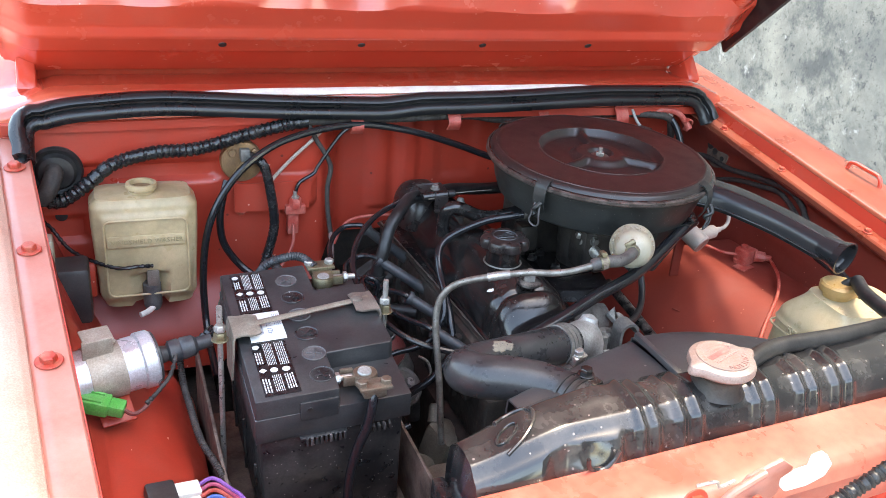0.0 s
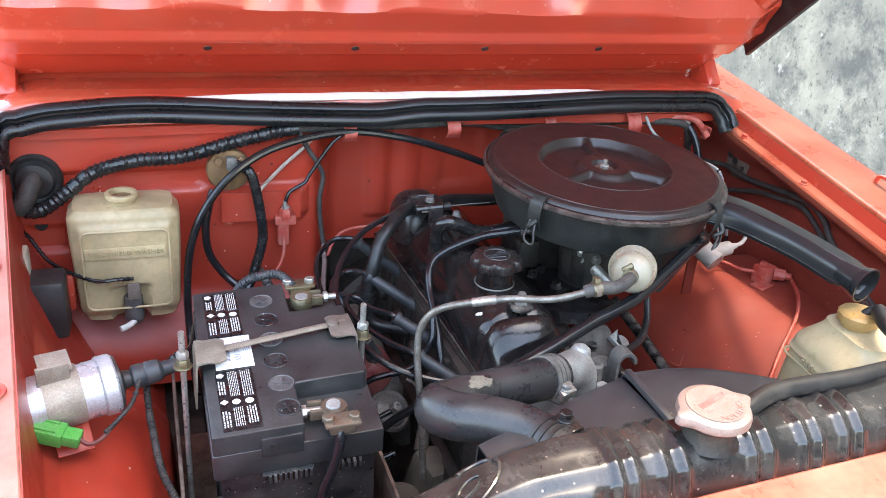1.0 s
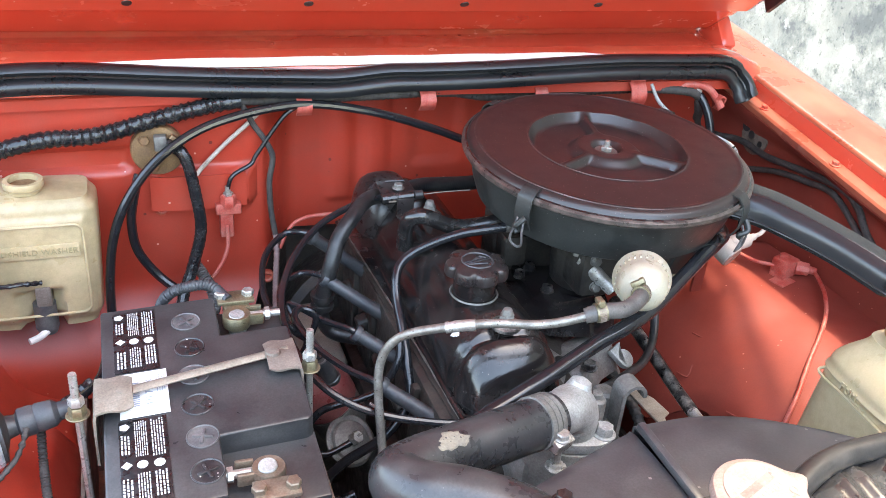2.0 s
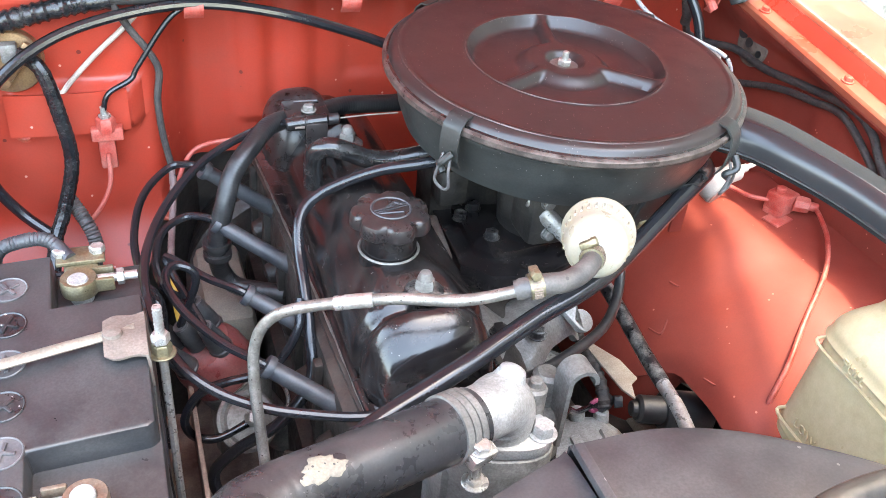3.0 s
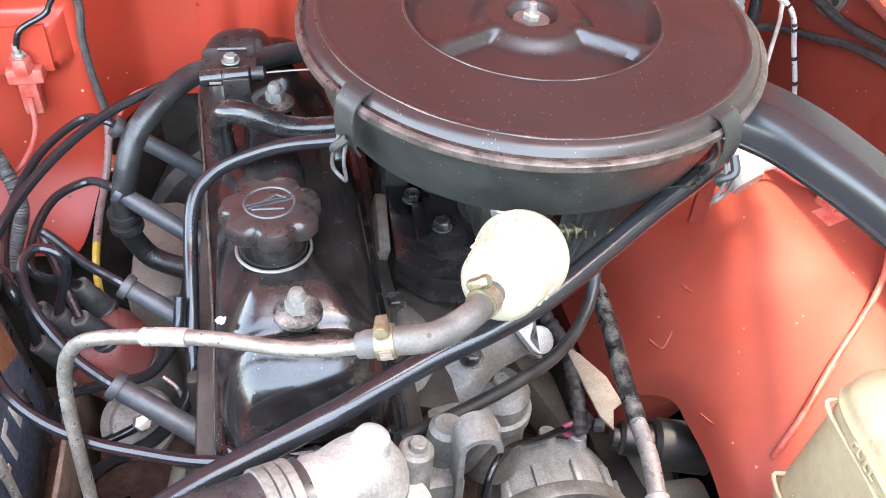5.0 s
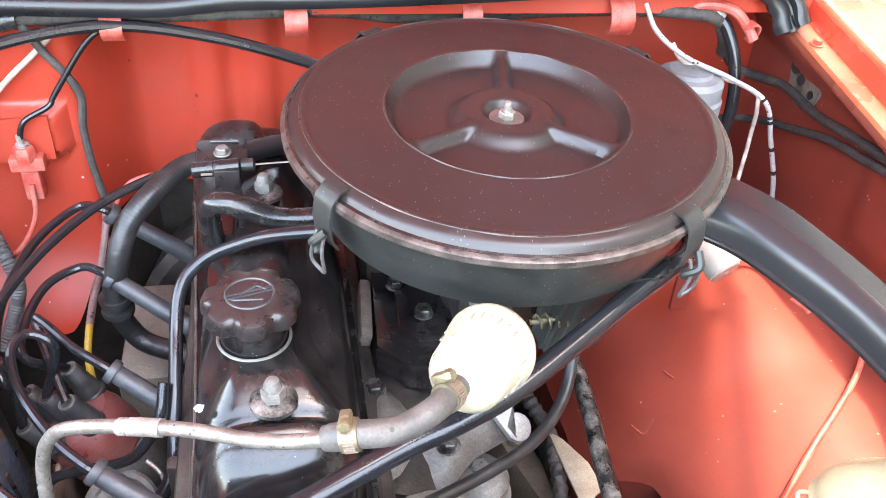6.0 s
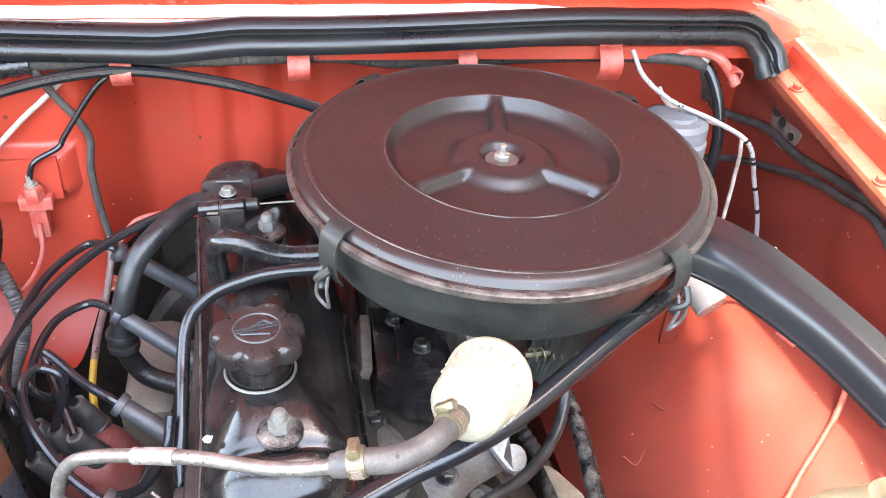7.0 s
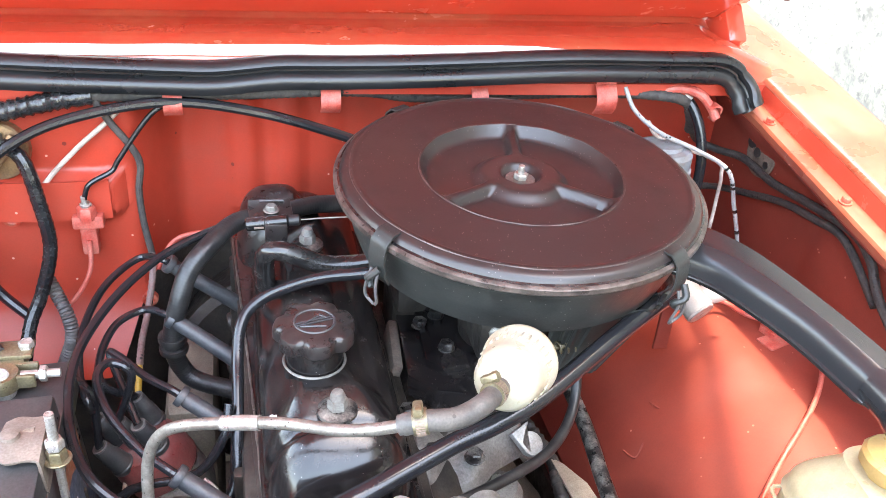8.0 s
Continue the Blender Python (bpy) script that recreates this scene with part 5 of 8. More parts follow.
# ---- engine ----
def build_engine():
    root = thing("engine", (0.355, 0.28, 0.35), "greasy inline engine with glossy black valve cover", "engine")
    bm = B()
    x0, x1, y0, y1 = 0.301, 0.409, 0.079, 0.500
    def fn(u, v):
        y = y0 + (y1 - y0) * v ** 1.6
        a = math.pi * u
        k = min(1.0, (y - y0) / 0.050)
        bulb = math.sqrt(max(0.0, 1 - (1 - k) ** 2))
        kb = min(1.0, (y1 - y) / 0.03)
        back = math.sqrt(max(0.0, 1 - (1 - kb) ** 2))
        w = (x1 - x0) / 2 * (0.66 + 0.34 * bulb) * (0.9 + 0.1 * back)
        w -= 0.004 * math.exp(-((y - 0.122) / 0.007) ** 2)
        c, s = math.cos(a), math.sin(a)
        lobe = sstep((0.124 - y) / 0.012)
        px = -math.copysign(abs(c) ** (0.55 + 0.20 * lobe), c) * w
        top = 0.818 + 0.008 * lobe
        pz = abs(s) ** (0.62 + 0.24 * lobe) * (top - 0.757) * (0.12 + 0.88 * bulb) * (0.4 + 0.6 * back)
        right = 0.030 + 0.016 * math.exp(-((y - 0.135) / 0.03) ** 2)
        pz += (0.013 - 0.006 * sstep((y - 0.42) / 0.05)) * (1 - lobe) * sstep((px + 0.047) / 0.026) * sstep((right - px) / 0.028) * sstep((y - 0.119) / 0.034)
        pz -= 0.0035 * math.exp(-((y - 0.121) / 0.005) ** 2) * sstep(s * 3 - 0.5)
        return (x0 + x1) / 2 + px, y, 0.757 + pz
    sheet(bm, fn, 80, 150, 0.0)
    cover = part("valve_cover", bm, "cover", root, "glossy black pressed valve cover, dusty and chipped", 60)
    bm = B()
    o = [(x0 + 0.002, y0 - 0.006), (x1 + 0.006, y0 - 0.006), (x1 + 0.008, y1 + 0.004), (x0 - 0.017, y1 + 0.004)]
    prism(bm, o, 0.0035, Matrix.Translation((0, 0, 0.7545)), 0.0010)
    part("cover_flange", bm, "black", root)
    bm = B()
    prism(bm, [(x0 - 0.003, y0 - 0.010), (x1 + 0.009, y0 - 0.010), (x1 + 0.011, y1 + 0.006), (x0 - 0.021, y1 + 0.006)], 0.003, Matrix.Translation((0, 0, 0.7515)), 0.0008)
    part("gasket", bm, "block", root)
    bm = B()
    box(bm, (0.356, 0.295, 0.688), (0.142, 0.43, 0.126), 0.006)
    head = part("cylinder_head", bm, "block", root)
    for y in (0.12, 0.20, 0.28, 0.36, 0.44):
        bm = B()
        cyl(bm, (0.290, y, 0.69), (0.275, y, 0.685), 0.014, 0.012, 16, 0.002)
        part("plug_boss", bm, "block", head)
        bm = B()
        box(bm, (0.284, y + 0.04, 0.70), (0.012, 0.012, 0.09), 0.003)
        part("web", bm, "block", head)
    bm = B()
    box(bm, (0.356, 0.30, 0.47), (0.17, 0.43, 0.31), 0.01)
    box(bm, (0.356, 0.075, 0.56), (0.15, 0.03, 0.30), 0.01)
    part("engine_block", bm, "block", root)
    bm = B()
    lip = [(x0 + 0.006, y1), (x0 + 0.001, 0.30), (x0 + 0.001, y0 + 0.022), (x0 + 0.006, y0 + 0.007), (x0 + 0.022, y0 - 0.001), ((x0 + x1) / 2, y0 - 0.002), (x1 - 0.022, y0 - 0.001), (x1 - 0.006, y0 + 0.007), (x1 - 0.001, y0 + 0.022), (x1 - 0.001, 0.30), (x1 - 0.006, y1)]
    tube(bm, [(a, b, 0.7595) for a, b in lip], 0.0034, 10, 6)
    part("base_lip", bm, "cover", root)
    bm = B()
    tube(bm, [(x0 - 0.0185, y1, 0.7582), (x0 - 0.010, 0.33, 0.7582), (x0 - 0.004, 0.19, 0.7582), (x0 - 0.001, y0 - 0.004, 0.7582)], lambda f: 0.0011 + 0.0004 * math.sin(f * 70), 6, 12)
    part("flange_edge", bm, "pipe", root, "rubbed bright flange edge")
    # filler cap
    c = Vector((0.343, 0.183, 0))
    bm = B()
    lathe(bm, [(0.0235, 0.815), (0.0228, 0.8285), (0.0215, 0.8295), (0.0212, 0.856)], c, (0, 0, 1), 48)
    part("filler_neck", bm, "cover", root)
    bm = B()
    tube(bm, [c + Vector((0.0232 * math.cos(k / 24 * 2 * math.pi), 0.0232 * math.sin(k / 24 * 2 * math.pi), 0.8310)) for k in range(24)], 0.0011, 6, 3, closed=True)
    part("neck_ring", bm, "alu_dull", root, "rubbed bright neck ring")
    bm = B()
    def wob(a, h):
        return 1.03 - 0.15 * max(0.0, math.cos(3.5 * a + 0.6)) ** 6 - 0.15 * max(0.0, -math.cos(3.5 * a + 0.6)) ** 6 if h > 0.8525 else 1.0
    lathe(bm, [(0.0215, 0.8520), (0.0292, 0.8528), (0.0304, 0.8545), (0.0302, 0.8605), (0.0288, 0.8642), (0.0258, 0.8660), (0.0180, 0.8668), (0.008, 0.8668)], c, (0, 0, 1), 96, wob)
    cap = part("oil_cap", bm, "capbrown", root, "black ribbed oil filler cap with an emblem")
    bm = B()
    tube(bm, [c + Vector((0.0150 * math.cos(k / 20 * 2 * math.pi), 0.0150 * math.sin(k / 20 * 2 * math.pi), 0.8668)) for k in range(20)], 0.0010, 6, 2, closed=True)
    for d in (0.0016, -0.0016):
        box(bm, c + Vector((d * -0.25, d, 0.8670)), (0.030, 0.0012, 0.0012), 0.0003, Euler((0, 0, 0.25)).to_matrix())
    for p, q in (((-0.010, -0.004), (0.004, 0.007)), ((0.004, 0.007), (0.010, 0.003)), ((-0.011, -0.006), (0.008, -0.007))):
        tube(bm, [c + Vector((p[0], p[1], 0.8670)), c + Vector((q[0], q[1], 0.8670))], 0.0009, 6, smooth=False)
    part("emblem", bm, "boot", cap)
    for (x, y, z) in ((0.354, 0.127, 0.828), (0.352, 0.350, 0.834)):
        bm = B()
        lathe(bm, [(0.0145, -0.002), (0.0145, 0.001), (0.011, 0.0025), (0.008, 0.003)], (x, y, z), (0, 0, 1), 24)
        w = part("sealing_washer", bm, "dipstick", root)
        bm = B()
        lathe(bm, [(0.0075, 0), (0.0075, 0.0065), (0.0068, 0.008)], (x, y, z + 0.003), (0, 0, 1), 6)
        lathe(bm, [(0.0055, 0), (0.0055, 0.003), (0.004, 0.0065), (0.001, 0.0075)], (x, y, z + 0.0105), (0, 0, 1), 20)
        part("acorn_nut", bm, "alu_dull", root)
    bm = B()
    lathe(bm, [(0.0036, 0), (0.0032, 0.0006), (0.001, 0.0008)], (0.3085, 0.138, 0.8160), (-0.6, 0, 0.8), 12, lambda a, h: 1 + 0.4 * math.sin(2 * a) + 0.2 * math.sin(5 * a))
    part("paint_chip", bm, "label", root)
    bm = B()
    def hump(u, v):
        t, k = 2 * math.pi * u, 0.5 * math.pi * v
        r = math.cos(k) ** 0.55
        return 0.324 + 0.036 * r * math.copysign(abs(math.cos(t)) ** 0.7, math.cos(t)), 0.440 + 0.050 * r * math.copysign(abs(math.sin(t)) ** 0.7, math.sin(t)), 0.785 + 0.056 * math.sin(k) ** 0.8 + 0.004 * r * math.cos(t)
    sheet(bm, hump, 48, 16)
    part("rear_hump", bm, "capbrown", root, "rounded black hump at the rear of the cover", 60)
    # breather elbow at the back of the cover
    bm = B()
    tube(bm, [(0.312, 0.312, 0.815), (0.311, 0.309, 0.838), (0.313, 0.304, 0.853), (0.322, 0.300, 0.859), (0.338, 0.299, 0.854), (0.358, 0.298, 0.845), (0.381, 0.296, 0.843), (0.41, 0.290, 0.850), (0.44, 0.286, 0.862)], 0.0088, 16, 6)
    part("breather_pipe", bm, "black", root, "glossy black breather pipe")
    return root


build_engine()


def build_thermostat():
    root = thing("thermostat_housing", (0.385, 0.035, 0.70), "dirty cast aluminium thermostat housing with bolts", "thermostat housing")
    bm = B()
    tube(bm, [(0.340, 0.010, 0.812), (0.360, 0.017, 0.810), (0.374, 0.026, 0.805), (0.381, 0.033, 0.793), (0.382, 0.036, 0.772)], lambda f: 0.0195 + 0.0045 * sstep((f - 0.3) / 0.5), 28, 8)
    lathe(bm, [(0.012, 0.0), (0.009, 0.008), (0.003, 0.011)], (0.384, 0.034, 0.818), (0.3, 0.1, 1), 18)
    part("elbow", bm, "alu", root)
    bm = B()
    out = []
    for k in range(40):
        a = 2 * math.pi * k / 40
        r = 0.026 + 0.015 * abs(math.cos(a)) ** 4
        out.append((r * math.cos(a), r * math.sin(a)))
    prism(bm, out, 0.010, Matrix.Translation((0.380, 0.035, 0.767)) @ Matrix.Rotation(-0.55, 4, "Z"), 0.001)
    part("flange", bm, "alu", root)
    bm = B()
    prism(bm, [(x * 1.05, y * 1.1) for x, y in out], 0.066, Matrix.Translation((0.380, 0.036, 0.700)) @ Matrix.Rotation(-0.55, 4, "Z"), 0.002)
    box(bm, (0.385, 0.06, 0.70), (0.09, 0.06, 0.09), 0.008)
    part("body", bm, "alu_dull", root)
    part("bolt", hexhead(B(), (0.4075, 0.0170, 0.777), (0, 0, 1), 0.0080, 0.008, 0.0105), "alu", root)
    part("bolt", hexhead(B(), (0.352, 0.052, 0.777), (0, 0, 1), 0.0078, 0.007, 0.010), "steel", root)
    bm = B()
    cyl(bm, (0.408, 0.044, 0.76), (0.412, 0.046, 0.795), 0.012, 0.010, 20, 0.002)
    cyl(bm, (0.412, 0.046, 0.79), (0.413, 0.046, 0.800), 0.006, 0.005, 14, 0.001)
    part("sender", bm, "alu_dull", root)
    return root


build_thermostat()


# ---- fuel pipe and in-line filter ----
def build_filter():
    root = thing("fuel_filter", (0.47, 0.095, 0.86), "ivory nylon in-line fuel filter with clamped rubber hose", "fuel filter")
    a = Vector((0.4525, 0.068, 0.889))
    d = Vector((0.52, 0.78, -0.30)).normalized()
    bm = B()
    lathe(bm, [(0.004, -0.004), (0.008, -0.003), (0.0175, 0.003), (0.0215, 0.009), (0.0225, 0.018), (0.0255, 0.044), (0.0270, 0.046), (0.0275, 0.050), (0.0265, 0.054), (0.021, 0.060), (0.008, 0.066), (0.005, 0.076)], a, d, 48)
    part("bowl", bm, "ivory", root)
    x, y, z = frame_of(d)
    for k in range(28):
        t = 2 * math.pi * k / 28
        o = x * math.cos(t) + y * math.sin(t)
        bm = B()
        box(bm, a + o * 0.0243 + d * 0.037, (0.0018, 0.0018, 0.015), 0.0005, axes(o.cross(d), o, d, (0, 0, 0)).to_3x3())
        part("rib", bm, "ivory", root)
    return root


build_filter()


def build_fuel_line():
    root = thing("fuel_pipe", (0.30, 0.07, 0.80), "dull metal fuel pipe with a joined sleeve", "fuel pipe")
    line = [(0.228, 0.062, 0.66), (0.226, 0.077, 0.729), (0.224, 0.098, 0.795), (0.227, 0.104, 0.824), (0.236, 0.102, 0.843), (0.252, 0.094, 0.856), (0.285, 0.081, 0.866), (0.315, 0.068, 0.873), (0.345, 0.055, 0.876), (0.365, 0.046, 0.882), (0.388, 0.036, 0.893)]
    bm = B()
    tube(bm, line, 0.0040, 12, 8)
    part("pipe", bm, "pipe", root)
    bm = B()
    tube(bm, [(0.276, 0.0845, 0.8635), (0.288, 0.0797, 0.8668), (0.299, 0.0750, 0.8695)], 0.0050, 12, 3)
    part("sleeve", bm, "steel", root)
    h = thing("fuel_hose", (0.42, 0.05, 0.88), "short grey-black rubber fuel hose with two worm clamps", "hose")
    bm = B()
    tube(bm, [(0.380, 0.039, 0.890), (0.394, 0.035, 0.895), (0.415, 0.037, 0.893), (0.434, 0.046, 0.894), (0.4535, 0.069, 0.8885)], lambda f: 0.0070 if 0.03 < f < 0.97 else 0.0064, 18, 8)
    part("hose", bm, "greyhose", h)
    hose_clamp(h, (0.392, 0.0355, 0.8945), (0.9, -0.15, 0.2), 0.0071, "brass", 0.009, (-0.2, 0.2, 1))
    hose_clamp(h, (0.4445, 0.058, 0.8915), (0.6, 0.75, -0.2), 0.0071, "brass", 0.009, (-0.6, 0.1, 0.8))
    return root


build_fuel_line()


# ---- washer bottle ----
def build_washer():
    root = thing("washer_bottle", (-0.07, 0.45, 0.70), "yellowed plastic windshield washer bottle on the firewall", "washer bottle")
    bm = B()
    x0, x1, y0, y1 = -0.140, -0.002, 0.418, 0.492
    def fn(u, v):
        z = 0.702 + 0.156 * min(1.0, v / 0.9) + 0.005 * max(0.0, (v - 0.9) / 0.1)
        a = 2 * math.pi * u
        c, s = math.cos(a), math.sin(a)
        e = 0.36
        k = 1 - 0.10 * (1 - sstep(v / 0.10)) - 0.12 * sstep((v - 0.82) / 0.08) - 0.85 * max(0.0, (v - 0.9) / 0.1)
        kx = k * (0.93 + 0.07 * sstep(v / 0.8))
        px, py = math.copysign(abs(c) ** e, c) * kx, math.copysign(abs(s) ** e, s) * k
        x = (x0 + x1) / 2 + px * (x1 - x0) / 2
        y = (y0 + y1) / 2 + py * (y1 - y0) / 2
        if py < -0.85:
            y -= 0.004 * pad(x, z, -0.128, -0.014, 0.715, 0.838, 0.010)
            y += 0.022 * pad(x, z, -0.090, -0.050, 0.68, 0.752, 0.008)
        return x, y, z
    sheet(bm, fn, 140, 60)
    bm.verts.ensure_lookup_table()
    part("body", bm, "tank", root, "yellowed translucent bottle", 60)
    bm = B()
    lathe(bm, [(0.0165, 0.0), (0.0175, 0.004), (0.0200, 0.006), (0.0205, 0.010), (0.0195, 0.013), (0.0150, 0.013), (0.0145, 0.004), (0.002, 0.002)], (-0.072, 0.446, 0.860), (0, 0, 1), 32)
    part("filler_neck", bm, "tank", root)
    bm = B()
    lathe(bm, [(0.0150, 0.0052), (0.0148, 0.0068), (0.006, 0.0076), (0.001, 0.0078)], (-0.072, 0.446, 0.860), (0, 0, 1), 28)
    part("inner_plug", bm, "gold", root, "brown plug sunk into the neck")
    bm = B()
    box(bm, (-0.072, 0.4115, 0.803), (0.098, 0.002, 0.016), 0.0008)
    plate = part("raised_panel", bm, "tank", root)
    letters("lettering", "WINDSHIELD WASHER", axes((1, 0, 0), (0, 0, 1), (0, -1, 0), (-0.072, 0.4100, 0.803)), 0.0088, "tank_letter", plate, 0.0010, space=1.06)
    bm = B()
    c4 = [(-0.124, 0.722), (-0.018, 0.722), (-0.018, 0.832), (-0.124, 0.832)]
    ring = []
    for q, (px, pz) in enumerate(c4):
        ox, oz = (0.010, -0.010, -0.010, 0.010)[q], (0.010, 0.010, -0.010, -0.010)[q]
        for t in range(6):
            a = radians(180 + 90 * q + 18 * t)
            ring.append((px + ox + 0.010 * math.cos(a), 0.4135, pz + oz + 0.010 * math.sin(a)))
    tube(bm, ring, 0.0016, 8, smooth=False, closed=True)
    part("panel_rim", bm, "tank", root)
    pump = B()
    cyl(pump, (-0.068, 0.424, 0.700), (-0.068, 0.424, 0.735), 0.0125, 0.0120, 20, 0.002)
    cyl(pump, (-0.068, 0.424, 0.695), (-0.068, 0.424, 0.702), 0.0100, 0.0125, 20)
    p = part("pump", pump, "vent", root, "small grey washer pump")
    bm = B()
    box(bm, (-0.066, 0.420, 0.746), (0.016, 0.018, 0.024), 0.002)
    part("connector", bm, "strap", p)
    bm = B()
    tube(bm, [(-0.068, 0.415, 0.701), (-0.076, 0.408, 0.698), (-0.086, 0.402, 0.697)], 0.004, 10, 4)
    part("nozzle", bm, "white", p)
    root.location.z -= 0.009
    return root


build_washer()


# ---- coolant reservoir by the other arch ----
def build_reservoir():
    root = thing("coolant_reservoir", (0.74, 0.03, 0.62), "cream plastic coolant reservoir with amber cap", "coolant tank")
    c = Vector((0.733, -0.004, 0))
    ang = radians(-6)
    ex, ey = Vector((math.cos(ang), math.sin(ang), 0)), Vector((-math.sin(ang), math.cos(ang), 0))
    bm = B()
    def fn(u, v):
        z = 0.668 + 0.158 * min(1.0, v / 0.9)
        a = 2 * math.pi * u
        cc, s = math.cos(a), math.sin(a)
        e = 0.40
        k = 1 - 0.15 * (1 - sstep(v / 0.08)) - 0.30 * sstep((v - 0.70) / 0.20) - 0.66 * max(0.0, (v - 0.9) / 0.1)
        z += 0.003 * max(0.0, (v - 0.9) / 0.1)
        seam = 0.0022 * math.exp(-((v - 0.66) / 0.012) ** 2) + 0.0022 * math.exp(-((v - 0.12) / 0.012) ** 2)
        return c + ex * (0.020 * min(1.0, v / 0.9) - 0.004 + math.copysign(abs(cc) ** e, cc) * (0.072 * k + seam)) + ey * (math.copysign(abs(s) ** e, s) * (0.062 * k + seam)) + Vector((0, 0, z))
    sheet(bm, fn, 100, 70)
    bm.verts.ensure_lookup_table()
    body_r = part("body", bm, "tank2", root, "cream plastic body with level lines", 60)
    p = c - ex * 0.008 + ey * 0.012
    bm = B()
    lathe(bm, [(0.017, 0.818), (0.017, 0.834), (0.0235, 0.835), (0.0235, 0.843), (0.021, 0.846), (0.008, 0.847)], p, (0, 0, 1), 36, lambda a, h: 1 + 0.012 * math.cos(24 * a))
    part("cap", bm, "amber", root, "amber plastic cap")
    bm = B()
    tube(bm, [p + Vector((0.002, -0.004, 0.845)), p + Vector((0.006, -0.010, 0.853)), p + Vector((0.014, -0.020, 0.856))], 0.005, 12, 4)
    part("cap_spout", bm, "rubber", root)
    for wd, zz, line in (("FULL", 0.782, 0.774), ("LOW", 0.706, 0.695)):
        lean = 0.020 * (zz - 0.668) / 0.158
        o = c - ex * (0.0785 - lean) + ey * (0.004 if wd == "FULL" else 0.014) + Vector((0, 0, zz))
        letters("lettering", wd, axes(tuple(-ey), (0, 0, 1), tuple(-ex), o), 0.0125, "tank2", body_r, 0.0007)
        bm = B()
        side = c - ex * (0.0765 - 0.020 * (line - 0.668) / 0.158) + Vector((0, 0, line))
        tube(bm, [side + ey * 0.050 + ex * 0.008 + Vector((0, 0, 0.006)), side + ey * 0.049, side, side - ey * 0.05], 0.0016, 8, 5)
        part("level_line", bm, "tank2", body_r)
    bm = B()
    box(bm, c + Vector((0.02, 0.0, 0.640)), (0.12, 0.09, 0.055), 0.004)
    part("bracket", bm, "paint_arch_shaded", root, "red painted carrier")
    return root


build_reservoir()


# ---- ignition coil ----
def build_coil():
    root = thing("ignition_coil", (-0.12, 0.13, 0.74), "bright aluminium ignition coil in a tan bracket", "ignition coil")
    a, b = Vector((-0.178, 0.118, 0.772)), Vector((-0.083, 0.142, 0.777))
    d = (b - a).normalized()
    L = (b - a).length
    bm = B()
    lathe(bm, [(0.022, 0), (0.0278, 0.003), (0.0288, 0.008), (0.0288, L - 0.016), (0.0310, L - 0.014), (0.0310, L - 0.002), (0.0295, L)], a, d, 40)
    part("can", bm, "coilcan", root)
    bm = B()
    lathe(bm, [(0.0285, L - 0.001), (0.0280, L + 0.003), (0.018, L + 0.005), (0.010, L + 0.008), (0.008, L + 0.018)], a, d, 32)
    part("insulator", bm, "plastic", root)
    bm = B()
    lathe(bm, [(0.0290, L * 0.30), (0.0303, L * 0.30), (0.0303, L * 0.66), (0.0290, L * 0.66)], a, d, 40)
    part("clamp_band", bm, "tan", root, "tan steel clamp band")
    m = a + d * L * 0.44
    bm = B()
    box(bm, m + Vector((0, -0.012, 0.036)), (0.030, 0.004, 0.022), 0.001, Euler((0.15, 0, 0.25)).to_matrix())
    box(bm, m + Vector((0, 0.004, 0.040)), (0.030, 0.030, 0.003), 0.001, Euler((0.15, 0, 0.25)).to_matrix())
    part("bracket_ear", bm, "tan", root)
    bm = B()
    box(bm, m + Vector((0.012, -0.024, -0.030)), (0.034, 0.036, 0.003), 0.001, Euler((0.55, 0, 0.25)).to_matrix())
    part("foot", bm, "paint_dull", root)
    part("screw", hexhead(B(), m + Vector((0.010, -0.030, -0.028)), (0, -0.5, 0.85), 0.007, 0.005, 0.010), "paint_bolt", root)
    part("screw", hexhead(B(), m + Vector((0.008, -0.012, -0.020)), (0, -0.5, 0.85), 0.0035, 0.003), "steel", root)
    bm = B()
    e = a + d * (L + 0.014)
    lathe(bm, [(0.006, 0), (0.0125, 0.004), (0.0125, 0.014), (0.0115, 0.016), (0.0125, 0.018), (0.0115, 0.030), (0.008, 0.034), (0.007, 0.050)], e, Vector((0.98, 0.15, 0.12)), 24)
    part("lead_boot", bm, "boot", root, "black rubber lead boot")
    return root


build_coil()


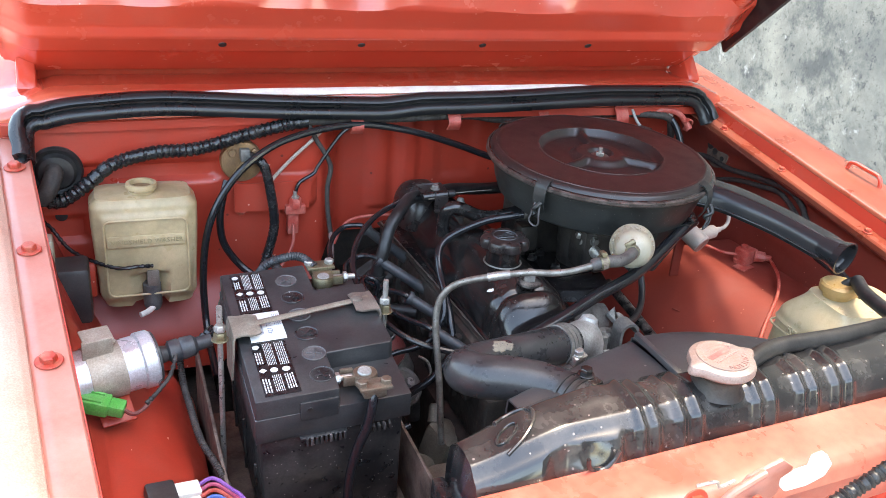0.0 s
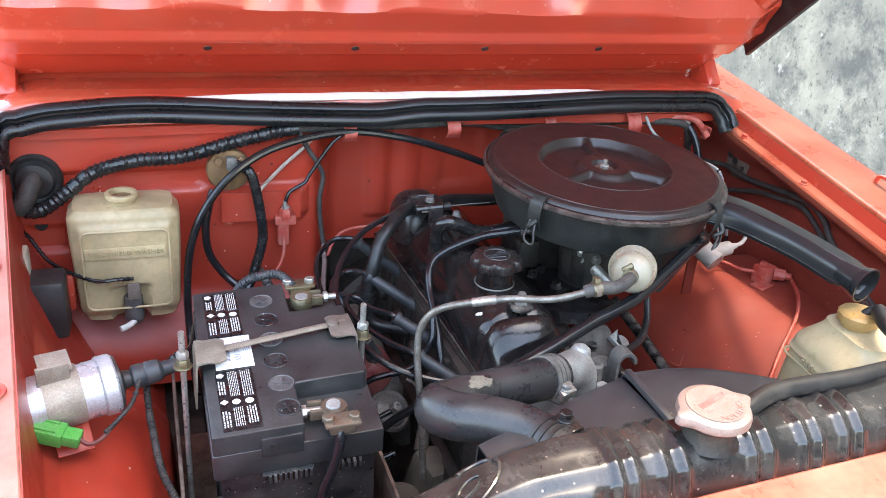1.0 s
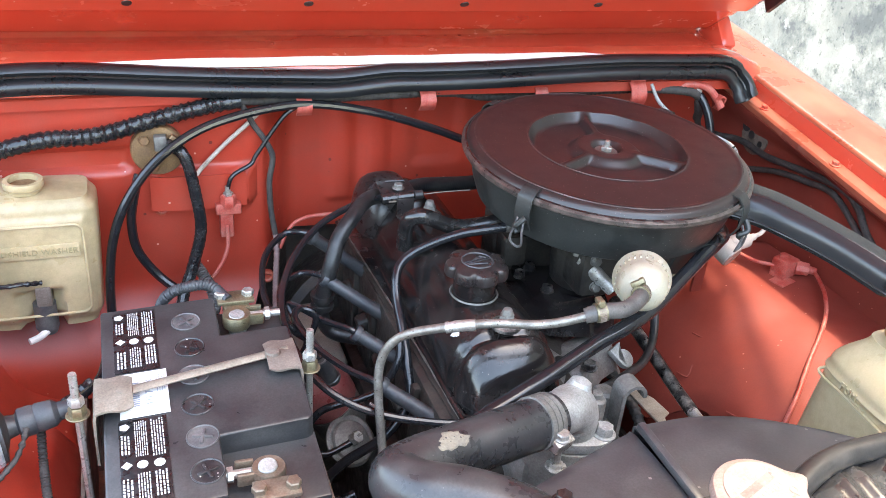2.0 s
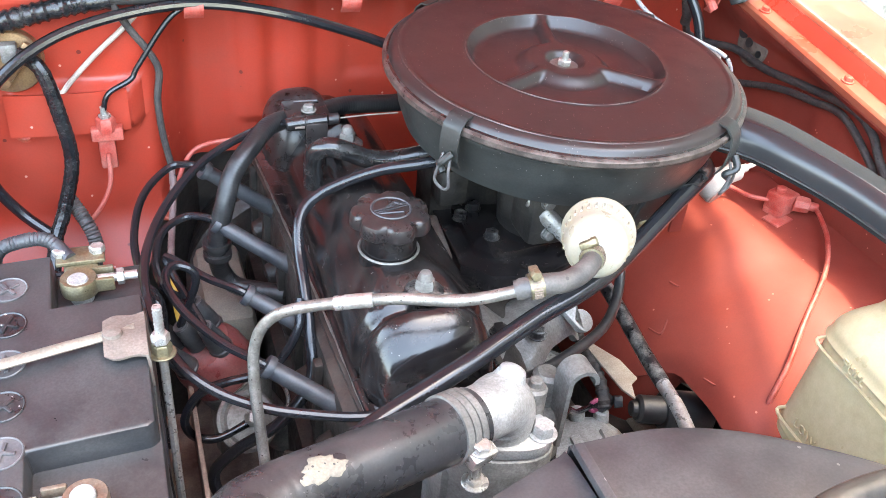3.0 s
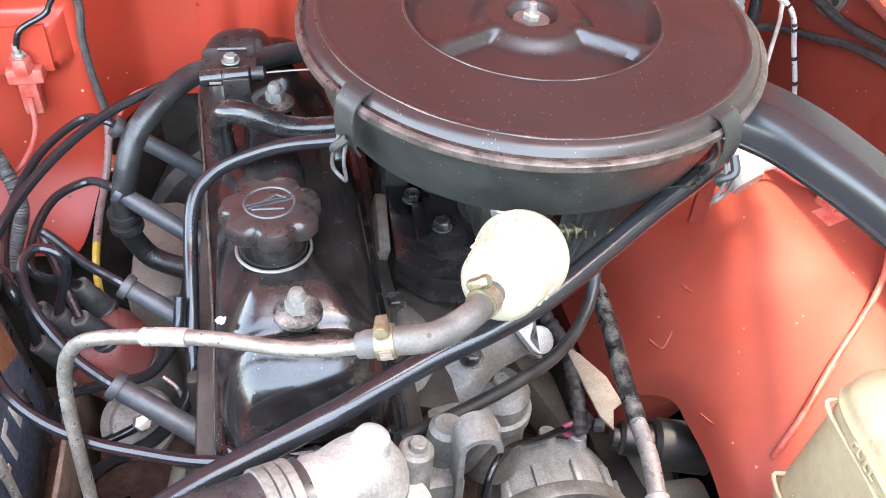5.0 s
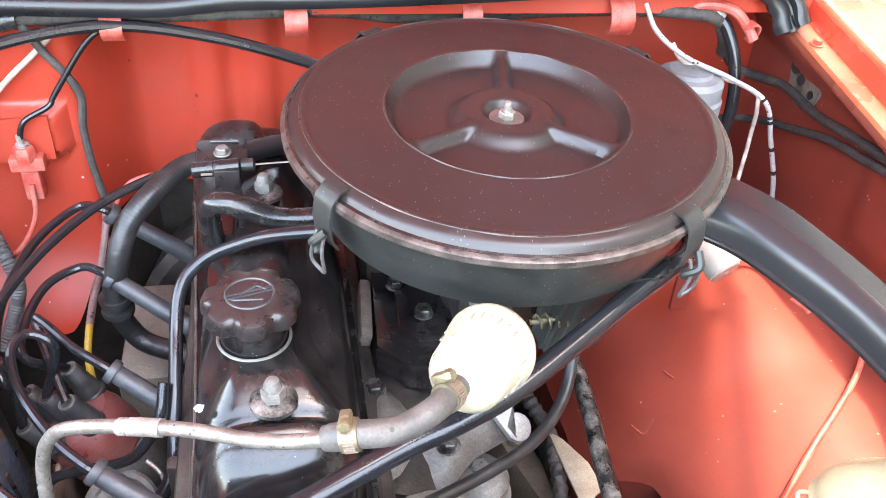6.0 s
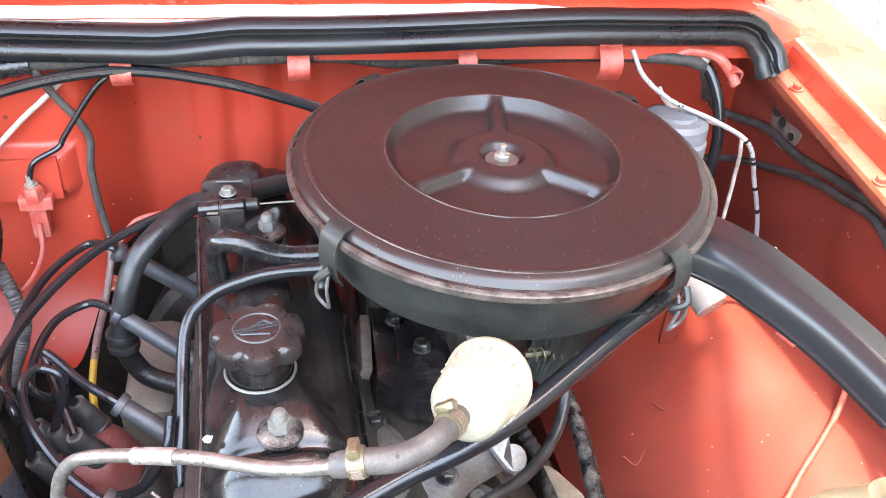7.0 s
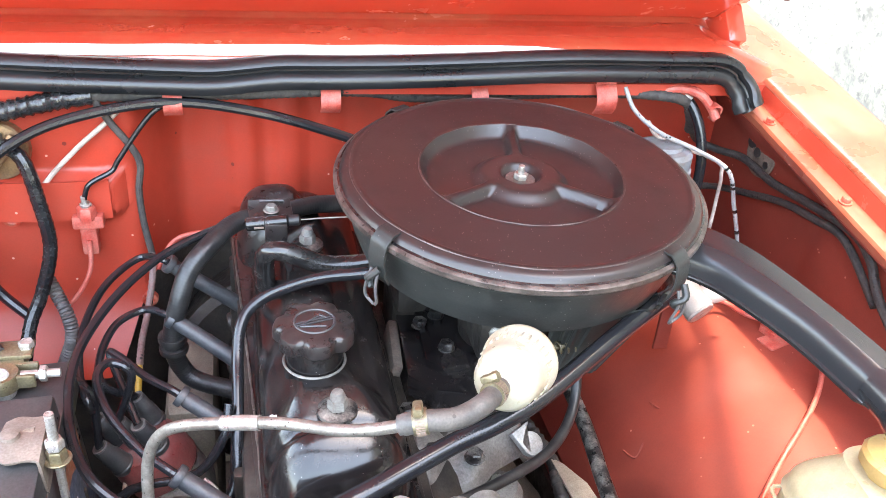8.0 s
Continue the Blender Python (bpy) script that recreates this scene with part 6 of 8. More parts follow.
# ---- under the engine ----
def build_chassis():
    root = thing("chassis", (0.335, 0.0, 0.30), "grimy steel chassis rails and crossmember below the engine", "chassis")
    for x in (-0.02, 0.652):
        bm = B()
        box(bm, (x, 0.10, 0.47), (0.07, 1.3, 0.12), 0.006)
        part("rail", bm, "block", root)
    bm = B()
    box(bm, (0.33, 0.02, 0.40), (0.66, 0.10, 0.10), 0.01)
    part("crossmember", bm, "block", root)
    bm = B()
    box(bm, (0.33, -0.17, 0.36), (0.66, 0.05, 0.06), 0.008)
    part("crossmember", bm, "block", root)
    bm = B()
    tube(bm, [(0.47, 0.30, 0.62), (0.50, 0.33, 0.52), (0.50, 0.42, 0.42), (0.47, 0.60, 0.36), (0.45, 1.2, 0.34)], 0.024, 16, 6)
    part("exhaust_pipe", bm, "rust", root)
    bm = B()
    cyl(bm, (0.335, 0.49, 0.565), (0.335, 0.60, 0.55), 0.135, 0.125, 40, 0.01)
    cyl(bm, (0.345, 0.60, 0.50), (0.345, 0.95, 0.46), 0.11, 0.08, 28, 0.01)
    part("gearbox", bm, "block", root)
    # Added sheet: covers the bright ground, as shade under the car would.
    bm = B()
    box(bm, (0.335, 0.16, 0.335), (0.90, 0.86, 0.006), 0.002)
    part("ground_screen", bm, "rust", root, "added brown sheet that hides the lit ground")
    bm = B()
    box(bm, (0.24, 0.02, 0.55), (0.06, 0.10, 0.16), 0.012)
    part("mounting", bm, "dustgrey", root)
    bm = B()
    lathe(bm, [(0.020, 0), (0.028, 0.004), (0.030, 0.010), (0.030, 0.060), (0.026, 0.066), (0.012, 0.070)], (0.205, 0.075, 0.560), (0.35, 0.9, 0.1), 32)
    part("starter", bm, "dustgrey", root, "dusty grey starter can")
    bm = B()
    box(bm, (0.262, 0.135, 0.590), (0.040, 0.05, 0.07), 0.010, Euler((0.2, 0.1, 0.3)).to_matrix())
    cyl(bm, (0.255, 0.150, 0.622), (0.262, 0.166, 0.640), 0.009, 0.008, 14, 0.001)
    part("oil_pump", bm, "dustgrey", root)
    bm = B()
    box(bm, (0.235, 0.40, 0.56), (0.05, 0.14, 0.20), 0.012)
    part("clutch_housing", bm, "dustgrey", root)
    bm = B()
    tube(bm, [(0.668, 0.30, 0.56), (0.665, 0.20, 0.52), (0.655, 0.05, 0.49)], 0.024, 14, 5)
    box(bm, (0.668, 0.10, 0.535), (0.05, 0.10, 0.05), 0.012)
    part("steering_box", bm, "dustgrey", root)
    bm = B()
    box(bm, (0.602, 0.306, 0.480), (0.034, 0.26, 0.040), 0.004, Euler((0, 0.25, 0.28)).to_matrix())
    part("stay", bm, "dustgrey", root, "dusty grey stay rail")
    bm = B()
    prism(bm, [(0.586, 0.252), (0.597, 0.240), (0.612, 0.211), (0.616, 0.182), (0.606, 0.176), (0.599, 0.156), (0.592, 0.172), (0.590, 0.196)], 0.003, Matrix.Translation((0, 0, 0.626)), 0.001)
    part("stay", bm, "tan", root, "cream-coloured dusty plate")
    for x in (-0.14, 0.80):
        bm = B()
        lathe(bm, [(0.10, -0.07), (0.24, -0.085), (0.275, -0.07), (0.285, 0.0), (0.275, 0.07), (0.24, 0.085), (0.10, 0.07)], (x, 0.14, 0.285), (1, 0, 0), 40)
        part("tyre", bm, "rubber", root)
    return root


build_chassis()


def build_alternator():
    root = thing("alternator", (0.555, 0.11, 0.47), "dusty cast aluminium alternator low beside the engine", "alternator")
    a = Vector((0.557, 0.197, 0.529))
    d = Vector((-0.03, -1, 0.0)).normalized()
    bm = B()
    def slots(t, h):
        return 1 - (0.012 * max(0, math.cos(12 * t)) ** 6 if 0.010 < h < 0.05 else 0)
    lathe(bm, [(0.018, -0.004), (0.034, -0.002), (0.047, 0.004), (0.056, 0.013), (0.0605, 0.026), (0.0615, 0.050), (0.0615, 0.060)], a, d, 96, slots)
    part("rear_housing", bm, "alu", root)
    bm = B()
    lathe(bm, [(0.0600, 0.060), (0.0675, 0.061), (0.0680, 0.064), (0.0680, 0.072), (0.0670, 0.074), (0.0625, 0.075), (0.0610, 0.105), (0.050, 0.125), (0.030, 0.130)], a, d, 64)
    part("front_housing", bm, "alu_dull", root)
    for k in range(6):
        t = radians(15 + k * 30)
        o = Vector((math.cos(t), 0, math.sin(t)))
        bm = B()
        box(bm, a + d * 0.050 + o * 0.0625, (0.010, 0.024, 0.006), 0.002, axes(o.cross(d), d, o, (0, 0, 0)).to_3x3())
        part("lug", bm, "alu", root)
    bm = B()
    lathe(bm, [(0.02, 0.135), (0.050, 0.136), (0.046, 0.141), (0.050, 0.146), (0.02, 0.147)], a, d, 32)
    part("pulley", bm, "dipstick", root)
    for p, h in (((0.556, 0.184, 0.583), 0.013), ((0.583, 0.180, 0.578), 0.013)):
        bm = B()
        cyl(bm, p, Vector(p) + Vector((0, 0.002, h)), 0.0085, 0.0075, 16, 0.001)
        part("stud", bm, "alu", root)
    bm = B()
    tube(bm, [(0.576 + 0.0075 * math.cos(k * 0.785), 0.184, 0.598 + 0.0075 * math.sin(k * 0.785)) for k in range(8)], 0.0024, 8, 3, closed=True)
    part("pink_ring", bm, "pinkwire", root, "pink insulated ring terminal")
    bm = B()
    box(bm, (0.588, 0.190, 0.592), (0.024, 0.016, 0.016), 0.003, Euler((0.2, 0.1, 0.5)).to_matrix())
    cyl(bm, (0.598, 0.186, 0.596), (0.606, 0.182, 0.598), 0.007, 0.006, 8, 0.001)
    part("plug", bm, "boot", root, "dusty grey wiring plug")
    return root


build_alternator()


def build_brackets():
    root = thing("adjusting_bracket", (0.445, 0.045, 0.74), "dirty cast bracket with a hooked end beside the thermostat", "bracket")
    bm = B()
    def hook(u, v):
        a = math.pi * 1.15 * u - 0.25
        r = 0.0125
        if u < 0.45:
            k = u / 0.45
            x, z = 0.434, 0.735 + 0.060 * k
        else:
            k = (u - 0.45) / 0.55
            t = math.pi - k * 3.3
            x, z = 0.434 + r + r * math.cos(t), 0.795 + r * math.sin(t)
        return x, 0.036 + 0.020 * v, z
    sheet(bm, hook, 30, 5, 0.0035)
    part("hook", bm, "alu_dull", root)
    bm = B()
    box(bm, (0.425, 0.060, 0.735), (0.035, 0.04, 0.05), 0.008)
    cyl(bm, (0.432, 0.065, 0.75), (0.434, 0.066, 0.785), 0.013, 0.011, 18, 0.003)
    part("casting", bm, "alu_dull", root)
    # inlet casting with a lug below the filter
    m = thing("inlet_manifold", (0.46, 0.15, 0.72), "dusty aluminium inlet manifold below the carburettor", "inlet manifold")
    bm = B()
    def top(u, v):
        x = 0.414 + 0.124 * u
        yf = 0.122 + 0.06 * u + 0.35 * (x - 0.45) ** 2 - 0.012 * math.exp(-((x - 0.47) / 0.02) ** 2)
        y = yf + (0.232 - yf) * v
        arch = math.sin(math.pi * min(1.0, v * 0.95 + 0.05)) ** 0.45
        z = 0.690 + (0.058 - 0.012 * u) * arch * (1 - 0.75 * sstep((u - 0.86) / 0.14)) * (0.5 + 0.5 * sstep(u / 0.08))
        z += 0.007 * math.exp(-((x - 0.430) / 0.011) ** 2) - 0.006 * math.exp(-((x - 0.452) / 0.009) ** 2) + 0.004 * math.exp(-((x - 0.49) / 0.016) ** 2)
        return x, y, z + 0.0012 * noise.noise((x * 90, y * 90, 1.0))
    sheet(bm, top, 60, 34, 0.006)
    part("runner", bm, "alu_dull", m)
    bm = B()
    ear = [(0.011 * math.cos(k * 0.4488), 0.011 * math.sin(k * 0.4488)) for k in range(-3, 11)] + [(-0.016, 0.012), (-0.018, -0.010)]
    ex, ez = Vector((0.55, -0.62, -0.56)).normalized(), Vector((0.25, -0.55, 0.79))
    ez = (ez - ex * ez.dot(ex)).normalized()
    prism(bm, ear, 0.007, axes(ex, ez.cross(ex), ez, (0.526, 0.174, 0.726)), 0.0015)
    part("lug", bm, "alu", m)
    bm = B()
    box(bm, (0.446, 0.118, 0.700), (0.030, 0.030, 0.055), 0.007, Euler((0.25, 0.05, 0.2)).to_matrix())
    box(bm, (0.468, 0.128, 0.680), (0.022, 0.030, 0.070), 0.007, Euler((0.3, 0.1, 0.4)).to_matrix())
    part("riser", bm, "alu_dull", m)
    f = thing("fuel_pump", (0.50, 0.17, 0.58), "dusty cast aluminium fuel pump below the inlet manifold", "fuel pump")
    bm = B()
    lathe(bm, [(0.020, 0.58), (0.024, 0.585), (0.024, 0.650), (0.027, 0.652), (0.027, 0.660), (0.024, 0.662), (0.024, 0.676), (0.018, 0.684), (0.006, 0.686)], (0.502, 0.172, 0), (0, 0, 1), 36)
    part("canister", bm, "alu_dull", f)
    part("screw", hexhead(B(), (0.502, 0.172, 0.684), (0, 0, 1), 0.007, 0.006, 0.009), "steel", f)
    for p in ((0.434, 0.150, 0.752), (0.470, 0.150, 0.742), (0.424, 0.205, 0.748)):
        part("bolt", hexhead(B(), p, (0, 0, 1), 0.007, 0.006, 0.009), "dipstick", m)
    bm = B()
    tube(bm, [(0.415, 0.40, 0.70), (0.45, 0.33, 0.72), (0.45, 0.22, 0.715), (0.43, 0.13, 0.70)], 0.030, 16, 6)
    part("plenum", bm, "block", m)
    s = thing("heat_shield", (0.47, 0.26, 0.76), "black pressed plate with bolts below the air cleaner", "heat shield")
    bm = B()
    prism(bm, [(0.430, 0.235), (0.450, 0.212), (0.492, 0.200), (0.530, 0.215), (0.545, 0.27), (0.535, 0.335), (0.435, 0.335)], 0.004, Matrix.Translation((0, 0, 0.760)), 0.0015)
    part("plate", bm, "cover", s)
    bm = B()
    prism(bm, [(0.447, 0.248), (0.462, 0.232), (0.520, 0.240), (0.522, 0.31), (0.452, 0.325)], 0.007, Matrix.Translation((0, 0, 0.7635)), 0.002)
    part("raised_plate", bm, "cover", s)
    bm = B()
    box(bm, (0.4235, 0.283, 0.752), (0.010, 0.064, 0.028), 0.003, Euler((0.1, 0.2, -0.06)).to_matrix())
    part("edge_strip", bm, "strap", s, "brownish metal edge strip")
    for p in ((0.469, 0.261, 0.770), (0.452, 0.300, 0.769), (0.470, 0.312, 0.770), (0.51, 0.25, 0.770)):
        part("bolt", hexhead(B(), p, (0, 0, 1), 0.0068, 0.006, 0.008), "dipstick", s)
    bm = B()
    def lip(u, v):
        a = [(0.430, 0.235), (0.450, 0.212), (0.492, 0.200), (0.530, 0.215)]
        k = u * 3
        i = min(int(k), 2)
        f = k - i
        return a[i][0] * (1 - f) + a[i + 1][0] * f, a[i][1] * (1 - f) + a[i + 1][1] * f - 0.006 * v, 0.762 - 0.014 * v
    sheet(bm, lip, 18, 4, 0.002)
    part("lip", bm, "cover", s)
    c = thing("carburettor", (0.52, 0.27, 0.77), "dusty metal carburettor under the air cleaner", "carburettor")
    bm = B()
    cyl(bm, (0.526, 0.282, 0.765), (0.526, 0.282, 0.865), 0.040, 0.046, 28, 0.004)
    box(bm, (0.516, 0.245, 0.810), (0.060, 0.045, 0.060), 0.008)
    box(bm, (0.560, 0.262, 0.800), (0.040, 0.050, 0.050), 0.008)
    box(bm, (0.478, 0.350, 0.795), (0.100, 0.050, 0.130), 0.012)
    box(bm, (0.545, 0.385, 0.780), (0.150, 0.050, 0.150), 0.012)
    box(bm, (0.445, 0.318, 0.800), (0.030, 0.030, 0.040), 0.006)
    part("body", bm, "block", c)
    for p in ((0.500, 0.2225, 0.828), (0.522, 0.2225, 0.800), (0.505, 0.2225, 0.795), (0.545, 0.2360, 0.815), (0.570, 0.2370, 0.790)):
        part("screw", hexhead(B(), p, (0, -1, 0), 0.0055, 0.005, 0.0068), "alu_dull", c)
    bm = B()
    cyl(bm, (0.487, 0.236, 0.824), (0.502, 0.228, 0.820), 0.0062, seg=14, ch=0.001)
    cyl(bm, (0.500, 0.229, 0.815), (0.520, 0.208, 0.795), 0.009, 0.007, 14, 0.001)
    box(bm, (0.497, 0.238, 0.828), (0.030, 0.014, 0.010), 0.003, Euler((0, 0.2, -0.4)).to_matrix())
    part("linkage", bm, "steel", c)
    bm = B()
    tube(bm, [(0.532 + 0.0009 * k, 0.180 + 0.0048 * math.cos(k * 0.9), 0.826 + 0.0048 * math.sin(k * 0.9)) for k in range(34)], 0.0010, 6, 2)
    part("spring", bm, "brass", c, "small brass return spring")
    bm = B()
    cyl(bm, (0.528, 0.180, 0.826), (0.570, 0.180, 0.828), 0.0022, seg=10)
    cyl(bm, (0.562, 0.180, 0.828), (0.570, 0.180, 0.828), 0.008, seg=14, ch=0.001)
    part("screw", bm, "brass", c)
    d = thing("warm_air_duct", (0.585, 0.175, 0.82), "black warm-air duct below the air cleaner drum", "air duct")
    bm = B()
    def duct(u, v):
        a = 2 * math.pi * u
        cc, s2 = math.cos(a), math.sin(a)
        e = 0.45
        k = (1 - 0.45 * v) * (1 + 0.035 * math.tanh(3 * math.cos(11 * a)))
        ctr = Vector((0.584, 0.192, 0.868)).lerp(Vector((0.560, 0.195, 0.795)), v)
        return ctr + Vector((math.copysign(abs(cc) ** e, cc) * 0.038 * k, math.copysign(abs(s2) ** e, s2) * 0.026 * k, 0))
    sheet(bm, duct, 132, 14)
    part("duct", bm, "drum", d)


build_brackets()


def build_distributor():
    root = thing("distributor", (0.225, 0.22, 0.62), "distributor with maroon cap and grey rubber boots", "distributor")
    base = Vector((0.207, 0.250, 0.686))
    ax = Vector((-0.46, -0.06, 0.88)).normalized()
    x, y, z = frame_of(ax)
    bm = B()
    lathe(bm, [(0.030, -0.022), (0.033, -0.018), (0.033, 0.004), (0.031, 0.012), (0.027, 0.019), (0.016, 0.022)], base, ax, 40)
    part("cap", bm, "maroon", root, "maroon phenolic cap")
    bm = B()
    lathe(bm, [(0.018, -0.14), (0.020, -0.075), (0.030, -0.055), (0.032, -0.022)], base, ax, 32)
    part("housing", bm, "alu_dull", root)
    tips = []
    for k in range(5):
        a = radians(45 + 90 * k)
        o = (x * math.cos(a) + y * math.sin(a)) * 0.0225 if k < 4 else Vector((0, 0, 0))
        p = base + ax * 0.016 + o
        q = ax * 1.0 + o * 4
        q.normalize()
        bm = B()
        lathe(bm, [(0.0098, 0), (0.0108, 0.002), (0.0106, 0.005), (0.0096, 0.006), (0.0092, 0.015), (0.0086, 0.017), (0.0088, 0.020), (0.0078, 0.022), (0.0072, 0.032), (0.0060, 0.034), (0.0038, 0.0345), (0.0038, 0.035)], p, q, 20)
        boot = part("tower_boot", bm, "tower", root, "black rubber tower boot")
        bm = B()
        lathe(bm, [(0.0064, -0.001), (0.0070, 0.0), (0.0066, 0.0012), (0.0052, 0.0008)], p + q * 0.0335, q, 16)
        part("lip", bm, "vent", boot, "pale dusty lip")
        tips.append(p + q * 0.034)
    bm = B()
    c = Vector((0.229, 0.204, 0.648))
    lathe(bm, [(0.010, -0.010), (0.025, -0.006), (0.028, -0.001), (0.028, 0.002), (0.0255, 0.0035), (0.022, 0.0025), (0.020, 0.0055), (0.012, 0.008), (0.005, 0.009)], c, (0.30, -0.60, 0.74), 40)
    part("vacuum_unit", bm, "alu_dull", root, "round grey vacuum advance unit")
    bm = B()
    hexhead(bm, c + Vector((0.30, -0.60, 0.74)).normalized() * 0.008, (0.30, -0.60, 0.74), 0.0070, 0.012)
    part("union", bm, "steel", root)
    bm = B()
    tube(bm, [(0.252, 0.215, 0.685), (0.262, 0.206, 0.680), (0.265, 0.200, 0.665), (0.258, 0.197, 0.655)], 0.0018, 8, 5)
    part("spring_clip", bm, "steel", root)
    return tips


TIPS = build_distributor()


# ---- cables and hoses ----
def cable(name, pts, r, material, label, category="cable", per=7, seg=10, ribs=0.0, pitch=0.004, group=""):
    mid = Vector(pts[len(pts) // 2])
    ob = part(name, tube(B(), [Vector(p) - mid for p in pts], r, seg, per, ribs=ribs, pitch=pitch), material)
    ob.location = mid
    return tagged(ob, label, category, group)


def lead(start, end, pts, tip):
    """A spark plug lead: boot into the head, collar, and sheath to the distributor tower."""
    root = thing("spark_plug_lead", start, "black spark plug lead with grey rubber boot", "ignition lead", "spark plug leads")
    s, e = Vector(start), Vector(end)
    d = (e - s).normalized()
    L = (e - s).length
    bm = B()
    lathe(bm, [(0.0055, 0.0), (0.0070, 0.005), (0.0074, L * 0.6), (0.0085, L * 0.95), (0.0085, L)], s, d, 20)
    boot = part("boot", bm, "boot", root)
    bm = B()
    lathe(bm, [(0.0055, -0.003), (0.0088, -0.003), (0.0094, 0.0), (0.0088, 0.003), (0.0065, 0.003)], s, d, 20)
    part("collar", bm, "boot", boot)
    bm = B()
    tube(bm, [s + d * 0.005, s - d * 0.010] + [Vector(p) for p in pts] + [tip], 0.0035, 10, 7)
    part("sheath", bm, "wire", root)


lead((0.240, 0.138, 0.768), (0.300, 0.112, 0.728), [(0.211, 0.164, 0.775), (0.187, 0.199, 0.782), (0.176, 0.231, 0.790), (0.184, 0.247, 0.793), (0.200, 0.245, 0.780)], TIPS[4])
lead((0.239, 0.230, 0.766), (0.300, 0.203, 0.728), [(0.210, 0.252, 0.772), (0.186, 0.277, 0.777), (0.180, 0.280, 0.772)], TIPS[0])
lead((0.228, 0.328, 0.775), (0.300, 0.300, 0.728), [(0.202, 0.344, 0.776), (0.180, 0.325, 0.775), (0.171, 0.285, 0.772), (0.176, 0.25, 0.768)], TIPS[1])
lead((0.225, 0.386, 0.798), (0.300, 0.388, 0.735), [(0.195, 0.402, 0.796), (0.168, 0.366, 0.790), (0.156, 0.304, 0.785), (0.160, 0.248, 0.780), (0.170, 0.222, 0.77)], TIPS[2])
cable("coil_lead", [(-0.022, 0.155, 0.786), (-0.005, 0.20, 0.775), (0.01, 0.268, 0.775), (0.06, 0.285, 0.775), (0.120, 0.267, 0.778), (0.143, 0.256, 0.780), (0.169, 0.232, 0.775), tuple(TIPS[3])], 0.0035, "wire", "black ignition coil lead", "ignition lead")
cable("throttle_cable", [(0.322, 0.384, 0.843), (0.302, 0.386, 0.842), (0.266, 0.376, 0.838), (0.224, 0.350, 0.830), (0.190, 0.305, 0.822), (0.168, 0.254, 0.814), (0.161, 0.213, 0.806), (0.165, 0.170, 0.797), (0.179, 0.133, 0.787), (0.200, 0.112, 0.777), (0.229, 0.097, 0.769), (0.258, 0.088, 0.764), (0.293, 0.078, 0.762), (0.335, 0.073, 0.762), (0.365, 0.062, 0.76)], 0.0038, "wire", "long looped black control cable")
def build_heater_hose():
    root = thing("heater_hose", (0.25, 0.34, 0.76), "thick black braided heater hose behind the valve cover", "hose")
    line = [(0.48, 0.448, 0.824), (0.42, 0.436, 0.829), (0.367, 0.424, 0.836), (0.330, 0.405, 0.838), (0.290, 0.388, 0.840), (0.264, 0.358, 0.833), (0.245, 0.342, 0.816), (0.234, 0.330, 0.788), (0.227, 0.331, 0.758), (0.226, 0.335, 0.735), (0.230, 0.342, 0.710), (0.244, 0.338, 0.694), (0.285, 0.318, 0.692)]
    part("hose", tube(B(), line, 0.0090, 16, 7, ribs=0.00015, pitch=0.003), "rubber", root)
    for zz in (0.738, 0.750):
        bm = B()
        lathe(bm, [(0.0095, -0.003), (0.0130, -0.003), (0.0135, 0.0), (0.0130, 0.003), (0.0095, 0.003)], (0.2262, 0.334, zz), (0, -0.05, 1), 22)
        part("joint_collar", bm, "rubber", root)


build_heater_hose()
cable("bypass_hose", [(0.575, 0.215, 0.795), (0.569, 0.190, 0.765), (0.554, 0.166, 0.752), (0.527, 0.138, 0.751), (0.490, 0.112, 0.758), (0.440, 0.085, 0.766), (0.405, 0.066, 0.776)], 0.0046, "rubber", "curved black hose beside the inlet manifold", "hose", seg=14)
def clipped_hose(name, pts, r, material, label, ends, seg=16):
    """A hose with spring clips at the given ways along it."""
    root = thing(name, pts[len(pts) // 2], label, "hose")
    path = smooth_path(pts, 7)
    part("hose", tube(B(), path, r, seg, smooth=False), material, root)
    for f in ends:
        i = int(f * (len(path) - 2))
        bm = B()
        d = path[i + 1] - path[i]
        lathe(bm, [(r, -0.0035), (r + 0.0014, -0.003), (r + 0.0014, 0.003), (r, 0.0035)], path[i], d, 18)
        part("spring_clip", bm, "dipstick", root)


clipped_hose("vacuum_hose", [(0.43, 0.248, 0.868), (0.389, 0.255, 0.860), (0.360, 0.262, 0.854), (0.335, 0.271, 0.842), (0.311, 0.277, 0.828), (0.296, 0.273, 0.818), (0.288, 0.262, 0.807), (0.285, 0.245, 0.791), (0.284, 0.220, 0.774), (0.282, 0.190, 0.750), (0.277, 0.165, 0.720), (0.250, 0.155, 0.690), (0.215, 0.158, 0.665), (0.195, 0.160, 0.640), (0.200, 0.150, 0.620), (0.222, 0.150, 0.625)], 0.0050, "wire", "thin black vacuum hose along the valve cover", (0.04, 0.96))
clipped_hose("servo_hose", [(0.235, 0.016, 0.765), (0.262, 0.026, 0.785), (0.296, 0.038, 0.798), (0.330, 0.049, 0.805), (0.371, 0.062, 0.814), (0.393, 0.070, 0.819), (0.430, 0.083, 0.827), (0.464, 0.092, 0.834), (0.503, 0.109, 0.841), (0.583, 0.158, 0.857), (0.620, 0.182, 0.860), (0.652, 0.215, 0.852), (0.668, 0.28, 0.845), (0.68, 0.42, 0.82), (0.69, 0.50, 0.80)], 0.0074, "wire", "straight thick black hose under the fuel filter", (0.95,))
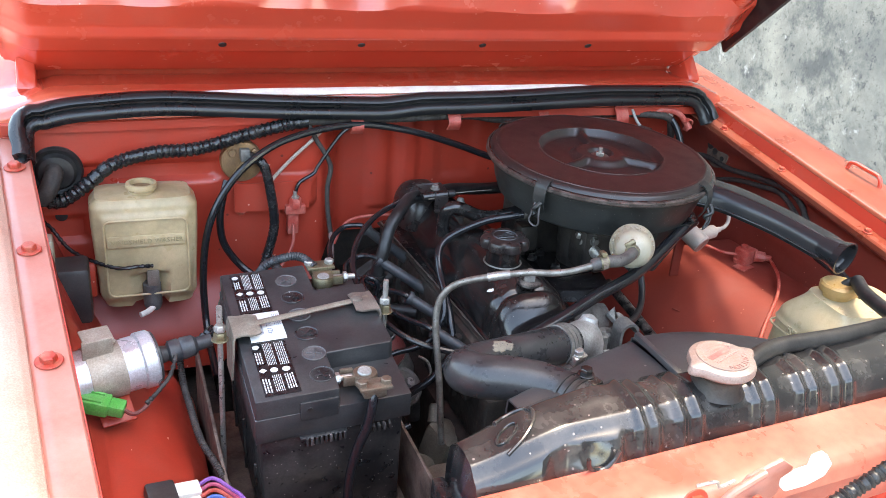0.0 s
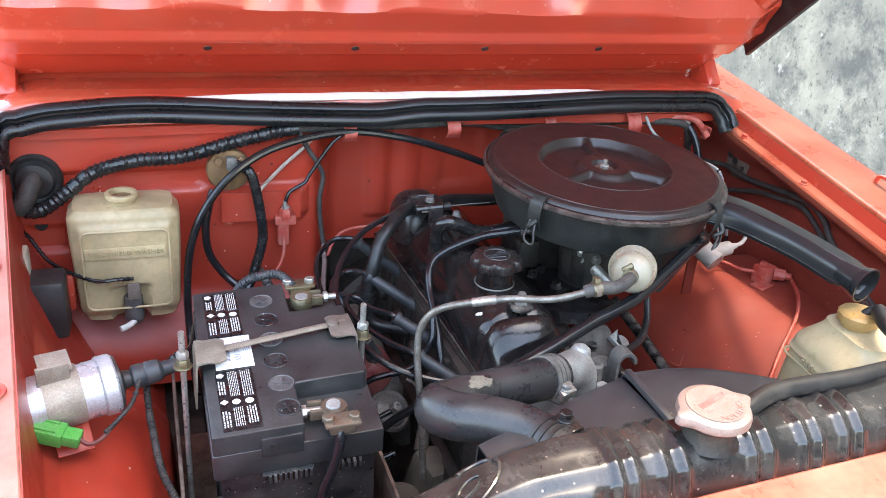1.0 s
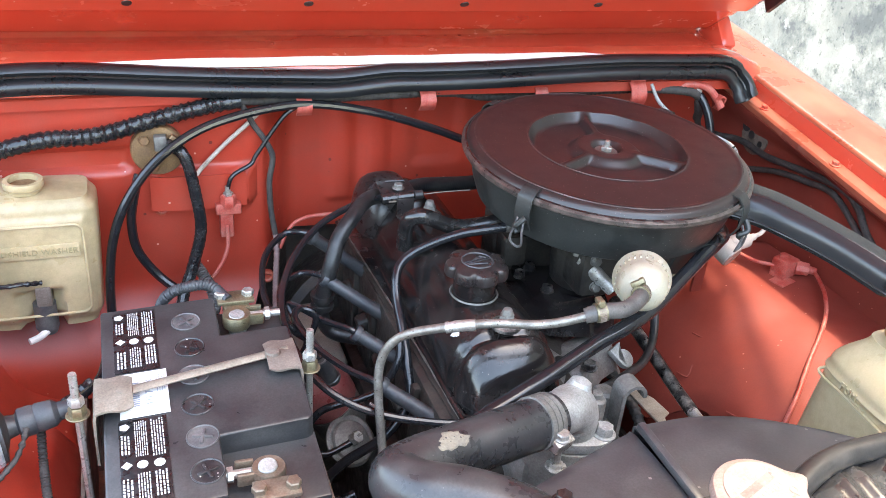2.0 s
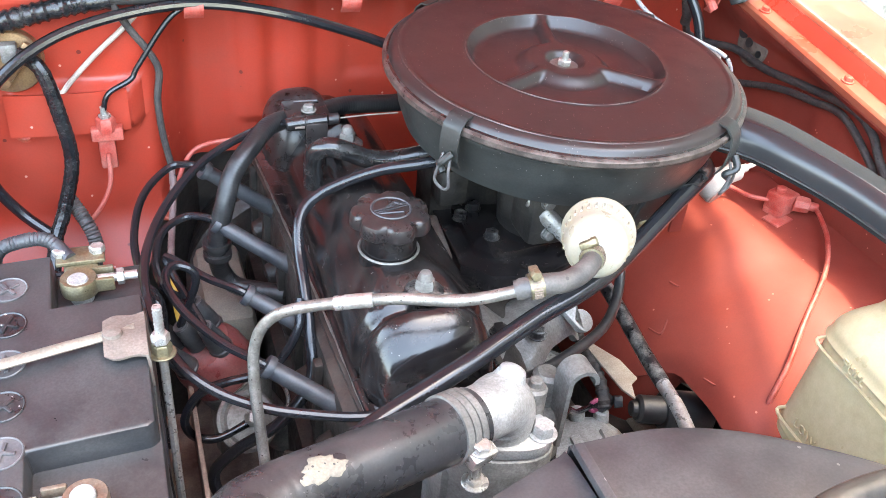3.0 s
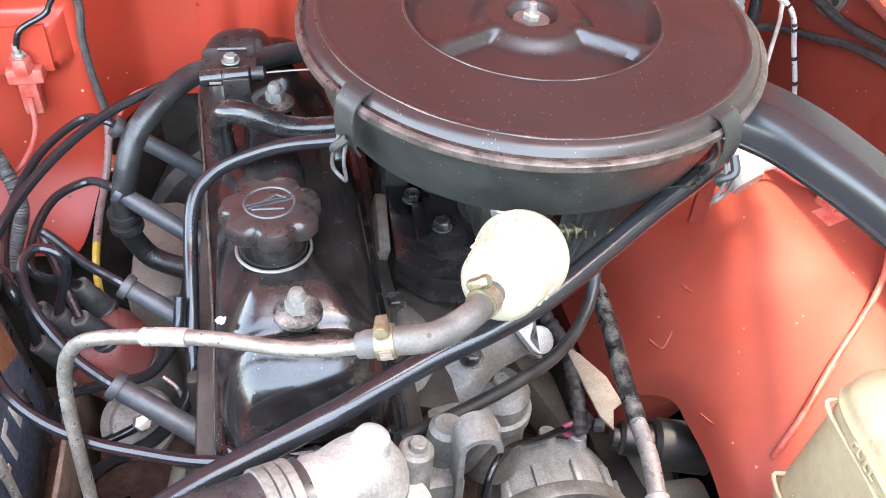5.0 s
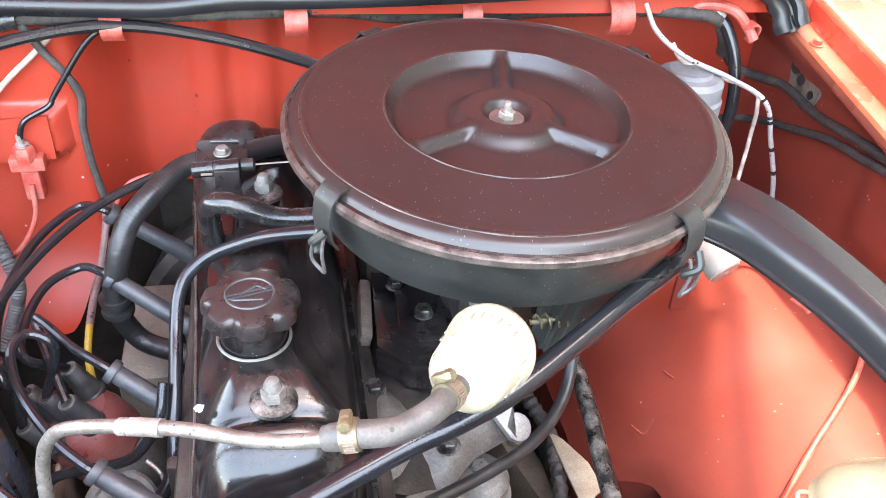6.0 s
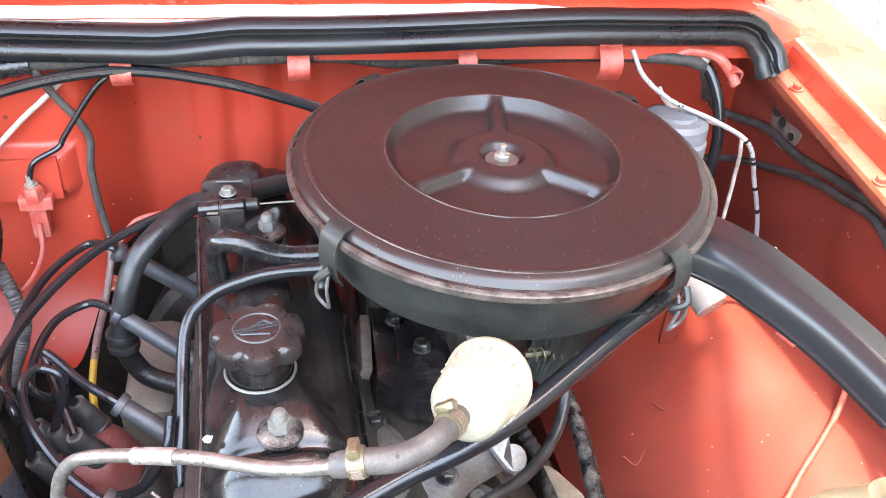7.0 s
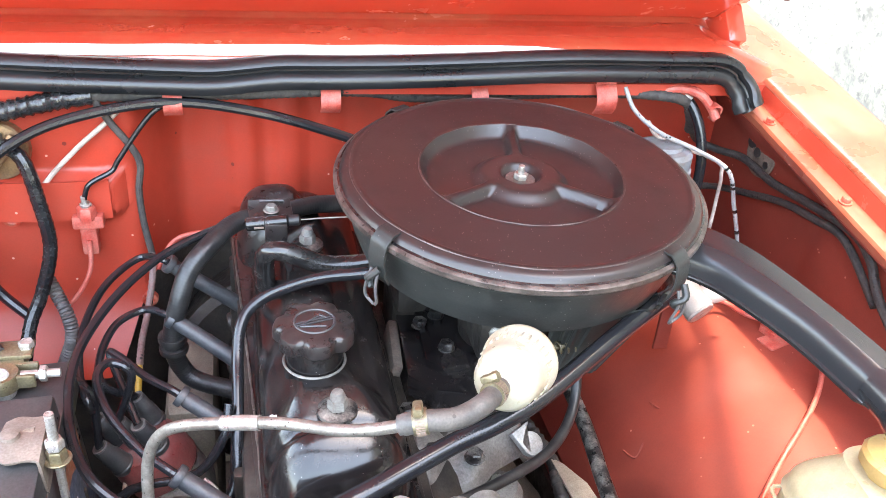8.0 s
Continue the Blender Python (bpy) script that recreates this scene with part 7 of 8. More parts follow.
cable("cowl_harness", [(-0.205, 0.474, 0.850), (-0.195, 0.470, 0.838), (-0.171, 0.472, 0.834), (-0.134, 0.474, 0.859), (-0.104, 0.476, 0.881), (-0.053, 0.478, 0.894), (0.006, 0.479, 0.897), (0.069, 0.481, 0.913), (0.125, 0.483, 0.925), (0.160, 0.487, 0.929)], 0.0092, "tape", "shiny black tape-wrapped wiring harness on the firewall", "wiring harness", seg=14, ribs=0.0011, pitch=0.008)
cable("cowl_harness", [(0.158, 0.487, 0.929), (0.20, 0.492, 0.927), (0.244, 0.493, 0.927), (0.315, 0.493, 0.928), (0.382, 0.495, 0.929), (0.43, 0.500, 0.926), (0.48, 0.510, 0.916), (0.56, 0.515, 0.915), (0.64, 0.508, 0.920), (0.70, 0.502, 0.922), (0.755, 0.492, 0.922), (0.790, 0.492, 0.914), (0.806, 0.500, 0.890), (0.815, 0.512, 0.872)], 0.0062, "loom", "dusty wrapped wiring harness under the cowl lip", "wiring harness", seg=12, ribs=0.0004, pitch=0.006)
cable("earth_cable", [(0.004, 0.33, 0.62), (0.001, 0.405, 0.66), (0.002, 0.429, 0.733), (0.013, 0.438, 0.797), (0.039, 0.447, 0.847), (0.080, 0.456, 0.887), (0.137, 0.468, 0.912), (0.227, 0.480, 0.924), (0.312, 0.482, 0.912), (0.392, 0.480, 0.888), (0.45, 0.47, 0.868), (0.50, 0.45, 0.86)], 0.0052, "wire", "black cable arched across the firewall")
cable("starter_cable", [(0.076, 0.478, 0.884), (0.094, 0.466, 0.873), (0.103, 0.460, 0.832), (0.107, 0.456, 0.782), (0.093, 0.448, 0.733), (0.079, 0.430, 0.700), (0.070, 0.38, 0.64)], 0.0070, "tape", "thick black taped cable from the gold firewall plate", ribs=0.0003, pitch=0.009)
cable("plate_cable", [(0.044, 0.474, 0.850), (0.036, 0.466, 0.825), (0.031, 0.462, 0.795), (0.035, 0.460, 0.760), (0.054, 0.456, 0.728), (0.080, 0.445, 0.705)], 0.0055, "wire", "short black cable below the gold firewall plate")
cable("switch_wire", [(0.230, 0.486, 0.922), (0.209, 0.486, 0.906), (0.178, 0.482, 0.864), (0.170, 0.480, 0.852), (0.148, 0.476, 0.840), (0.141, 0.474, 0.822)], 0.0026, "wire", "thin black wire to the red brake switch", "wire")
cable("drop_harness", [(0.162, 0.484, 0.925), (0.175, 0.485, 0.900), (0.190, 0.486, 0.876), (0.197, 0.486, 0.856), (0.193, 0.487, 0.826), (0.194, 0.487, 0.789), (0.199, 0.485, 0.751)], 0.0036, "loom", "dusty black wires dropping down the firewall", "wiring harness")
cable("taped_lead", [(0.199, 0.485, 0.753), (0.198, 0.472, 0.730), (0.192, 0.446, 0.702), (0.187, 0.415, 0.688), (0.186, 0.384, 0.679)], 0.0036, "pinktape", "pinkish taped lead hanging beside the distributor", "wire", ribs=0.0004, pitch=0.006)
cable("ribbed_conduit", [(0.096, 0.470, 0.735), (0.108, 0.452, 0.720), (0.115, 0.442, 0.706), (0.117, 0.437, 0.688), (0.111, 0.436, 0.666), (0.101, 0.436, 0.643), (0.092, 0.43, 0.62)], 0.0068, "conduit", "dusty grey ribbed conduit behind the battery", "conduit", seg=14, ribs=0.0007, pitch=0.0034)
cable("red_pipe", [(0.204, 0.480, 0.735), (0.212, 0.484, 0.752), (0.222, 0.486, 0.765), (0.234, 0.487, 0.771), (0.252, 0.487, 0.774), (0.30, 0.486, 0.775)], 0.0024, "redwire", "thin red painted pipe along the firewall", "pipe")
cable("vacuum_loop", [(0.277, 0.205, 0.775), (0.272, 0.190, 0.755), (0.254, 0.185, 0.727), (0.233, 0.186, 0.717), (0.214, 0.188, 0.713), (0.195, 0.190, 0.706), (0.183, 0.190, 0.692), (0.177, 0.190, 0.673), (0.184, 0.190, 0.655), (0.201, 0.190, 0.648), (0.222, 0.194, 0.652), (0.232, 0.198, 0.655)], 0.0038, "wire", "looped black vacuum hose on the advance unit", "hose", seg=12)
cable("pale_wire", [(0.184, 0.490, 0.914), (0.167, 0.489, 0.898), (0.143, 0.488, 0.877), (0.118, 0.487, 0.852), (0.104, 0.484, 0.836)], 0.0026, "palewire", "pale sheathed wire on the firewall", "wire")
cable("pump_wire", [(-0.205, 0.49, 0.803), (-0.190, 0.478, 0.794), (-0.164, 0.450, 0.768), (-0.115, 0.408, 0.760), (-0.085, 0.405, 0.760), (-0.066, 0.412, 0.756)], 0.0026, "wire", "twisted dark wire to the washer pump", "wire", ribs=0.0006, pitch=0.008)
cable("battery_cable", [(0.112, 0.226, 0.826), (0.098, 0.244, 0.832), (0.078, 0.256, 0.826), (0.058, 0.268, 0.810), (0.050, 0.29, 0.77), (0.05, 0.33, 0.68)], 0.0050, "boot", "grey corrugated battery cable on the rear post", seg=12, ribs=0.0008, pitch=0.0035)
cable("battery_cable", [(0.1175, -0.004, 0.803), (0.116, -0.012, 0.788), (0.111, -0.014, 0.762), (0.099, -0.016, 0.730), (0.092, -0.020, 0.690), (0.090, -0.030, 0.62), (0.10, -0.04, 0.52)], 0.0052, "wire", "black battery cable hanging in front of the battery", seg=14)
cable("ribbed_conduit", [(-0.054, 0.165, 0.756), (-0.053, 0.140, 0.738), (-0.050, 0.112, 0.730), (-0.044, 0.069, 0.715), (-0.030, 0.028, 0.702), (-0.015, -0.02, 0.68)], 0.0036, "loom", "ribbed grey conduit on the inner wheel arch", "conduit", seg=12, ribs=0.0006, pitch=0.0028)
cable("overflow_hose", [(0.408, -0.178, 0.879), (0.43, -0.168, 0.884), (0.476, -0.152, 0.884), (0.560, -0.145, 0.880), (0.645, -0.128, 0.872), (0.690, -0.108, 0.862), (0.706, -0.075, 0.856), (0.718, -0.035, 0.855), (0.733, -0.008, 0.856)], 0.0085, "rubber", "black rubber overflow hose from radiator to reservoir", "hose", seg=16)
cable("brake_pipe", [(0.878, 0.281, 0.738), (0.868, 0.258, 0.737), (0.850, 0.226, 0.735), (0.812, 0.182, 0.731), (0.752, 0.133, 0.713), (0.716, 0.102, 0.696), (0.694, 0.088, 0.664), (0.690, 0.086, 0.60)], 0.0026, "redwire", "thin red painted brake pipe over the wheel arch", "brake pipe")
cable("brake_pipe", [(0.775, 0.34, 0.750), (0.805, 0.345, 0.738), (0.818, 0.322, 0.737), (0.836, 0.306, 0.738)], 0.0026, "redwire", "short red painted brake pipe by the valve", "brake pipe")
def build_steel_tube():
    root = thing("steel_tube", (0.60, 0.15, 0.66), "chipped black and bare steel rod beside the wheel arch", "steel rod")
    bm = B()
    tube(bm, [(0.602, 0.32, 0.705), (0.608, 0.24, 0.686), (0.601, 0.17, 0.681), (0.597, 0.125, 0.679)], 0.0074, 18, 7)
    part("sleeve", bm, "dipstick", root)
    bm = B()
    tube(bm, [(0.597, 0.126, 0.679), (0.595, 0.094, 0.677), (0.589, 0.060, 0.673)], 0.0066, 18, 7)
    part("rod", bm, "steel", root, "bare worn steel")
    bm = B()
    cyl(bm, (0.590, 0.066, 0.673), (0.584, 0.030, 0.668), 0.0088, 0.0095, 18, 0.001)
    part("end_fitting", bm, "alu", root)


build_steel_tube()


def build_coupling():
    root = thing("steering_coupling", (0.63, 0.16, 0.57), "black rubber steering coupling below the wheel arch", "steering coupling")
    bm = B()
    cyl(bm, (0.612, 0.167, 0.601), (0.646, 0.159, 0.597), 0.0145, 0.0145, 24, 0.003)
    part("sleeve", bm, "rubber", root)
    bm = B()
    cyl(bm, (0.638, 0.160, 0.598), (0.690, 0.150, 0.590), 0.022, 0.022, 24, 0.004)
    part("joint", bm, "rubber", root)
    bm = B()
    cyl(bm, (0.606, 0.168, 0.602), (0.618, 0.165, 0.601), 0.008, 0.008, 16, 0.001)
    part("shaft", bm, "rubber", root)
    cable("brake_hose", [(0.70, 0.09, 0.55), (0.685, 0.075, 0.58), (0.668, 0.07, 0.575), (0.66, 0.085, 0.55), (0.66, 0.10, 0.51)], 0.0055, "palewire", "pale dusty brake hose inside the wheel arch", "hose")


build_coupling()
cable("oily_hose", [(0.570, 0.300, 0.640), (0.589, 0.252, 0.624), (0.587, 0.228, 0.621), (0.585, 0.208, 0.619), (0.583, 0.190, 0.612), (0.582, 0.178, 0.600)], 0.0068, "loom", "greasy black taped hose beside the alternator", "hose", ribs=0.0009, pitch=0.009)
cable("hot_wire", [(0.470, 0.085, 0.640), (0.480, 0.105, 0.668), (0.500, 0.125, 0.668), (0.535, 0.158, 0.625), (0.560, 0.178, 0.604), (0.572, 0.184, 0.600)], 0.0030, "wire", "thin black wire to the alternator", "wire")


# ---- firewall fittings ----
def build_clips():
    base = None
    for x, y, z, s in ((0.234, 0.489, 0.923, 1.0), (0.387, 0.489, 0.926, 1.1), (0.545, 0.497, 0.924, 1.0), (0.686, 0.489, 0.926, 1.3)):
        bm = B()
        def tab(u, v, s=s):
            a = u * 3.6
            if u < 0.3:
                return -0.009 * s + 0.018 * s * v, 0.006 * u / 0.3 - 0.004, 0.012
            k = (u - 0.3) / 0.7
            return -0.009 * s + 0.018 * s * v, -0.002 - 0.012 * math.sin(k * math.pi * 0.9), 0.012 - 0.026 * s * k
        sheet(bm, tab, 18, 4, 0.002)
        ob = part("harness_clip", bm, "redwire")
        ob.location = (x, y, z)
        tagged(ob, "bent red harness clip under the cowl lip", "clip", "harness clips")
    bm = B()
    def strap(u, v):
        a = -0.6 + u * 3.0
        return 0.013 * math.cos(a) * 0.6, -0.008 + 0.013 * v - 0.010 * math.sin(a), 0.015 * math.sin(a) - 0.004
    sheet(bm, strap, 20, 4, 0.002)
    ob = part("harness_clip", bm, "redwire")
    ob.location = (0.818, 0.486, 0.905)
    tagged(ob, "wide bent red harness clip by the seal's end", "clip", "harness clips")


build_clips()


def build_gold_plate():
    root = thing("firewall_plate", (0.067, 0.495, 0.873), "round gold-passivated cover plate with bolts on the firewall", "cover plate")
    y = firewall_y(0.067) - 0.012
    bm = B()
    lathe(bm, [(0.030, -0.014), (0.030, 0.0), (0.0285, 0.002), (0.020, 0.003), (0.002, 0.003)], (0.067, y, 0.873), (0, -1, 0), 36)
    part("disc", bm, "gold", root)
    bm = B()
    box(bm, (0.073, y - 0.006, 0.873), (0.012, 0.006, 0.046), 0.002, Euler((0, 0.7, 0)).to_matrix())
    part("bridge", bm, "gold", root)
    for dx, dz in ((-0.014, 0.015), (-0.006, -0.017), (0.019, 0.003)):
        part("bolt", hexhead(B(), (0.067 + dx, y - 0.003, 0.873 + dz), (0, -1, 0), 0.006, 0.005, 0.007), "gold", root)
    bm = B()
    box(bm, (0.070, y - 0.010, 0.886), (0.014, 0.012, 0.018), 0.002)
    part("cable_lug", bm, "alu_dull", root)
    return root


build_gold_plate()


def build_switch():
    root = thing("brake_switch", (0.142, 0.480, 0.80), "red painted brake switch with terminal stud on the firewall", "switch")
    bm = B()
    box(bm, (0.142, 0.480, 0.798), (0.030, 0.016, 0.014), 0.002)
    part("flange", bm, "redwire", root)
    bm = B()
    lathe(bm, [(0.0095, 0), (0.0095, 0.012), (0.008, 0.014)], (0.142, 0.476, 0.803), (0, -0.1, 1), 6)
    part("hex_body", bm, "redwire", root)
    bm = B()
    cyl(bm, (0.142, 0.475, 0.816), (0.141, 0.474, 0.828), 0.0035, 0.0028, 12)
    hexhead(bm, (0.142, 0.475, 0.817), (0, -0.1, 1), 0.006, 0.003)
    part("stud", bm, "steel", root)
    bm = B()
    box(bm, (0.140, 0.487, 0.775), (0.016, 0.016, 0.036), 0.002)
    tube(bm, [(0.140, 0.478, 0.775), (0.138, 0.472, 0.745), (0.125, 0.466, 0.72), (0.105, 0.46, 0.70)], 0.0024, 8, 5)
    part("pipe_union", bm, "redwire", root)
    bm = B()
    sheet(bm, lambda u, v: (0.055 + 0.11 * u, 0.4845 - 0.004 * math.sin(u * math.pi), 0.797 + 0.043 * v), 12, 6, 0.003)
    part("backing_plate", bm, "paint_dull", root)
    return root


build_switch()


def build_grommet():
    root = thing("grommet", (-0.176, 0.49, 0.864), "large dusty black rubber grommet with cable elbow", "grommet")
    bm = B()
    lathe(bm, [(0.034, -0.004), (0.034, 0.002), (0.031, 0.006), (0.026, 0.004), (0.022, 0.010), (0.012, 0.012)], (-0.176, 0.496, 0.868), (0, -1, 0), 36)
    part("disc", bm, "rubber", root)
    bm = B()
    tube(bm, [(-0.178, 0.49, 0.872), (-0.180, 0.474, 0.866), (-0.188, 0.466, 0.850), (-0.198, 0.468, 0.838)], 0.012, 14, 5)
    part("elbow", bm, "loom", root)
    bm = B()
    lathe(bm, [(0.008, 0), (0.008, 0.0015), (0.001, 0.0015)], (-0.176, 0.497, 0.803), (0, -1, 0), 20)
    ob = part("plug", bm, "rubber")
    tagged(ob, "small black rubber plug in the firewall", "rubber plug")
    bm = B()
    box(bm, (-0.168, 0.402, 0.735), (0.046, 0.050, 0.080), 0.006)
    r2 = thing("control_box", (-0.168, 0.402, 0.70), "small dusty black plastic control box beside the fender", "control box")
    part("case", bm, "plastic", r2)
    bm = B()
    box(bm, (-0.168, 0.43, 0.735), (0.06, 0.012, 0.05), 0.003)
    tube(bm, [(-0.190, 0.43, 0.735), (-0.21, 0.43, 0.74)], 0.008, 8, smooth=False)
    part("mount", bm, "paint_dull", r2)
    bm = B()
    box(bm, (-0.192, 0.415, 0.785), (0.014, 0.03, 0.045), 0.004)
    part("connector", bm, "tank_top", r2, "cream plastic connector")


build_grommet()


def build_connectors():
    root = thing("wiring_connector", (-0.14, 0.105, 0.745), "bright green plastic wiring connector", "connector")
    rot = Euler((0.1, 0.22, -0.30)).to_matrix()
    c = Vector((-0.143, 0.092, 0.762))
    ex, ey, ez = rot.col[0], rot.col[1], rot.col[2]
    bm = B()
    box(bm, c, (0.030, 0.020, 0.016), 0.002, rot)
    part("housing", bm, "green", root)
    bm = B()
    box(bm, c + ex * 0.019, (0.022, 0.016, 0.013), 0.002, rot)
    part("plug", bm, "green", root)
    for s in (-0.006, 0.006):
        bm = B()
        box(bm, c + ex * -0.004 + ez * 0.0085 + ey * s, (0.024, 0.0025, 0.003), 0.0006, rot)
        part("rail", bm, "green", root)
    bm = B()
    tube(bm, [c + ex * 0.028, c + ex * 0.038 - ez * 0.004, (-0.098, 0.090, 0.748), (-0.086, 0.104, 0.752), (-0.072, 0.12, 0.760)], 0.0022, 8, 5)
    part("wire", bm, "maroon", root)
    cable("taped_wire", [(-0.094, 0.094, 0.752), (-0.082, 0.106, 0.756), (-0.068, 0.120, 0.765), (-0.060, 0.135, 0.780), (-0.060, 0.150, 0.785)], 0.0022, "loom", "short black taped wires beside the coil", "wire", ribs=0.0008, pitch=0.006)
    cable("taped_wire", [(-0.062, 0.150, 0.770), (-0.050, 0.165, 0.765), (-0.03, 0.185, 0.765), (-0.012, 0.20, 0.770)], 0.0055, "tape", "black taped wires behind the coil", "wire", ribs=0.0008, pitch=0.006)
    r = thing("relay", (-0.085, 0.0, 0.695), "black relay with white sockets and coloured wires", "relay")
    bm = B()
    box(bm, (-0.090, -0.012, 0.698), (0.028, 0.040, 0.044), 0.003, Euler((0.1, 0.1, 0.15)).to_matrix())
    part("case", bm, "plastic", r)
    for dy in (0.012, -0.012):
        bm = B()
        box(bm, (-0.066, dy - 0.012, 0.704), (0.026, 0.018, 0.018), 0.0015, Euler((0.1, 0.1, 0.15)).to_matrix())
        part("socket", bm, "white", r)
    for k, m in enumerate(("violet", "pinkwire", "redwire", "bluewire", "violet")):
        dy = 0.006 - 0.009 * k
        bm = B()
        tube(bm, [(-0.056, dy, 0.706), (-0.040, dy + 0.004, 0.710), (-0.024, dy - 0.006, 0.702), (-0.012, dy - 0.03, 0.70), (-0.01, -0.06 + dy * 0.3, 0.67)], 0.0021, 8, 5)
        part("wire", bm, m, r)
    bm = B()
    box(bm, (-0.09, -0.012, 0.672), (0.03, 0.05, 0.012), 0.002)
    part("foot", bm, "rust", r)


build_connectors()


def build_cable_bracket():
    root = thing("throttle_bracket", (0.322, 0.376, 0.845), "black bolted throttle cable bracket on the valve cover", "bracket")
    bm = B()
    tilt = Euler((0.1, 0, 0.05)).to_matrix()
    box(bm, (0.320, 0.383, 0.855), (0.040, 0.030, 0.004), 0.0015, tilt)
    box(bm, (0.324, 0.353, 0.844), (0.020, 0.003, 0.022), 0.0012)
    box(bm, (0.324, 0.350, 0.834), (0.021, 0.010, 0.003), 0.0012)
    part("plate", bm, "capbrown", root)
    part("slot_mark", tube(B(), [(0.311, 0.394, 0.8582), (0.333, 0.392, 0.8588)], 0.0011, 6, smooth=False), "vent", root)
    a, b = Vector((0.297, 0.360, 0.852)), Vector((0.336, 0.359, 0.855))
    d = (b - a).normalized()
    bm = B()
    lathe(bm, [(0.0052, 0), (0.0064, 0.001), (0.0064, 0.017), (0.0056, 0.0175), (0.0056, 0.0185), (0.0064, 0.019), (0.0064, 0.037), (0.0052, 0.038)], a, d, 18)
    part("ferrule", bm, "black", root, "black cable saddle")
    for k in (0.30, 0.76):
        bm = B()
        box(bm, a.lerp(b, k) + Vector((0, -0.0062, -0.0012)), (0.009, 0.0014, 0.0022), 0.0004)
        part("pressed_tab", bm, "strap", root)
    bm = B()
    lathe(bm, [(0.0040, 0), (0.0052, 0.001), (0.0052, 0.010), (0.0030, 0.0115), (0.001, 0.0118)], b - d * 0.001, d, 14)
    part("end_cap", bm, "rubber", root)
    part("bolt", hexhead(B(), (0.321, 0.374, 0.858), (0, -0.05, 1), 0.0052, 0.0045, 0.0072), "alu_dull", root)
    part("inner_wire", tube(B(), [(0.345, 0.358, 0.856), (0.372, 0.356, 0.858), (0.40, 0.352, 0.860)], 0.0008, 8), "pipe", root)


build_cable_bracket()


# ---- right-hand side ----
def build_valve():
    root = thing("brake_valve", (0.852, 0.305, 0.725), "red painted brake valve block on the wheel arch", "valve")
    bm = B()
    box(bm, (0.848, 0.303, 0.738), (0.028, 0.026, 0.024), 0.003, Euler((0, 0, 0.3)).to_matrix())
    part("block", bm, "redwire", root)
    bm = B()
    cyl(bm, (0.858, 0.295, 0.739), (0.872, 0.285, 0.739), 0.010, 0.009, 8, 0.001)
    cyl(bm, (0.870, 0.286, 0.739), (0.880, 0.280, 0.738), 0.0055, 0.005, 12)
    part("union", bm, "redwire", root)
    part("bolt", hexhead(B(), (0.844, 0.305, 0.750), (0, 0, 1), 0.006, 0.005), "redwire", root)
    bm = B()
    box(bm, (0.836, 0.288, 0.724), (0.030, 0.022, 0.003), 0.001, Euler((0, 0, 0.3)).to_matrix())
    box(bm, (0.844, 0.301, 0.726), (0.024, 0.022, 0.010), 0.001, Euler((0, 0, 0.3)).to_matrix())
    part("foot", bm, "redwire", root)
    c = thing("vacuum_cylinder", (0.735, 0.285, 0.74), "small cream vacuum cylinder with a plastic nozzle", "vacuum valve")
    face, back = Vector((0.731, 0.275, 0.778)), Vector((0.719, 0.304, 0.792))
    bm = B()
    cyl(bm, face, back, 0.0152, 0.0152, 28, 0.0015)
    part("body", bm, "cream", c)
    bm = B()
    d = (face - back).normalized()
    lathe(bm, [(0.0140, 0), (0.0138, 0.0008), (0.003, 0.0010), (0.0024, 0.0018)], face, d, 28)
    part("face", bm, "cap_metal", c)
    bm = B()
    lathe(bm, [(0.0095, 0), (0.0105, 0.010), (0.0105, 0.036), (0.0090, 0.038), (0.0050, 0.039), (0.0045, 0.052), (0.0030, 0.053)], Vector((0.730, 0.288, 0.788)), (0.95, 0.25, 0.02), 22)
    part("nozzle", bm, "cream", c)
    bm = B()
    tube(bm, [(0.776, 0.301, 0.789), (0.792, 0.304, 0.791), (0.799, 0.306, 0.800), (0.798, 0.308, 0.814)], 0.0030, 10, 5)
    part("tube", bm, "cream", c)
    bm = B()
    box(bm, (0.716, 0.309, 0.752), (0.016, 0.004, 0.082), 0.0012)
    part("stand", bm, "paint_arch_shaded", c, "red painted bracket")


build_valve()


def build_brake_reservoir():
    root = thing("brake_reservoir", (0.76, 0.47, 0.80), "grey translucent brake fluid reservoir behind the air cleaner", "brake reservoir")
    bm = B()
    cyl(bm, (0.762, 0.470, 0.80), (0.762, 0.470, 0.850), 0.036, 0.036, 32, 0.004)
    part("body", bm, "hazy", root)
    bm = B()
    lathe(bm, [(0.034, 0.850), (0.034, 0.864), (0.030, 0.869), (0.022, 0.870), (0.021, 0.874), (0.004, 0.875)], (0.762, 0.470, 0), (0, 0, 1), 32)
    part("cap", bm, "hazy", root)
    bm = B()
    cyl(bm, (0.762, 0.470, 0.77), (0.762, 0.58, 0.77), 0.022, 0.024, 20, 0.002)
    cyl(bm, (0.762, 0.470, 0.755), (0.762, 0.470, 0.80), 0.018, 0.018, 20)
    part("master_cylinder", bm, "alu_dull", root)


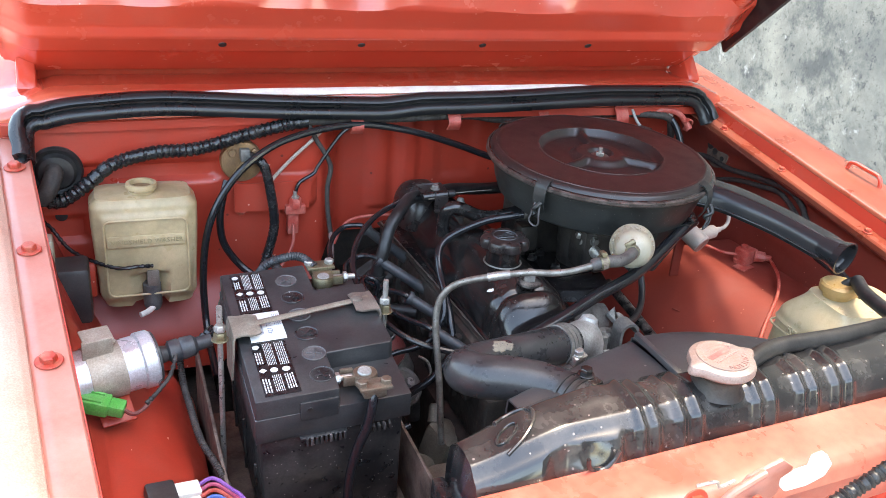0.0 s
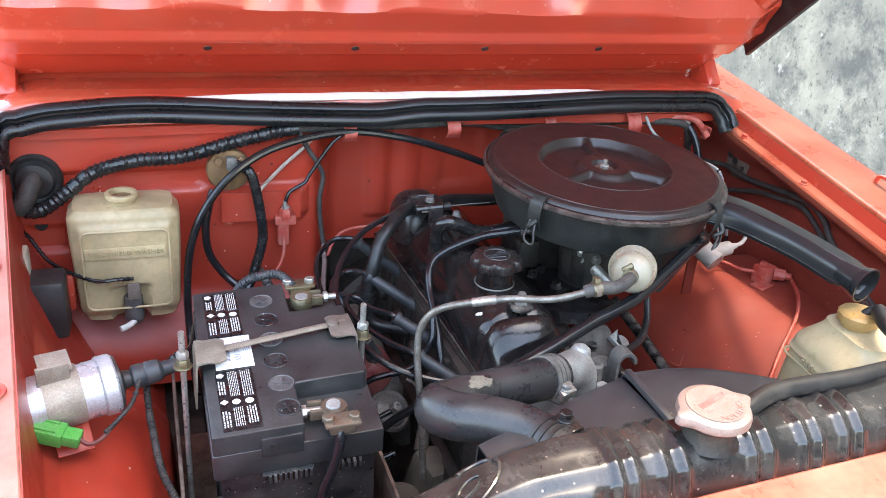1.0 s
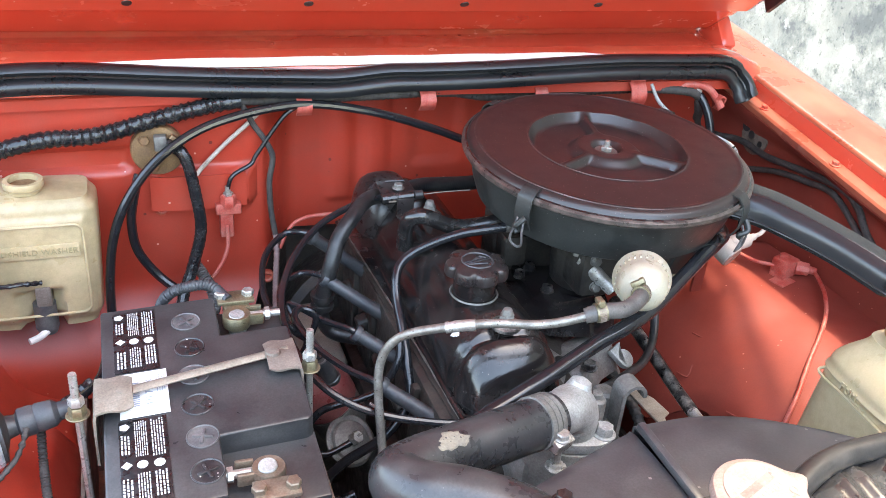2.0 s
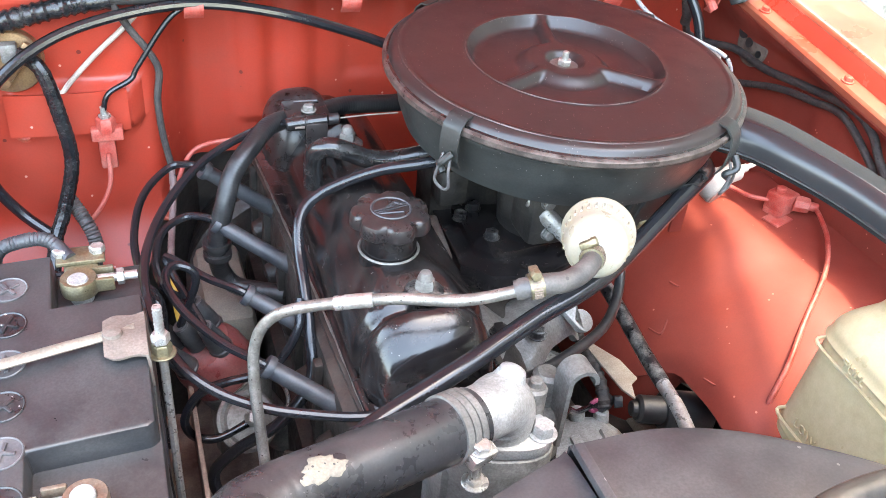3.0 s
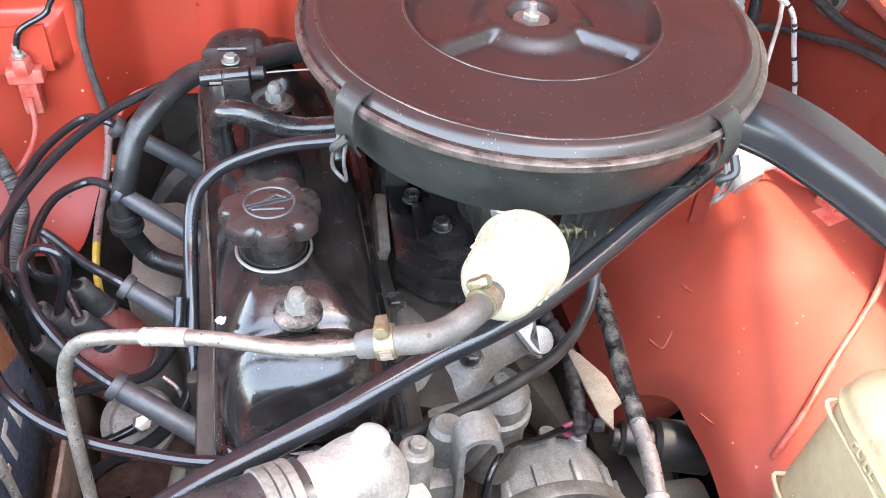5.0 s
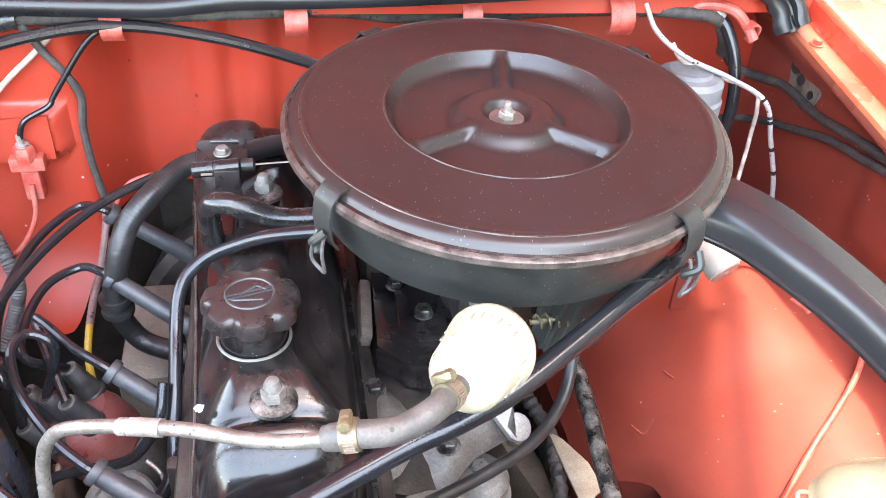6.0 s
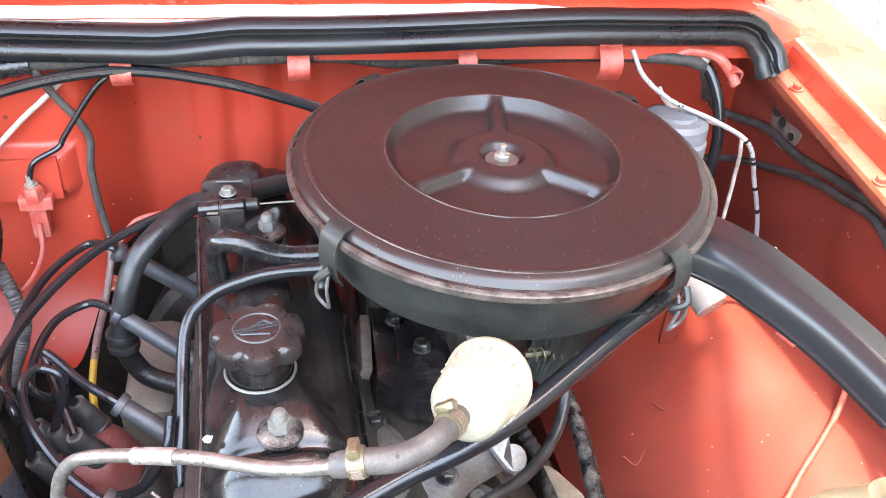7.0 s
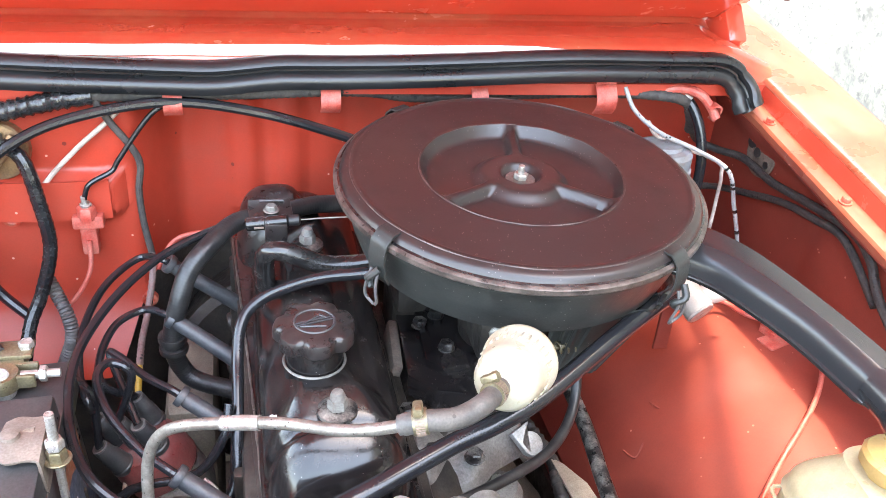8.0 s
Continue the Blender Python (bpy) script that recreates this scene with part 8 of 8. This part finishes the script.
build_brake_reservoir()
tagged(part("firewall_screw", hexhead(B(), (0.071, firewall_y(0.071) - 0.001, 0.806), (0, -1, 0), 0.0045, 0.003, 0.0070), "tan"), "small dull plated screw in the red firewall", "screw")
cable("servo_pipe", [(0.790, 0.497, 0.918), (0.800, 0.487, 0.905), (0.808, 0.475, 0.880), (0.812, 0.465, 0.84), (0.808, 0.46, 0.78)], 0.0060, "wire", "black hose dropping behind the air cleaner", "hose", seg=14)
bm = tube(B(), [(0.780, 0.500, 0.926), (0.787, 0.498, 0.921), (0.793, 0.495, 0.914)], 0.0080, 14, 4)
tagged(part("hose_end", bm, "grey"), "grey metal hose end fitting under the cowl", "hose fitting")
cable("red_pipe_loop", [(0.750, 0.498, 0.922), (0.775, 0.492, 0.930), (0.800, 0.486, 0.926), (0.815, 0.480, 0.912), (0.822, 0.474, 0.900)], 0.0052, "redwire", "red painted bent pipe under the seal", "pipe")
def build_tin_pipe():
    root = thing("tin_pipe", (0.80, 0.45, 0.86), "thin bright pipe with flaked black marks behind the air cleaner", "pipe")
    line = [(0.712, 0.492, 0.932), (0.724, 0.480, 0.908), (0.752, 0.465, 0.888), (0.797, 0.455, 0.870), (0.825, 0.430, 0.856), (0.840, 0.425, 0.816), (0.856, 0.420, 0.763), (0.862, 0.415, 0.70)]
    part("pipe", tube(B(), line, 0.0025, 10, 8), "tinpaint", root)
    path = smooth_path(line, 8)
    for a, n in ((31, 1), (35, 1), (36, 1), (41, 1), (45, 1), (50, 4)):
        part("paint_mark", tube(B(), [path[a].lerp(path[a + 1], 0.15), path[a].lerp(path[a + n], 0.75)], 0.0027, 10, smooth=False), "black", root)


build_tin_pipe()
cable("tin_pipe", [(0.750, 0.495, 0.890), (0.761, 0.480, 0.875), (0.825, 0.460, 0.855), (0.831, 0.450, 0.841), (0.833, 0.450, 0.809), (0.827, 0.440, 0.784), (0.820, 0.430, 0.70)], 0.0022, "palewire", "thin pale pipe behind the air cleaner", "pipe")
cable("side_harness", [(0.800, 0.500, 0.900), (0.822, 0.520, 0.870), (0.850, 0.545, 0.842), (0.868, 0.525, 0.838), (0.878, 0.483, 0.845), (0.880, 0.425, 0.843), (0.881, 0.351, 0.852), (0.880, 0.285, 0.858), (0.878, 0.248, 0.848), (0.872, 0.215, 0.825), (0.862, 0.15, 0.80), (0.85, 0.09, 0.785)], 0.0046, "loom", "dusty wrapped harness along the inner fender", "wiring harness", ribs=0.0002, pitch=0.004)
cable("side_harness", [(0.825, 0.545, 0.775), (0.850, 0.535, 0.784), (0.872, 0.510, 0.794), (0.879, 0.450, 0.814), (0.880, 0.395, 0.832), (0.880, 0.342, 0.841), (0.880, 0.289, 0.845), (0.876, 0.22, 0.812)], 0.0042, "loom", "second dusty harness along the inner fender", "wiring harness", ribs=0.0002, pitch=0.004)
cable("reservoir_wire", [(0.842, 0.16, 0.80), (0.83, 0.11, 0.80), (0.815, 0.06, 0.80), (0.80, 0.0, 0.80), (0.79, -0.08, 0.79)], 0.0042, "wire", "black wires below the intake snorkel", "wire")


def build_hole_plate():
    root = thing("harness_grommet", (0.86, 0.46, 0.86), "dark oval hole with dusty surround in the inner fender", "grommet")
    bm = B()
    lathe(bm, [(0.0285, 0), (0.0275, 0.0018), (0.020, 0.0024), (0.001, 0.0024)], (0.8895, 0.468, 0.858), (-1, 0, 0.05), 32)
    part("surround", bm, "rust", root)
    bm = B()
    for y, z, r in ((0.487, 0.866, 0.0085), (0.473, 0.857, 0.006), (0.452, 0.850, 0.0045)):
        bm = B()
        lathe(bm, [(r, 0), (r, 0.0032), (0.001, 0.0032)], (0.8890, y, z), (-1, 0, 0.05), 24)
        part("hole", bm, "rubber", root)


build_hole_plate()


def build_fender_hook():
    root = thing("fender_hook", (0.945, 0.21, rail(0.21) + 0.02), "small red wire loop on the fender top", "hook")
    z = rail(0.21) + 0.026
    bm = B()
    tube(bm, [(0.944, 0.240, z + 0.004 - 0.006), (0.944, 0.238, z + 0.012), (0.945, 0.230, z + 0.018), (0.947, 0.205, z + 0.015), (0.949, 0.186, z + 0.012), (0.950, 0.180, z + 0.004), (0.950, 0.179, z - 0.010)], 0.0032, 10, 6)
    part("loop", bm, "paint", root)
    bm = B()
    box(bm, (0.944, 0.243, z - 0.001), (0.016, 0.012, 0.003), 0.001, Euler((0.14, 0, 0)).to_matrix())
    part("foot", bm, "paint", root)


build_fender_hook()


# ---- hood latch on the support ----
def build_latch():
    root = thing("hood_latch", (0.33, -0.285, 0.82), "faded red hood latch with white hook on the front support", "hood latch")
    bm = B()
    prism(bm, [(-0.045, -0.03), (-0.02, -0.032), (0.0, 0.012), (0.030, 0.022), (0.046, 0.010), (0.040, -0.020), (0.02, -0.05), (-0.03, -0.055)], 0.004, axes((1, 0.05, 0), (0, -0.15, 1), (0, -1, -0.15), (0.335, -0.285, 0.856)), 0.001)
    part("plate", bm, "paint_pink", root)
    bm = B()
    tube(bm, [(0.300, -0.294, 0.835), (0.312, -0.296, 0.858), (0.330, -0.296, 0.868), (0.345, -0.294, 0.872)], 0.0035, 10, 5)
    part("lever", bm, "paint_pink", root)
    part("bolt", hexhead(B(), (0.292, -0.283, 0.846), (0, -1, 0.1), 0.009, 0.007, 0.013), "paint", root)
    bm = B()
    prism(bm, [(-0.020, -0.004), (0.004, -0.008), (0.024, -0.006), (0.030, 0.004), (0.022, 0.016), (0.010, 0.016), (0.008, 0.007), (-0.004, 0.008), (-0.020, 0.004)], 0.008, axes((1, 0.1, 0.1), (-0.1, 0, 1), (0, -1, 0), (0.372, -0.300, 0.870)), 0.002)
    part("hook", bm, "white", root, "white painted hook")
    bm = B()
    tube(bm, [(0.286, -0.288, 0.868), (0.300, -0.292, 0.872), (0.305, -0.292, 0.866), (0.318, -0.292, 0.869)], 0.0014, 6, 4)
    part("spring_wire", bm, "steel", root)
    for p in ((0.315, -0.292, 0.852), (0.345, -0.292, 0.843)):
        bm = B()
        lathe(bm, [(0.006, 0), (0.006, 0.003), (0.003, 0.004)], p, (0, -1, 0), 14)
        part("rivet", bm, "paint_bolt", root)
    cable("front_conduit", [(0.37, -0.30, 0.80), (0.41, -0.302, 0.825), (0.45, -0.302, 0.845), (0.49, -0.30, 0.855), (0.53, -0.31, 0.83)], 0.0060, "rubber", "ribbed dark conduit in front of the support", "conduit", ribs=0.0012, pitch=0.005)


build_latch()

cable("yellow_wire", [(0.186, 0.385, 0.680), (0.1855, 0.375, 0.674), (0.1850, 0.364, 0.665), (0.1865, 0.352, 0.652), (0.190, 0.34, 0.635)], 0.0034, "yellow", "yellow wire at the end of the taped lead", "wire")
